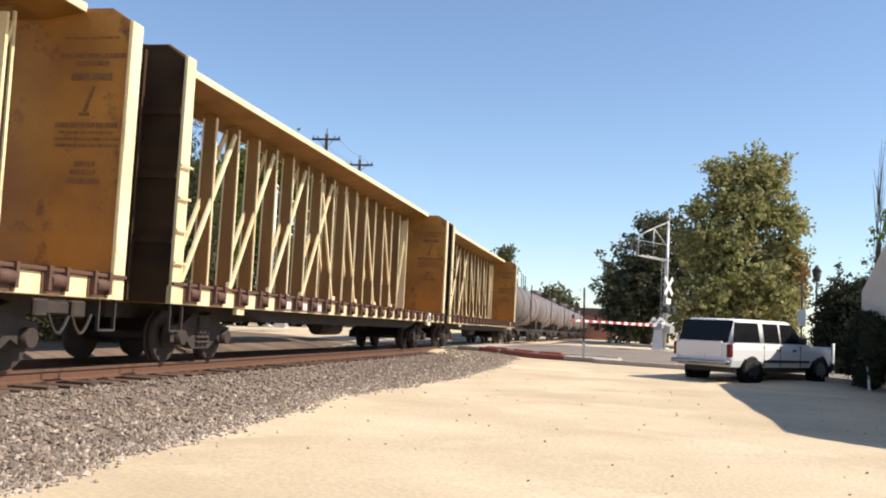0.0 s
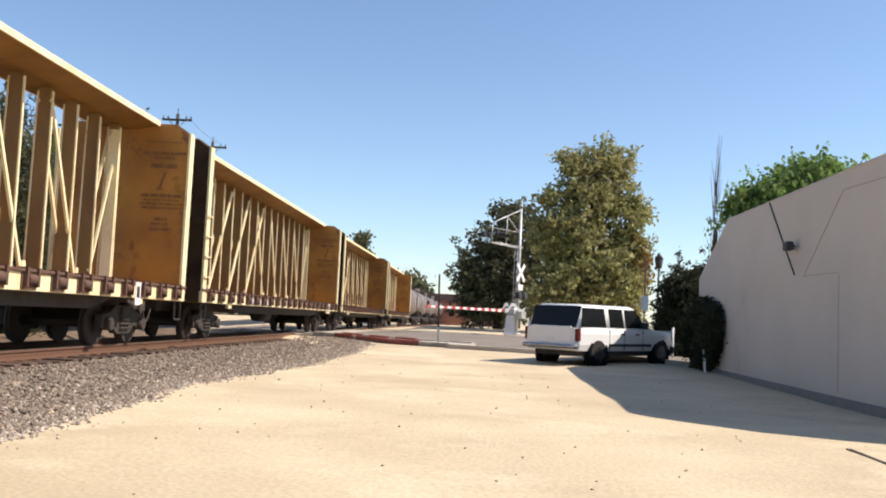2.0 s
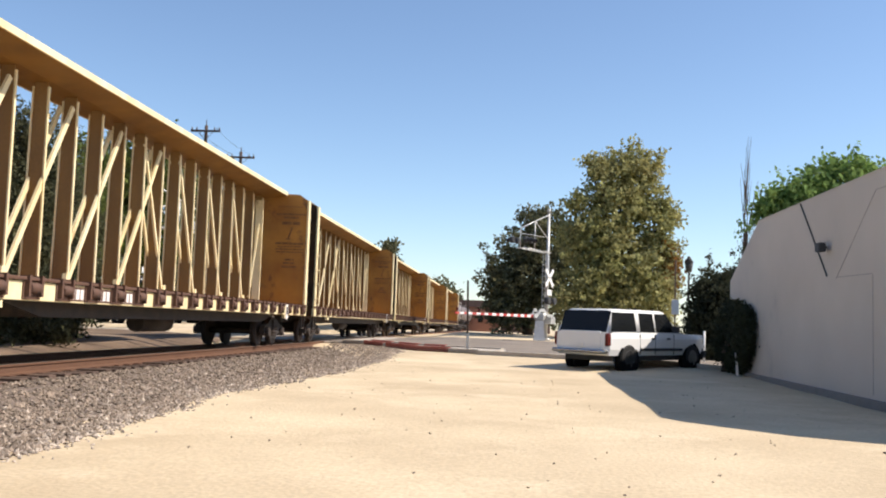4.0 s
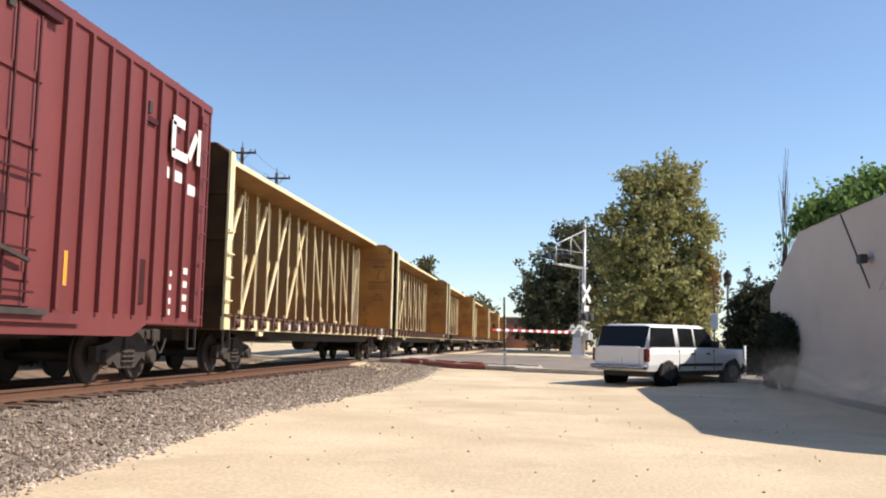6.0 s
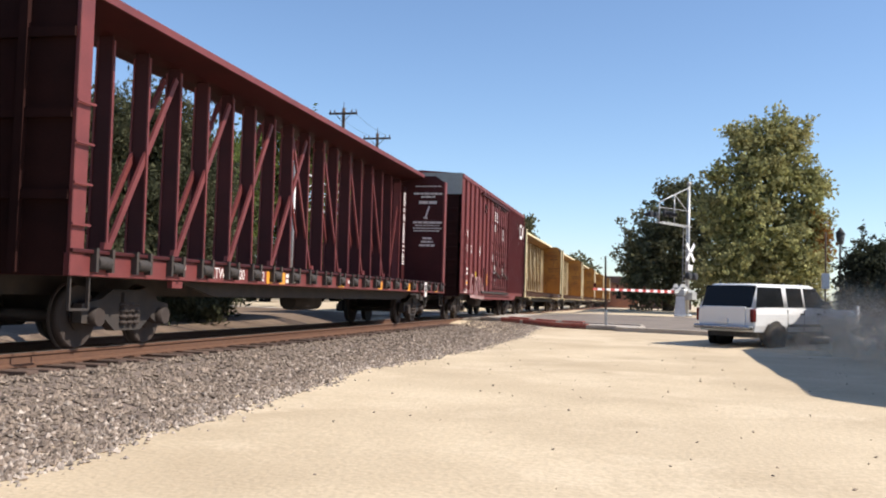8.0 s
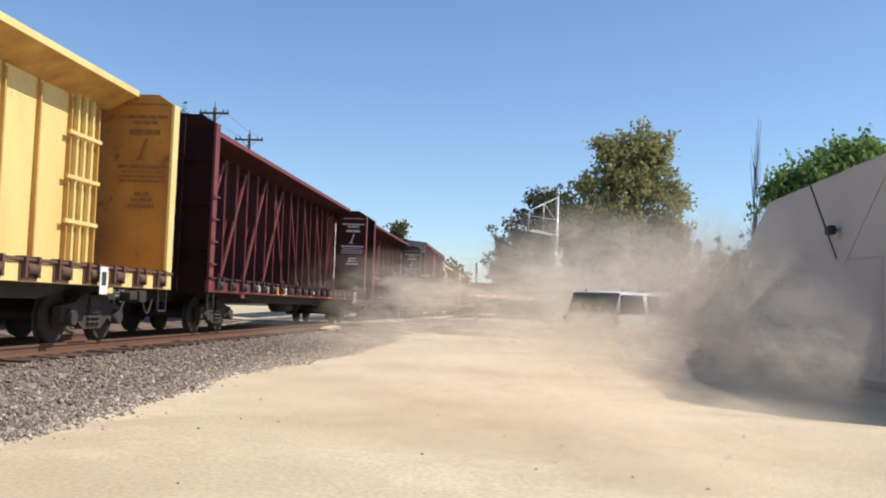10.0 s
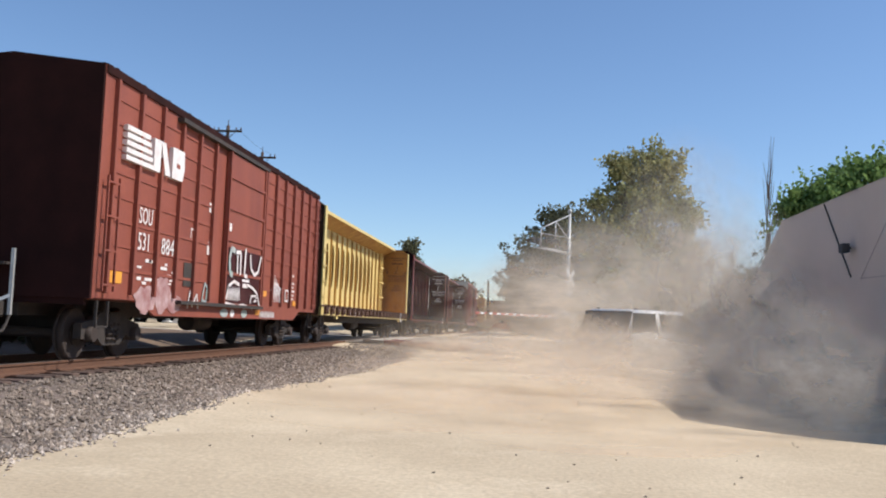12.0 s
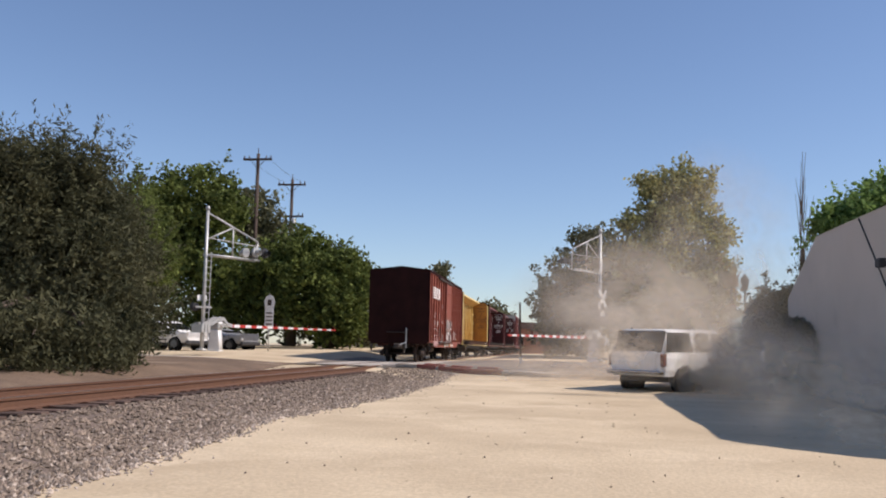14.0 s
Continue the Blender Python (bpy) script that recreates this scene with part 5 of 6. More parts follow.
        part("arm_stripe", bm_bar(bmesh.new(), (ax * a, ay * a, 1.28 - 0.013 * k * arm_up), (ax * b, ay * b, 1.28 - 0.013 * (k + 1) * arm_up), 0.15 - 0.003 * k, 0.05, side=(0, 0, 1)), M_SIGN if k % 2 == 0 else M_RED_STRIPE, gate)
    for f in (0.45, 0.75, 0.98):
        part("arm_lamp", box(ax * length * f - 0.05, ax * length * f + 0.05, ay * length * f - 0.05, ay * length * f + 0.05, 1.3, 1.48), M_RED_LENS, gate)


crossing_signal("crossing_signal", "galvanised cantilever crossing signal beside the far lane", 1.95, 52.0, 0.84, -1, 0.2)
crossing_signal("crossing_signal", "galvanised cantilever crossing signal beyond the rails", -17.6, 45.0, 1.02, 1, 0.0)


def post_sign():
    p = thing("marker_post", "thin bare steel post at the road edge", "post", pose(-1.62, 36.9, 0.5))
    part("post", bm_bar(bmesh.new(), (0, 0, 0), (-0.06, 0, 2.75), 0.07, 0.05, side=(1, 0, 0)), M_POLE, p)
    part("base", bm_bar(bmesh.new(), (0, 0, 0), (0, 0, 0.7), 0.1, 0.07, side=(1, 0, 0)), M_GALV, p)
    q = thing("marker_post", "thin pale steel post beside the shrub", "post", pose(-14.6, 24.3, 0.3))
    part("post", bm_bar(bmesh.new(), (0, 0, 0), (0, 0, 1.9), 0.06, 0.04, side=(1, 0, 0)), M_GALV, q)
    s = thing("street_sign", "small white sign on a thin post", "sign", pose(7.64, 45, 0.2))
    part("post", bm_tube(bmesh.new(), (0, 0, 0), (0, 0, 4.7), 0.04, seg=8), M_POLE, s)
    part("panel", box(-0.17, 0.17, -0.06, -0.04, 2.15, 2.85, bevel=0.005), M_SIGN, s)
    e = thing("marker_post", "short white post at the road edge", "post", pose(7.2, 36, 0.35))
    part("post", bm_tube(bmesh.new(), (0, 0, 0), (0, 0, 1.25), 0.045, seg=8), M_SIGN, e)
    pad = thing("pavement", "worn sandy pad with a dark edge board", "pavement", kind="structure")
    edge_pts = [(4.55, 11.9), (4.55, 10.0), (7.6, 7.6), (7.6, 13.0)]
    bm = bmesh.new()
    low = [bm.verts.new((px, py, ground_z(px, py) - 0.1)) for px, py in edge_pts]
    high = [bm.verts.new((px, py, ground_z(px, py) + 0.02)) for px, py in edge_pts]
    bm.faces.new(high)
    for a in range(4):
        bm.faces.new((low[a], low[(a + 1) % 4], high[(a + 1) % 4], high[a]))
    bmesh.ops.recalc_face_normals(bm, faces=bm.faces)
    part("slab", bm, M_DIRT, pad)
    part("edge_board", bm_bar(bmesh.new(), (4.52, 11.9, ground_z(4.5, 11.9)), (4.52, 10.0, ground_z(4.5, 10)), 0.025, 0.03, side=(1, 0, 0)), M_POLE, pad)
    w = thing("warning_sign", "white notice with rounded top on a post", "sign", pose(-17.4, 55, 0.85))
    part("post", bm_tube(bmesh.new(), (0, 0, 0), (0, 0, 2.5), 0.04, seg=8), M_GALV, w)
    bm = bmesh.new()
    bm_poly_xz(bm, [(-0.26, 1.5), (0.26, 1.5), (0.26, 2.7), (0.34, 3.1), (0.2, 3.4), (0, 3.5), (-0.2, 3.4), (-0.34, 3.1), (-0.26, 2.7)], -0.06, -0.03)
    part("panel", bm, M_SIGN, w)
    for k in range(4):
        part("line_of_writing", box(-0.18, 0.18, -0.066, -0.06, 1.7 + 0.22 * k, 1.78 + 0.22 * k), M_POLE, w)
    part("picture", box(-0.12, 0.12, -0.066, -0.06, 2.85, 3.2), M_POLE, w)


post_sign()


def utility_pole(x, y, z, h, arms, lean=0.0, with_can=False):
    p = thing("utility_pole", "dark wooden utility pole with crossarms", "utility pole", pose(x, y, z, 0, lean, 0), group="utility poles along the railway")
    part("pole", bm_tube(bmesh.new(), (0, 0, 0), (0, 0, h), 0.2, 0.13, seg=12), M_POLE, p)
    for za, half in arms:
        arm = part("crossarm", box(-half, half, -0.18, -0.07, za - 0.08, za + 0.08, bevel=0.01), M_POLE, p)
        for fx in (-0.92, -0.6, 0.6, 0.92):
            part("insulator", bm_tube(bmesh.new(), (fx * half, -0.12, za + 0.08), (fx * half, -0.12, za + 0.3), 0.06, 0.035, seg=8), M_INSUL, arm)
        br = bmesh.new()
        for s in (-1, 1):
            bm_bar(br, (s * half * 0.5, -0.14, za - 0.08), (0, -0.14, za - 0.7), 0.04, 0.02, side=(1, 0, 0))
        part("brace", br, M_POLE, arm)
    part("pole_pin", bm_tube(bmesh.new(), (0, 0, h), (0, 0, h + 0.45), 0.04, 0.03, seg=6), M_INSUL, p)
    if with_can:
        part("transformer", bm_tube(bmesh.new(), (0.3, -0.2, h - 4.4), (0.3, -0.2, h - 3.5), 0.22, seg=12), M_GALV, p)


utility_pole(-23.7, 70.5, 0.7, 15.4, [(14.95, 1.15)])
utility_pole(-23.7, 80, 0.7, 15.1, [(14.6, 1.25), (11.8, 1.15)], 0.0, True)


def wires():
    w = thing("overhead_wires", "thin dark overhead wires", "wires")
    for dx in (-0.8, 0.8):
        for a, b in (((-23.7, 70.5, 15.9), (-23.7, 80, 15.6)),):
            bm = bmesh.new()
            pts = []
            for i in range(9):
                t = i / 8
                p = Vector(a).lerp(Vector(b), t) + Vector((dx, -0.12, -1.2 * 4 * t * (1 - t) * (Vector(a) - Vector(b)).length / 50))
                pts.append(p)
            for p, q in zip(pts, pts[1:]):
                bm_tube(bm, p, q, 0.012, seg=4)
            part("wire", bm, M_DARKSTEEL, w)


wires()
utility_pole(-18.4, 25.0, 0.5, 9.6, [(8.6, 0.9), (7.4, 0.7)], 0.0, True)


# ---- trees ----
def foliage(name, blobs, leaves, size, material, parent, seed, droop=0.0, shell=0.55, ragged=0.14, spiky=False):
    """Leaves as small folded quads gathered in twig clumps through rounded masses, with gaps."""
    rng = np.random.default_rng(seed)
    vol = np.array([b[3] * b[4] * b[5] for b in blobs]) ** 0.75
    vol /= vol.sum()
    out_v, out_f, k = [], [], 0
    size *= 1.35
    leaves = int(leaves * 1.3)
    clumps = max(8, leaves // 26)
    which = rng.choice(len(blobs), clumps, p=vol)
    for c in range(clumps):
        bx, by, bz, rx, ry, rz = blobs[which[c]]
        d = rng.normal(size=3)
        d /= np.linalg.norm(d)
        r = shell + (1.06 - shell) * rng.random()
        lump = 1 + 0.32 * noise.noise(Vector(d * 2.3) + Vector((bx, by, bz)))
        stray = rng.random() < ragged
        if stray:
            r = rng.uniform(0.95, 1.12 if spiky else 1.22)
        centre = np.array((bx, by, bz)) + d * r * lump * (rx, ry, rz)
        n = rng.integers(14, 38) if not stray else rng.integers(18, 34) if spiky else rng.integers(8, 22)
        spread = size * (0.75 if stray else rng.uniform(1.0, 2.1))
        p = centre + rng.normal(size=(n, 3)) * spread * (1, 1, 0.75)
        if stray:
            out = d + np.array((0, 0, 0.5 if spiky else 0.15))
            p += out * (rng.random((n, 1)) - 0.3) * size * (8 if spiky else 4.0)
        p[:, 2] -= droop * rng.random(n) * spread * 3
        a = rng.normal(size=(n, 3))
        a[:, 2] -= droop * 3
        a /= np.linalg.norm(a, axis=1)[:, None]
        b = np.cross(a, rng.normal(size=(n, 3)))
        b /= np.linalg.norm(b, axis=1)[:, None]
        s = size * rng.uniform(0.5, 1.2, (n, 1))
        wid = 0.6 if droop == 0 else 0.3
        quad = np.stack([p - a * s, p + b * s * wid, p + a * s, p - b * s * wid], 1)
        out_v.append(quad.reshape(-1, 3))
        out_f.append(np.arange(4 * n).reshape(n, 4) + k)
        k += 4 * n
    me = bpy.data.meshes.new(name)
    me.from_pydata(np.concatenate(out_v).tolist(), [], np.concatenate(out_f).tolist())
    me.materials.append(material)
    ob = new(name, me)
    ob.parent = parent
    return ob


def limbs(parent, base, forks, r):
    for tip in forks:
        a, b = Vector(base[0]), Vector(tip)
        mid = a.lerp(b, 0.5) + Vector((0, 0, 0.03 * (b - a).length))
        bm = bm_tube(bmesh.new(), a, mid, r, r * 0.6, seg=7)
        bm_tube(bm, mid, b, r * 0.6, r * 0.2, seg=6)
        part("limb", bm, M_BARK, parent)


def tree(label, x, y, z, trunk_h, trunk_r, blobs, leaves, size, material, seed, category="tree", name="tree", extra=None, droop=0.0, shell=0.55, ragged=0.14):
    t = thing(name, label, category, pose(x, y, z))
    local = [(b[0] - x, b[1] - y, b[2] - z, *b[3:]) for b in blobs]
    bm = bm_tube(bmesh.new(), (0, 0, -0.2), (0.1, 0, trunk_h * 0.55), trunk_r * 1.25, trunk_r, seg=10)
    bm_tube(bm, (0.1, 0, trunk_h * 0.55), (0, 0.1, trunk_h), trunk_r, trunk_r * 0.6, seg=10)
    part("trunk", bm, M_BARK, t)
    limbs(t, [(0, 0, trunk_h * 0.8)], [(b[0], b[1], b[2] + b[5] * 0.1) for b in local], trunk_r * 0.5)
    foliage("crown", local, leaves, size, material, t, seed, droop, shell, ragged, droop != 0)
    if extra:
        for i, (bl, count, m) in enumerate(extra):
            foliage("crown", [(b[0] - x, b[1] - y, b[2] - z, *b[3:]) for b in bl], count, size, m, t, seed + 50 + i, droop, shell)
    return t


tree("tall dusty olive-green plane tree in full leaf", 6.6, 62, 0.6, 6.0, 0.35,
     [(6.6, 62, 9.6, 2.3, 2.2, 2.2), (7.2, 62, 12.2, 1.5, 1.5, 1.35), (5.5, 61.5, 11.7, 0.9, 1.0, 0.9), (8.8, 62, 11.9, 0.85, 1.0, 1.2), (8.5, 62, 9.6, 1.4, 1.5, 1.6), (9.2, 61.5, 7.2, 1.1, 1.6, 1.3), (9.9, 62, 9.2, 0.8, 1.0, 0.8), (4.9, 62, 12.5, 0.5, 0.6, 0.4), (5.2, 61, 7.0, 2.2, 2.0, 1.9), (7.4, 60.5, 5.2, 2.8, 2.2, 2.2), (4.2, 61, 9.4, 1.0, 1.0, 0.6), (9.6, 61, 8.4, 0.5, 0.6, 0.6), (8.4, 60, 3.4, 2.2, 2, 1.8), (5, 60, 3.6, 2.4, 2, 1.8), (3.6, 61, 8.0, 0.8, 0.8, 0.6)],
     33000, 0.115, M_LEAF_PLANE, 1, ragged=0.2, extra=[([(9.9, 61, 5.2, 0.7, 1.0, 2.0)], 1500, M_LEAF_RUST)], shell=0.35)
tree("dark green rounded tree beside the crossing", 1.2, 67, 0.7, 4.0, 0.35,
     [(0.8, 67, 5.6, 2.4, 2.4, 2.8), (2.6, 67, 8.0, 2.0, 2.0, 1.8), (-0.4, 66.6, 4.4, 1.7, 2, 2.4), (3.2, 66, 5.0, 2.4, 2, 3.0), (1.6, 67, 9.3, 1.2, 1.2, 0.8), (0.2, 66, 3.0, 2.2, 1.8, 2.0)],
     25000, 0.11, M_LEAF_DARK, 2, shell=0.4, ragged=0.24)
tree("dense dark hedge of clipped evergreens", 8.2, 39, 0.3, 2.0, 0.2,
     [(7.75, 38.6, 2.1, 0.75, 1.2, 2.1), (8.1, 38.8, 1.6, 0.9, 1.2, 1.6), (8.7, 39, 2.2, 0.8, 1.3, 2.0), (9.3, 39, 2.4, 0.8, 1.3, 2.2), (10.3, 39, 2.3, 0.9, 1.3, 2.1), (8.4, 38.6, 3.2, 0.9, 0.9, 0.75)], 42000, 0.06, M_LEAF_HEDGE, 3, "hedge", "hedge", shell=0.3, ragged=0.04)
tree("dark clipped shrub against the end of the stucco wall", 6.6, 30.2, 0.3, 0.8, 0.08,
     [(6.82, 30.6, 1.85, 0.2, 0.55, 0.62), (6.82, 29.8, 1.9, 0.2, 0.6, 0.6), (6.82, 29.0, 1.85, 0.2, 0.6, 0.62), (6.84, 28.3, 1.75, 0.18, 0.6, 0.62), (6.78, 30.6, 1.2, 0.26, 0.6, 0.6), (6.82, 29.5, 0.85, 0.2, 0.8, 0.55), (6.84, 28.5, 1.0, 0.16, 0.6, 0.5), (7.3, 29.8, 1.5, 0.5, 0.9, 0.95), (7.2, 29.2, 0.9, 0.4, 0.5, 0.7), (6.7, 28.0, 1.5, 0.25, 0.55, 0.75)], 52000, 0.04, M_LEAF_HEDGE, 4, "shrub", "shrub", shell=0.15, ragged=0.05)
stake = thing("garden_stake", "thin pale wooden stake by the shrub", "stake", pose(6.6, 28.2, 0.25))
part("stake_post", bm_bar(bmesh.new(), (0, 0, 0), (-0.05, 0, 0.75), 0.06, 0.05, side=(1, 0, 0)), M_SIGN, stake)


def lantern_lamp():
    l = thing("street_lamp", "dark ornamental street lamp with a lantern head", "street lamp", pose(11.0, 60, 0.3))
    part("post", bm_tube(bmesh.new(), (0, 0, 0), (0, 0, 5.0), 0.09, 0.06, seg=10), M_PLASTIC, l)
    part("lantern", bm_tube(bmesh.new(), (0, 0, 5.0), (0, 0, 5.6), 0.17, 0.27, seg=8), M_PLASTIC, l)
    part("cap", bm_tube(bmesh.new(), (0, 0, 5.6), (0, 0, 6.0), 0.3, 0.05, seg=8), M_PLASTIC, l)


lantern_lamp()
tree("bright green leafy tree behind the stucco wall", 15.5, 42, 0.3, 6.0, 0.3,
     [(11.5, 42, 6.9, 0.8, 1, 0.9), (12.7, 42, 7.4, 1.2, 1.5, 1.1), (14.3, 42, 8.1, 1.25, 1.6, 1.25), (16.2, 42, 8.0, 1.3, 1.6, 1.15), (18.0, 42, 7.5, 1.3, 1.6, 1.0), (15, 42, 6.2, 3.8, 2, 1.6)], 22000, 0.11, M_LEAF_BRIGHT, 5)


def bare_poplar():
    t = thing("bare_tree", "tall thin bare upright branches behind the wall", "tree", pose(10.6, 44, 0.3))
    rng = random.Random(4)
    bm = bm_tube(bmesh.new(), (0, 0, 0), (0, 0, 6), 0.12, 0.06, seg=8)
    part("trunk", bm, M_BARK, t)
    tw = bmesh.new()
    for k in range(26):
        z0 = rng.uniform(2.5, 7.5)
        x0, y0 = rng.uniform(-0.12, 0.12), rng.uniform(-0.12, 0.12)
        h = rng.uniform(1.5, 3.6)
        x1 = x0 + rng.uniform(-0.35, 0.45)
        bm_tube(tw, (x0, y0, z0), (x1, y0 + rng.uniform(-0.3, 0.3), min(10.6, z0 + h)), 0.022, 0.008, seg=5)
    tagged(part("twig_spray", tw, M_BARK, t), kind="stuff")


bare_poplar()
tree("large feathery grey-green tamarisk shrub beside the rails", -16.6, 29, 0.5, 3.0, 0.3,
     [(-17.2, 29, 3.2, 3.6, 2.6, 2.8), (-15.3, 29, 2.6, 2.4, 2.2, 2.2), (-18.0, 29, 5.6, 2.4, 2.2, 2.0), (-16.3, 29, 5.0, 2.0, 2, 2.2), (-16.6, 29.5, 6.9, 1.3, 1.3, 1.4), (-18.6, 29, 6.9, 1.2, 1.3, 1.2), (-15.3, 29, 6.5, 0.8, 1.0, 1.3), (-20.2, 28.5, 4.0, 2.6, 2.2, 3.4), (-14.0, 28.0, 1.5, 1.1, 1.4, 1.2), (-13.0, 25.6, 1.2, 0.8, 1.5, 0.9), (-14.0, 23.8, 1.4, 1.2, 1.6, 1.2), (-15.0, 21.8, 1.4, 1.4, 1.6, 1.3)], 110000, 0.085, M_LEAF_GREY, 6, "shrub", "shrub", droop=-0.12, shell=0.45)
tree("feathery grey-green shrub tree by the gate", -19.8, 39.5, 0.8, 3.0, 0.25,
     [(-20.0, 39.5, 6.6, 1.7, 1.6, 1.7), (-19.2, 39.5, 4.6, 1.8, 1.6, 2.0), (-20.6, 39.5, 3.6, 2.0, 1.8, 2.6), (-18.6, 39.5, 2.6, 1.3, 1.4, 1.6)], 24000, 0.085, M_LEAF_GREY, 16, droop=-0.1, shell=0.45)
tree("olive feathery tree between the shrub and the street trees", -23.0, 47, 0.8, 5.0, 0.3,
     [(-22.8, 47, 7.4, 1.9, 1.8, 2.2), (-25.2, 47, 7.8, 2.2, 1.8, 2.3), (-21.2, 47, 5.8, 1.4, 1.6, 2.2), (-24.0, 47, 5.0, 2.4, 1.8, 2.4), (-27.6, 47, 8.4, 2.0, 1.8, 2.4), (-27.0, 47, 5.4, 2.4, 1.8, 3.0)], 30000, 0.10, M_LEAF_GREEN, 17, droop=-0.06, shell=0.4)
tree("mid-green spreading street tree", -26.5, 67, 0.8, 6.0, 0.4,
     [(-27.4, 67, 11.6, 3.0, 2.6, 3.0), (-25.4, 67, 11.2, 1.9, 2.2, 2.3), (-30.6, 67, 11.0, 2.8, 2.4, 2.8), (-29.4, 67, 8.2, 3.2, 2.6, 3.4), (-23.6, 66, 6.2, 2.8, 2.6, 3.0), (-27, 66, 5.0, 4.0, 2.4, 3.2), (-22.6, 66, 4.2, 2.2, 2.0, 2.6)], 34000, 0.14, M_LEAF_GREEN, 7)
tree("mid-green broad street tree", -16.5, 66, 0.8, 5.0, 0.35,
     [(-18.8, 66, 7.5, 2.2, 2.2, 2.0), (-16.4, 66, 6.9, 2.0, 2.2, 1.8), (-15.0, 66, 5.4, 1.6, 2.0, 2.2), (-18.2, 65, 5.4, 2.8, 2.4, 2.6), (-16.0, 65, 4.0, 2.2, 2.0, 2.4), (-14.8, 65.5, 3.0, 1.2, 1.5, 1.4)], 26000, 0.13, M_LEAF_GREEN, 8)
tree("dark green street tree behind the poles", -21, 72, 0.8, 5.0, 0.35,
     [(-25.2, 73, 11.6, 2.4, 1.8, 2.0), (-22.8, 73, 9.2, 2.0, 1.8, 2.0), (-21, 73, 5.6, 4.4, 2.2, 3.6), (-16.5, 72, 4.0, 2.6, 2, 3.2)], 14000, 0.18, M_LEAF_DARK, 9)
tree("shaggy grey-green tree on the bank behind the rails", -27.0, 34, 0.6, 4.0, 0.3,
     [(-26, 34, 4.6, 3.4, 2.6, 3.8), (-23, 35, 4.0, 2.6, 2.4, 3.2), (-30, 33, 5.0, 3.4, 2.6, 4.2)], 20000, 0.14, M_LEAF_GREY, 10)
tree("dark green rounded tree far beyond the train", -19.6, 150, 0.6, 9.0, 0.3, [(-19.5, 150, 13.4, 0.75, 0.8, 1.1), (-19.4, 150, 11.2, 1.0, 1.0, 1.4)], 1600, 0.24, M_LEAF_DARK, 11)
tree("hazy green tree far beyond the train", -14, 190, 0.6, 4.0, 0.4, [(-14.4, 190, 8.2, 1.4, 2, 1.4), (-12.2, 190, 6.6, 1.6, 2, 1.7), (-16, 190, 6, 2.0, 2, 2.4)], 2600, 0.4, M_LEAF_DARK, 12)


def far_block(label, x, y, w, d, h, wall_m, roof_m):
    b = thing("building", label, "building", pose(x, y, 0.3))
    part("wall", box(-w / 2, w / 2, -d / 2, d / 2, 0, h), wall_m, b)
    bm = bmesh.new()
    bm_poly_xz(bm, [(-w / 2 - 0.4, h), (w / 2 + 0.4, h), (w / 2 - 1.5, h + 1.2), (-w / 2 + 1.5, h + 1.2)], -d / 2 - 0.4, d / 2 + 0.4)
    part("roof", bm, roof_m, b)
    for k in range(4):
        part("window", box(-w / 2 + w * (k + 0.3) / 4, -w / 2 + w * (k + 0.7) / 4, -d / 2 - 0.05, -d / 2 + 0.02, h * 0.4, h * 0.75), M_GLASS, b)


far_block("low terracotta building far down the line", -6.5, 176, 9, 8, 4.6, M_BRICK_FAR, M_ROOF_FAR)
far_block("low brown building far down the line", 2.5, 160, 8, 8, 2.8, M_ROOF_FAR, M_ROOF_FAR)
far_block("pale low house behind the waiting cars", -16.0, 84, 7, 6, 2.6, M_CONCRETE, M_ROOF_FAR)


# ---- vehicles ----
def wheel_part(parent, x, y, r, w=0.26):
    bm = bmesh.new()
    s = 1 if x > 0 else -1
    bm_tube(bm, (x - s * w, y, r), (x - s * 0.04, y, r), r, seg=24)
    bm_tube(bm, (x - s * 0.04, y, r), (x, y, r), r, r * 0.9, seg=24)
    tyre = part("tyre", bm, M_TYRE, parent)
    rim = bm_tube(bmesh.new(), (x - s * 0.05, y, r), (x + s * 0.004, y, r), r * 0.62, r * 0.6, seg=18)
    part("rim", rim, M_RIM, tyre)
    hub = bmesh.new()
    for k in range(5):
        a = k * math.tau / 5
        bm_bar(hub, (x + s * 0.008, y, r), (x + s * 0.008, y + math.cos(a) * r * 0.55, r + math.sin(a) * r * 0.55), 0.09, 0.02, side=(0, math.cos(a + 1.57), math.sin(a + 1.57)))
    part("spokes", hub, M_RIM, tyre)


def body_section(hw, zlow, zbelt, tuck=0.06):
    return [(-hw + tuck, zlow), (hw - tuck, zlow), (hw - 0.01, zlow + 0.18), (hw, zlow + 0.5), (hw - 0.01, zbelt - 0.14), (hw - 0.05, zbelt), (-hw + 0.05, zbelt), (-hw + 0.01, zbelt - 0.14), (-hw, zlow + 0.5), (-hw + 0.01, zlow + 0.18)]


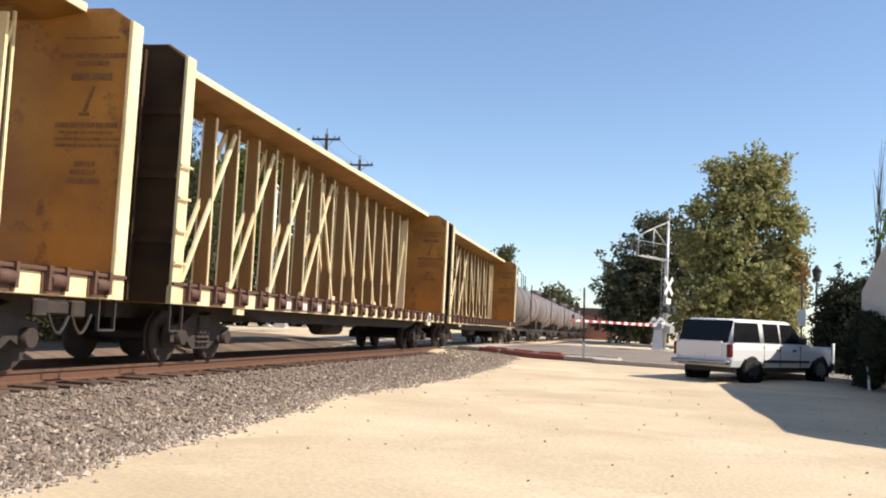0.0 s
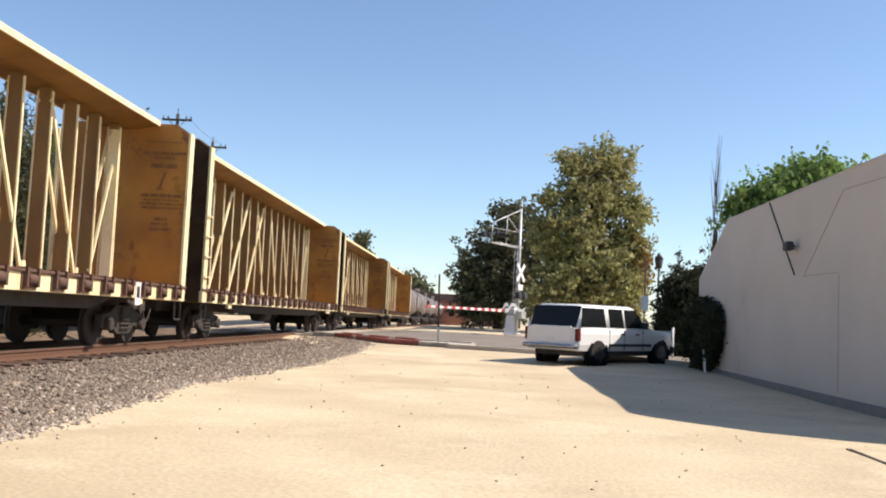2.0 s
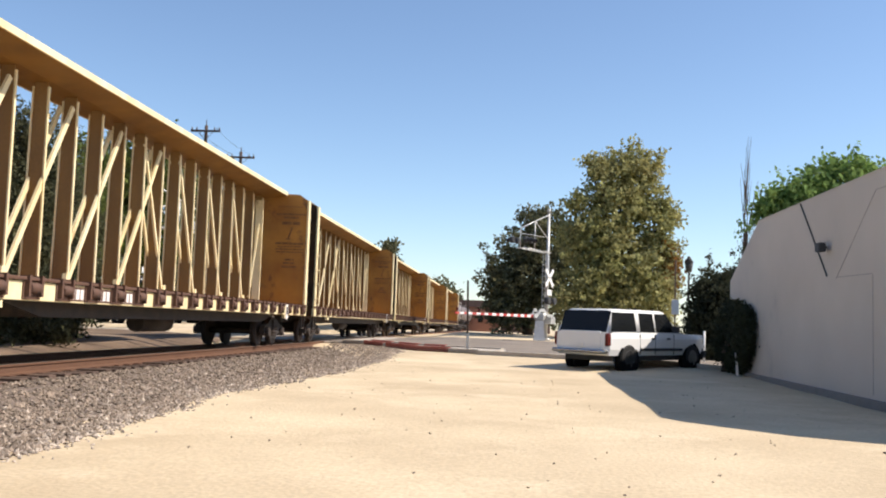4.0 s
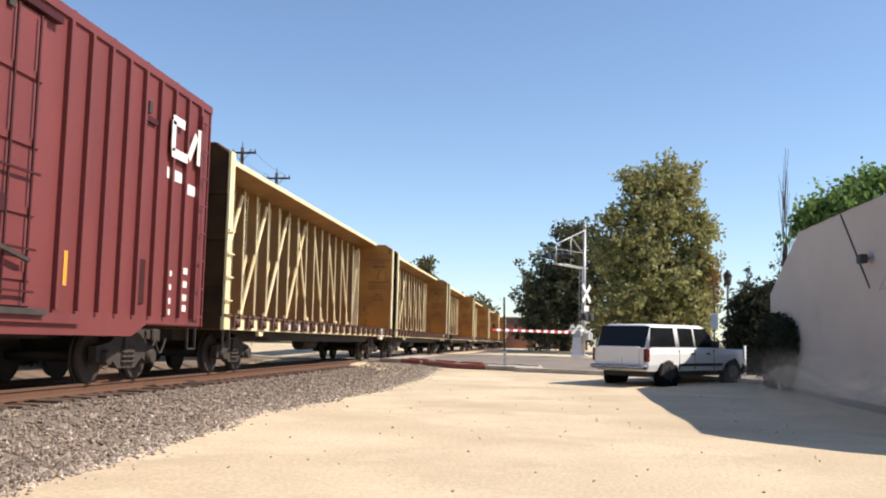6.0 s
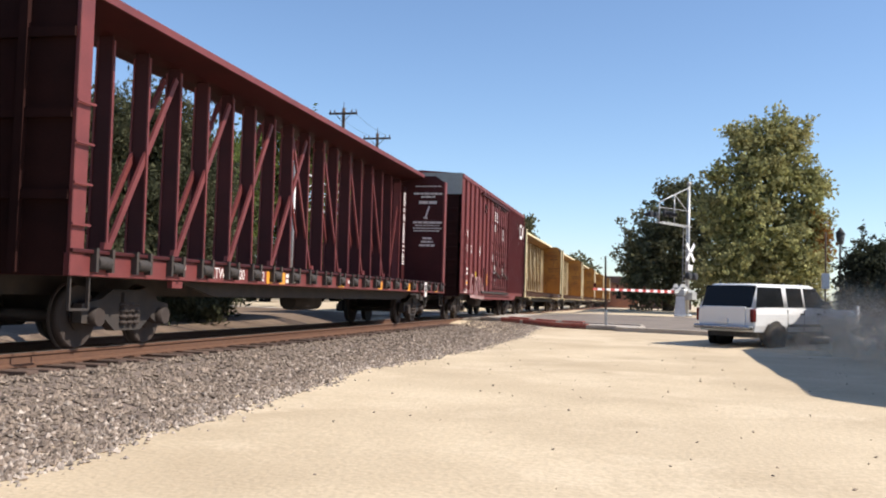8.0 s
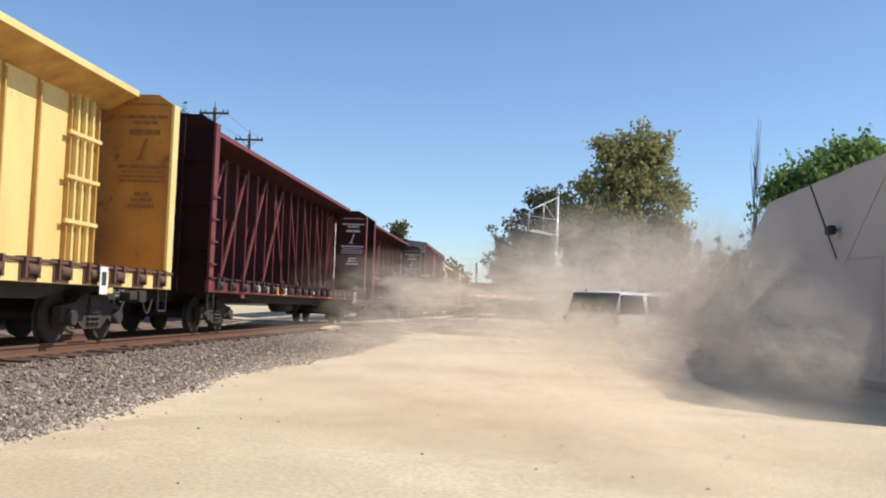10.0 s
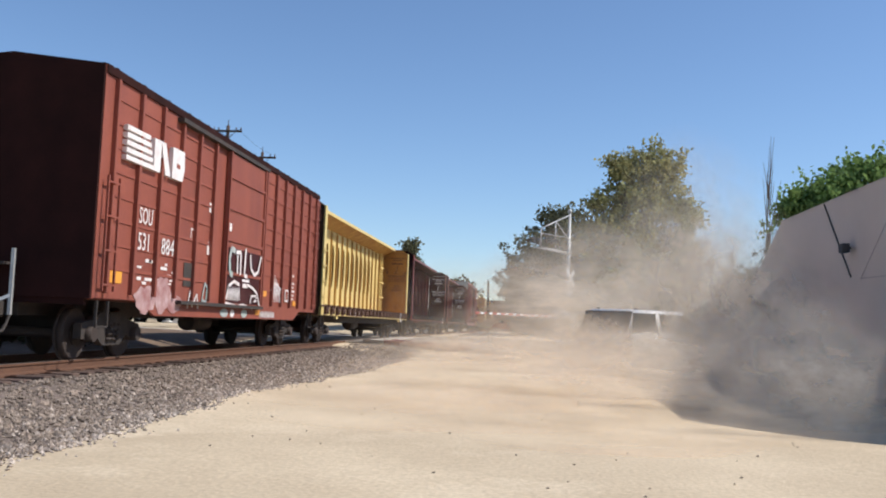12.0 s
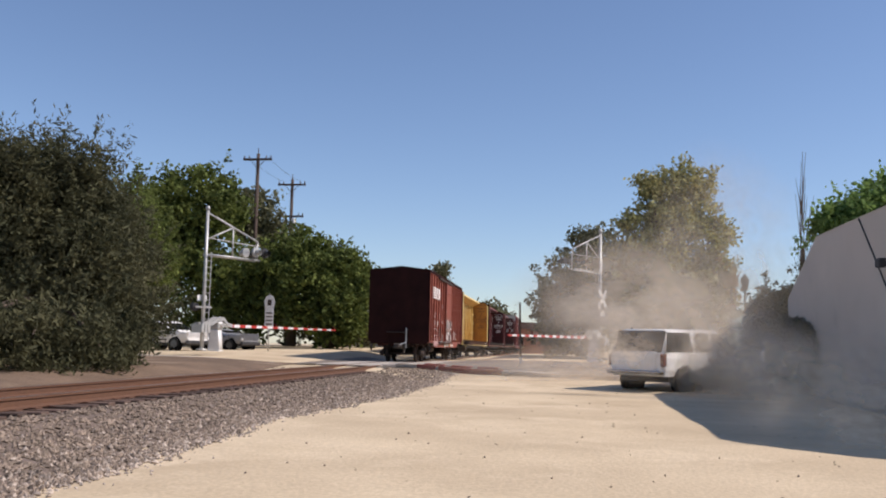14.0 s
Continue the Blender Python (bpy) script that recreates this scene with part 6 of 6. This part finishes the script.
def suv(name, label, m, paint, length=5.35, hw=0.98, height=1.86, pickup=False):
    """A full-size vehicle, rear at y 0 and nose at its length; wheel wells dark, glass in the greenhouse."""
    v = thing(name, label, "car", m)
    zl, belt = 0.52, 1.14 if pickup or height < 1.6 else 1.21
    L = length
    part("body", loft([(0.06, body_section(hw - 0.1, zl + 0.1, belt - 0.02)), (0.2, body_section(hw - 0.02, zl, belt)), (1.2, body_section(hw, zl, belt)), (L - 1.5, body_section(hw, zl, belt - 0.01)), (L - 0.6, body_section(hw - 0.03, zl, belt - 0.06)), (L - 0.15, body_section(hw - 0.1, zl + 0.05, belt - 0.12)), (L, body_section(hw - 0.2, zl + 0.15, belt - 0.24))]), paint, v).data.shade_flat()
    r0 = 1.9 if pickup else 0.16
    r1 = L - 1.55

    def cab(y, top, half):
        return (y, [(-hw + 0.06, belt - 0.03), (hw - 0.06, belt - 0.03), (half, top - 0.12), (half - 0.1, top), (-half + 0.1, top), (-half, top - 0.12)])
    lean = 0.0 if pickup else 0.26
    shell = loft([cab(r0, height - 0.04, hw - 0.2), cab(r0 + 0.42, height, hw - 0.18), cab(r1 - 1.0, height, hw - 0.18), cab(r1 - 0.72, height - 0.05, hw - 0.19)] + [cab(r1, belt + 0.06, hw - 0.12)])
    for q in shell.verts:
        if q.co.y < r0 + 0.1:
            q.co.y += lean * (q.co.z - belt) / (height - belt)
    part("cabin", shell, paint, v)
    # side glass: panes set into the cabin sides, slanting with them
    z0, z1 = belt + 0.02, height - 0.10
    spans = [(r0 + 0.12, r0 + 1.46), (r0 + 1.66, r0 + 2.46), (r0 + 2.54, r1 - 0.76)] if not pickup else [(r0 + 0.15, r1 - 0.75)]
    for sx in (-1, 1):
        for k, (a, b) in enumerate(spans):
            last = k == len(spans) - 1
            bm = bmesh.new()
            def at(y, z):
                f = (z - (belt - 0.03)) / (height - 0.12 - (belt - 0.03))
                return (sx * ((hw - 0.06) + (0.18 - 0.30 - 0.0) * 0 + ((hw - 0.18) - (hw - 0.06)) * f + 0.008), y, z)
            quad = [at(a, z0), at(b + (0.5 if last else 0), z0), at(b, z1), at(a + (0.03 if k else 0.03 + lean * 0.7), z1)]
            inner = [(q[0] - sx * 0.02, q[1], q[2]) for q in quad]
            va, vb = [bm.verts.new(q) for q in quad], [bm.verts.new(q) for q in inner]
            bm.faces.new(va)
            bm.faces.new(vb[::-1])
            for i in range(4):
                bm.faces.new((va[i], va[(i + 1) % 4], vb[(i + 1) % 4], vb[i]))
            part("side_window", bm, M_GLASS, v)
    bm = bmesh.new()
    bm_bar(bm, (0, r0 - 0.014, belt + 0.0), (0, r0 + 0.006 + lean * 0.9, height - 0.06), 2 * hw - 0.3, 0.03, side=(1, 0, 0))
    part("rear_window", bm, M_GLASS, v)
    bm = bmesh.new()
    bm_bar(bm, (0, r1 + 0.02, belt + 0.1), (0, r1 - 0.70, height - 0.09), 2 * hw - 0.5, 0.03, side=(1, 0, 0))
    part("windscreen", bm, M_GLASS, v)
    # tailgate, bumper, lamps, plate
    if not pickup:
        part("tailgate", box(-hw + 0.26, hw - 0.26, 0.03, 0.1, 0.62, belt + 0.03, bevel=0.02), paint, v)
        rack = bmesh.new()
        for sx in (-1, 1):
            bm_bar(rack, (sx * (hw - 0.32), 0.7, height + 0.05), (sx * (hw - 0.32), r1 - 1.2, height + 0.05), 0.04)
            for yy in (0.8, 1.9, r1 - 1.3):
                bm_bar(rack, (sx * (hw - 0.32), yy, height - 0.02), (sx * (hw - 0.32), yy, height + 0.05), 0.05)
        part("roof_rack", rack, M_PLASTIC, v)
    part("bumper", box(-hw + 0.04, hw - 0.04, -0.12, 0.16, 0.58, 0.70, bevel=0.04), M_CHROME if not pickup else paint, v, "dull chrome rear bumper")
    part("bumper", box(-hw + 0.06, hw - 0.06, L - 0.14, L + 0.06, 0.42, 0.66, bevel=0.05), M_PLASTIC, v)
    part("number_plate", box(-0.16, 0.16, -0.01, 0.03, 0.76, 0.9), M_SIGN, v)
    for sx in (-1, 1):
        part("tail_lamp", box(*sorted((sx * (hw - 0.14), sx * (hw - 0.012))), 0.05, 0.24, 0.80, belt - 0.03, bevel=0.03), M_RED_LENS, v)
        part("headlamp", box(*sorted((sx * (hw - 0.5), sx * (hw - 0.12))), L - 0.16, L - 0.01, 0.72, 0.88, bevel=0.03), M_SIGN, v)
        mir = box(*sorted((sx * (hw - 0.04), sx * (hw + 0.2))), r1 - 0.62, r1 - 0.48, belt + 0.02, belt + 0.22, bevel=0.03)
        part("mirror", mir, M_PLASTIC, v)
        for y in (1.15, L - 0.98):
            # black disc on the uncut body, standing for the shade inside the arch
            arch = bmesh.new()
            bm_tube(arch, (sx * (hw - 0.22), y, 0.42), (sx * (hw + 0.012), y, 0.44), 0.50, seg=22)
            part("wheel_well", arch, M_WELL_SHADE, v)
            wheel_part(v, sx * (hw + 0.02), y, 0.40 if height < 1.6 else 0.43)
        for y in (2.35, 3.2):
            part("door_handle", box(*sorted((sx * hw, sx * (hw + 0.035))), y, y + 0.16, belt - 0.2, belt - 0.15), M_PLASTIC, v)
        part("side_moulding", box(*sorted((sx * (hw - 0.01), sx * (hw + 0.02))), 1.75, L - 1.6, 0.66, 0.74), M_PLASTIC, v)
        for y in (1.72, 2.55, 3.62):
            part("door_gap", box(*sorted((sx * (hw - 0.02), sx * (hw + 0.003))), y, y + 0.012, 0.55, belt - 0.05), M_PLASTIC, v)
    part("underbody", box(-hw + 0.15, hw - 0.15, 0.5, L - 0.5, 0.36, 0.54), M_PLASTIC, v)
    return v


# the parked vehicle: rear right wheel at about (3.45, 28.8), nose towards the wall
SUV_YAW = -41.0
suv("suv", "white full-size sport utility vehicle parked on the dirt lot", pose(2.07, 28.6, 0.24, 0.5, 0, SUV_YAW), M_WHITE, length=5.7, hw=1.0, height=1.9)
suv("pickup_truck", "white vehicle waiting at the lowered gate", pose(-26.2, 56.3, 0.86, 0, 0, -115), M_WHITE, height=1.8)
suv("sedan", "silver-grey car waiting behind the gate", pose(-23.8, 60.2, 0.86, 0, 0, -115), M_SEDAN, length=4.7, hw=0.9, height=1.45)


# ---- dust ----
def dust_mat(density):
    """Fine airborne dust: thin towards the rim and broken by noise."""
    m = bpy.data.materials.new("airborne dust")
    m.use_nodes = True
    nt = m.node_tree
    nt.nodes.remove(nt.nodes["Principled BSDF"])
    co = nt.nodes.new("ShaderNodeTexCoord")
    info = nt.nodes.new("ShaderNodeObjectInfo")
    length = nt.nodes.new("ShaderNodeVectorMath")
    length.operation = "LENGTH"
    nt.links.new(co.outputs["Object"], length.inputs[0])
    fall = nt.nodes.new("ShaderNodeMapRange")
    fall.interpolation_type = "SMOOTHSTEP"
    fall.inputs["From Min"].default_value, fall.inputs["From Max"].default_value = 1.0, 0.05
    nt.links.new(length.outputs["Value"], fall.inputs["Value"])
    shift = nt.nodes.new("ShaderNodeVectorMath")
    shift.operation = "SCALE"
    shift.inputs[0].default_value = (37.0, 11.0, 53.0)
    nt.links.new(info.outputs["Random"], shift.inputs["Scale"])
    add = nt.nodes.new("ShaderNodeVectorMath")
    nt.links.new(co.outputs["Object"], add.inputs[0])
    nt.links.new(shift.outputs[0], add.inputs[1])
    n = nt.nodes.new("ShaderNodeTexNoise")
    n.inputs["Scale"].default_value, n.inputs["Detail"].default_value, n.inputs["Roughness"].default_value = 2.3, 6, 0.58
    nt.links.new(add.outputs[0], n.inputs["Vector"])
    lumps = nt.nodes.new("ShaderNodeMapRange")
    lumps.inputs["From Min"].default_value, lumps.inputs["From Max"].default_value = 0.30, 0.68
    lumps.inputs["To Min"].default_value, lumps.inputs["To Max"].default_value = 0.08, 1.0
    nt.links.new(n.outputs["Fac"], lumps.inputs["Value"])
    mul = nt.nodes.new("ShaderNodeMath")
    mul.operation = "MULTIPLY"
    nt.links.new(fall.outputs[0], mul.inputs[0])
    nt.links.new(lumps.outputs[0], mul.inputs[1])
    dens = nt.nodes.new("ShaderNodeMath")
    dens.operation = "MULTIPLY"
    dens.inputs[1].default_value = density
    nt.links.new(mul.outputs[0], dens.inputs[0])
    clear = nt.nodes.new("ShaderNodeBsdfTransparent")
    front, back = nt.nodes.new("ShaderNodeBsdfDiffuse"), nt.nodes.new("ShaderNodeBsdfTranslucent")
    for s in (front, back):
        s.inputs["Color"].default_value = (0.93, 0.80, 0.635, 1)
    both = nt.nodes.new("ShaderNodeMixShader")
    nt.links.new(front.outputs[0], both.inputs[1])
    nt.links.new(back.outputs[0], both.inputs[2])
    mix = nt.nodes.new("ShaderNodeMixShader")
    nt.links.new(dens.outputs[0], mix.inputs[0])
    nt.links.new(clear.outputs[0], mix.inputs[1])
    nt.links.new(both.outputs[0], mix.inputs[2])
    nt.links.new(mix.outputs[0], nt.nodes["Material Output"].inputs["Surface"])
    return m


M_DUST, M_DUST_THIN = dust_mat(0.88), dust_mat(0.56)


def puff_mesh(material):
    """A shallow bowl of unit radius, opening towards +y."""
    bm = bmesh.new()
    rings, seg = 8, 28
    centre = bm.verts.new((0, -0.05, 0))
    last = None
    for r in range(1, rings + 1):
        f = r / rings
        ring = [bm.verts.new((f * math.cos(i * math.tau / seg), -0.05 * (1 - f * f), f * math.sin(i * math.tau / seg))) for i in range(seg)]
        for i in range(seg):
            j = (i + 1) % seg
            bm.faces.new((centre, ring[i], ring[j]) if last is None else (last[i], ring[i], ring[j], last[j])).smooth = True
        last = ring
    me = bpy.data.meshes.new("dust_puff")
    bm.to_mesh(me)
    bm.free()
    me.materials.append(material)
    return me


PUFF, PUFF_THIN = puff_mesh(M_DUST), puff_mesh(M_DUST_THIN)
# x, y, z, width, height, when it has risen, when it settles (99: never), drift in x, tilt (-22 upright, -80 a low sheet)
PUFFS = [
    (5.2, 16.0, 0.8, 1.6, 0.8, 5.6, 12.6, -0.3, -25), (5.0, 20.0, 0.9, 1.8, 0.9, 6.2, 13.0, -0.3, -25), (5.2, 23.5, 1.0, 1.8, 1.2, 7.0, 99, -0.3, -25),
    (5.0, 26.0, 1.1, 1.9, 1.5, 7.6, 99, -0.4, -25), (4.8, 18.0, 1.0, 2.0, 1.2, 8.6, 12.8, -0.3, -25), (4.2, 27.0, 1.8, 2.2, 1.9, 8.8, 99, -0.4, -25),
    (3.2, 25.4, 0.6, 3.0, 1.2, 9.4, 12.5, -0.5, -25), (4.0, 21.0, 1.9, 2.4, 2.0, 9.6, 11.6, -0.3, -25), (1.0, 26.4, 0.9, 3.6, 1.4, 9.6, 12.2, -0.8, -25),
    (-2.0, 31.0, 1.5, 4.8, 1.8, 9.8, 11.6, -0.8, -25), (-4.6, 35.0, 1.8, 5.0, 2.2, 9.6, 11.2, -0.8, -25), (2.6, 36.0, 2.8, 4.8, 3.6, 9.8, 99, -0.6, -25),
    (3.4, 43.0, 3.0, 6.6, 4.0, 10.0, 99, -0.5, -25), (1.0, 20.0, 0.45, 4.6, 5.0, 9.6, 12.6, -0.6, -84), (-1.0, 14.0, 0.30, 4.0, 4.6, 9.8, 11.6, -0.5, -84),
    (1.6, 10.0, 0.22, 3.2, 3.8, 10.0, 11.6, -0.4, -84), (3.9, 13.5, 1.1, 1.9, 1.4, 9.4, 12.2, -0.2, -25), (4.4, 16.5, 1.6, 2.1, 1.9, 9.6, 11.8, -0.2, -25),
    (6.4, 37.5, 5.6, 3.8, 5.4, 10.6, 99, -0.2, -25), (2.9, 21.5, 0.5, 2.6, 1.2, 10.0, 12.6, -0.5, -25), (2.2, 17.0, 0.9, 2.4, 1.2, 10.2, 12.8, -0.5, -25),
    (-3.5, 25.0, 0.55, 4.4, 5.6, 10.0, 11.4, -0.6, -84), (1.8, 15.0, 0.42, 3.2, 4.6, 10.2, 12.6, -0.5, -82), (0.0, 30.0, 0.7, 5.0, 4.6, 9.9, 12.8, -0.5, -84),
    (-0.5, 17.5, 0.5, 4.4, 5.4, 9.9, 11.8, -0.5, -84), (2.2, 27.6, 0.8, 2.8, 1.1, 10.2, 12.3, -0.6, -25), (-0.5, 12.0, 0.3, 3.6, 4.6, 10.0, 11.6, -0.4, -83),
    (4.9, 24.5, 2.6, 2.2, 3.0, 10.3, 12.9, -0.3, -25), (4.8, 20.5, 1.9, 2.1, 2.5, 9.9, 12.3, -0.3, -25), (4.9, 27.6, 3.4, 2.3, 3.2, 10.5, 13.6, -0.3, -25),
    (3.6, 23.0, 0.7, 3.4, 1.4, 10.2, 12.6, -0.5, -25), (1.6, 24.0, 0.5, 5.0, 1.2, 10.0, 12.4, -0.5, -25), (0.5, 33.0, 2.0, 6.5, 2.6, 9.8, 13.4, -0.6, -25), (2.6, 19.0, 0.9, 3.2, 1.4, 10.2, 12.0, -0.5, -25),
    (5.0, 17.5, 0.7, 2.2, 1.4, 11.6, 99, -0.3, -25), (5.4, 21.6, 0.9, 2.2, 1.7, 11.8, 99, -0.3, -25), (4.4, 14.5, 0.4, 2.2, 0.8, 11.6, 99, -0.3, -25), (4.2, 38.0, 3.6, 4.4, 4.4, 10.4, 99, -0.3, -25), (1.7, 26.6, 1.3, 1.7, 1.1, 10.2, 99, -0.2, -25), (1.9, 27.2, 1.2, 1.4, 0.9, 10.4, 13.0, -0.2, -25)]


def layered(puffs):
    """The clouds beside the wall are two thin layers each."""
    for p in puffs:
        x, y = p[:2]
        if x >= 2 and 19 <= y < 30 and p[6] >= 12.2:
            yield (x + 0.15, y - 1.1, *p[2:])
            yield (x - 0.15, y + 1.1, *p[2:])
        else:
            yield p


def dust_puffs():
    out = []
    for x, y, z, w, h, rise, settle, drift, tilt in layered(PUFFS):
        ob = new("dust_puff", PUFF if tilt > -60 and z < 3.5 and not (x >= 1.8 and y < 31.5) else PUFF_THIN)
        ob.scale = (w, w, h)
        tagged(ob, "thin pale brown cloud of drifting dust", "dust cloud", group="dust blown up from the lot")
        out.append((ob, x, y, z, h, rise, settle, drift, tilt))
    return out


PUFF_THINGS = dust_puffs()


# ---- what moves ----
def motions():
    times = [0.5 * i for i in range(29)]
    for car, u in TRAIN:
        walk(car, [(t, pose(TRACK_X, u + train_shift(t), RAIL_Z)) for t in times])
    # wheels roll with the train
    for car, u in TRAIN[:8]:
        for truck in car.children:
            if not truck.name.startswith("bogie"):
                continue
            for axle in truck.children:
                if axle.name.startswith("wheelset"):
                    j = axle.location.y
                    walk(axle, [(k / 30, pose(0, j, 0.44, -math.degrees(train_shift(k / 30) / 0.45))) for k in range(421)])
    # dust rises from the ground, drifts and settles
    for ob, x, y, z, h, rise, settle, drift, tilt in PUFF_THINGS:
        rows = []
        for t in times:
            up = smooth(rise - 1.9, rise, t) * (1 - smooth(settle - 0.4, settle + 1.8, t))
            low = -h * 1.1 - 0.8 if tilt > -60 else -1.2
            rows.append((t, pose(x + drift * (t - 11) / 5, y, low + (z - low) * up + 0.04 * max(0, t - rise), tilt, 0, math.degrees(math.atan2(-x, y)) * 0.7 + 12)))
        walk(ob, rows)


motions()
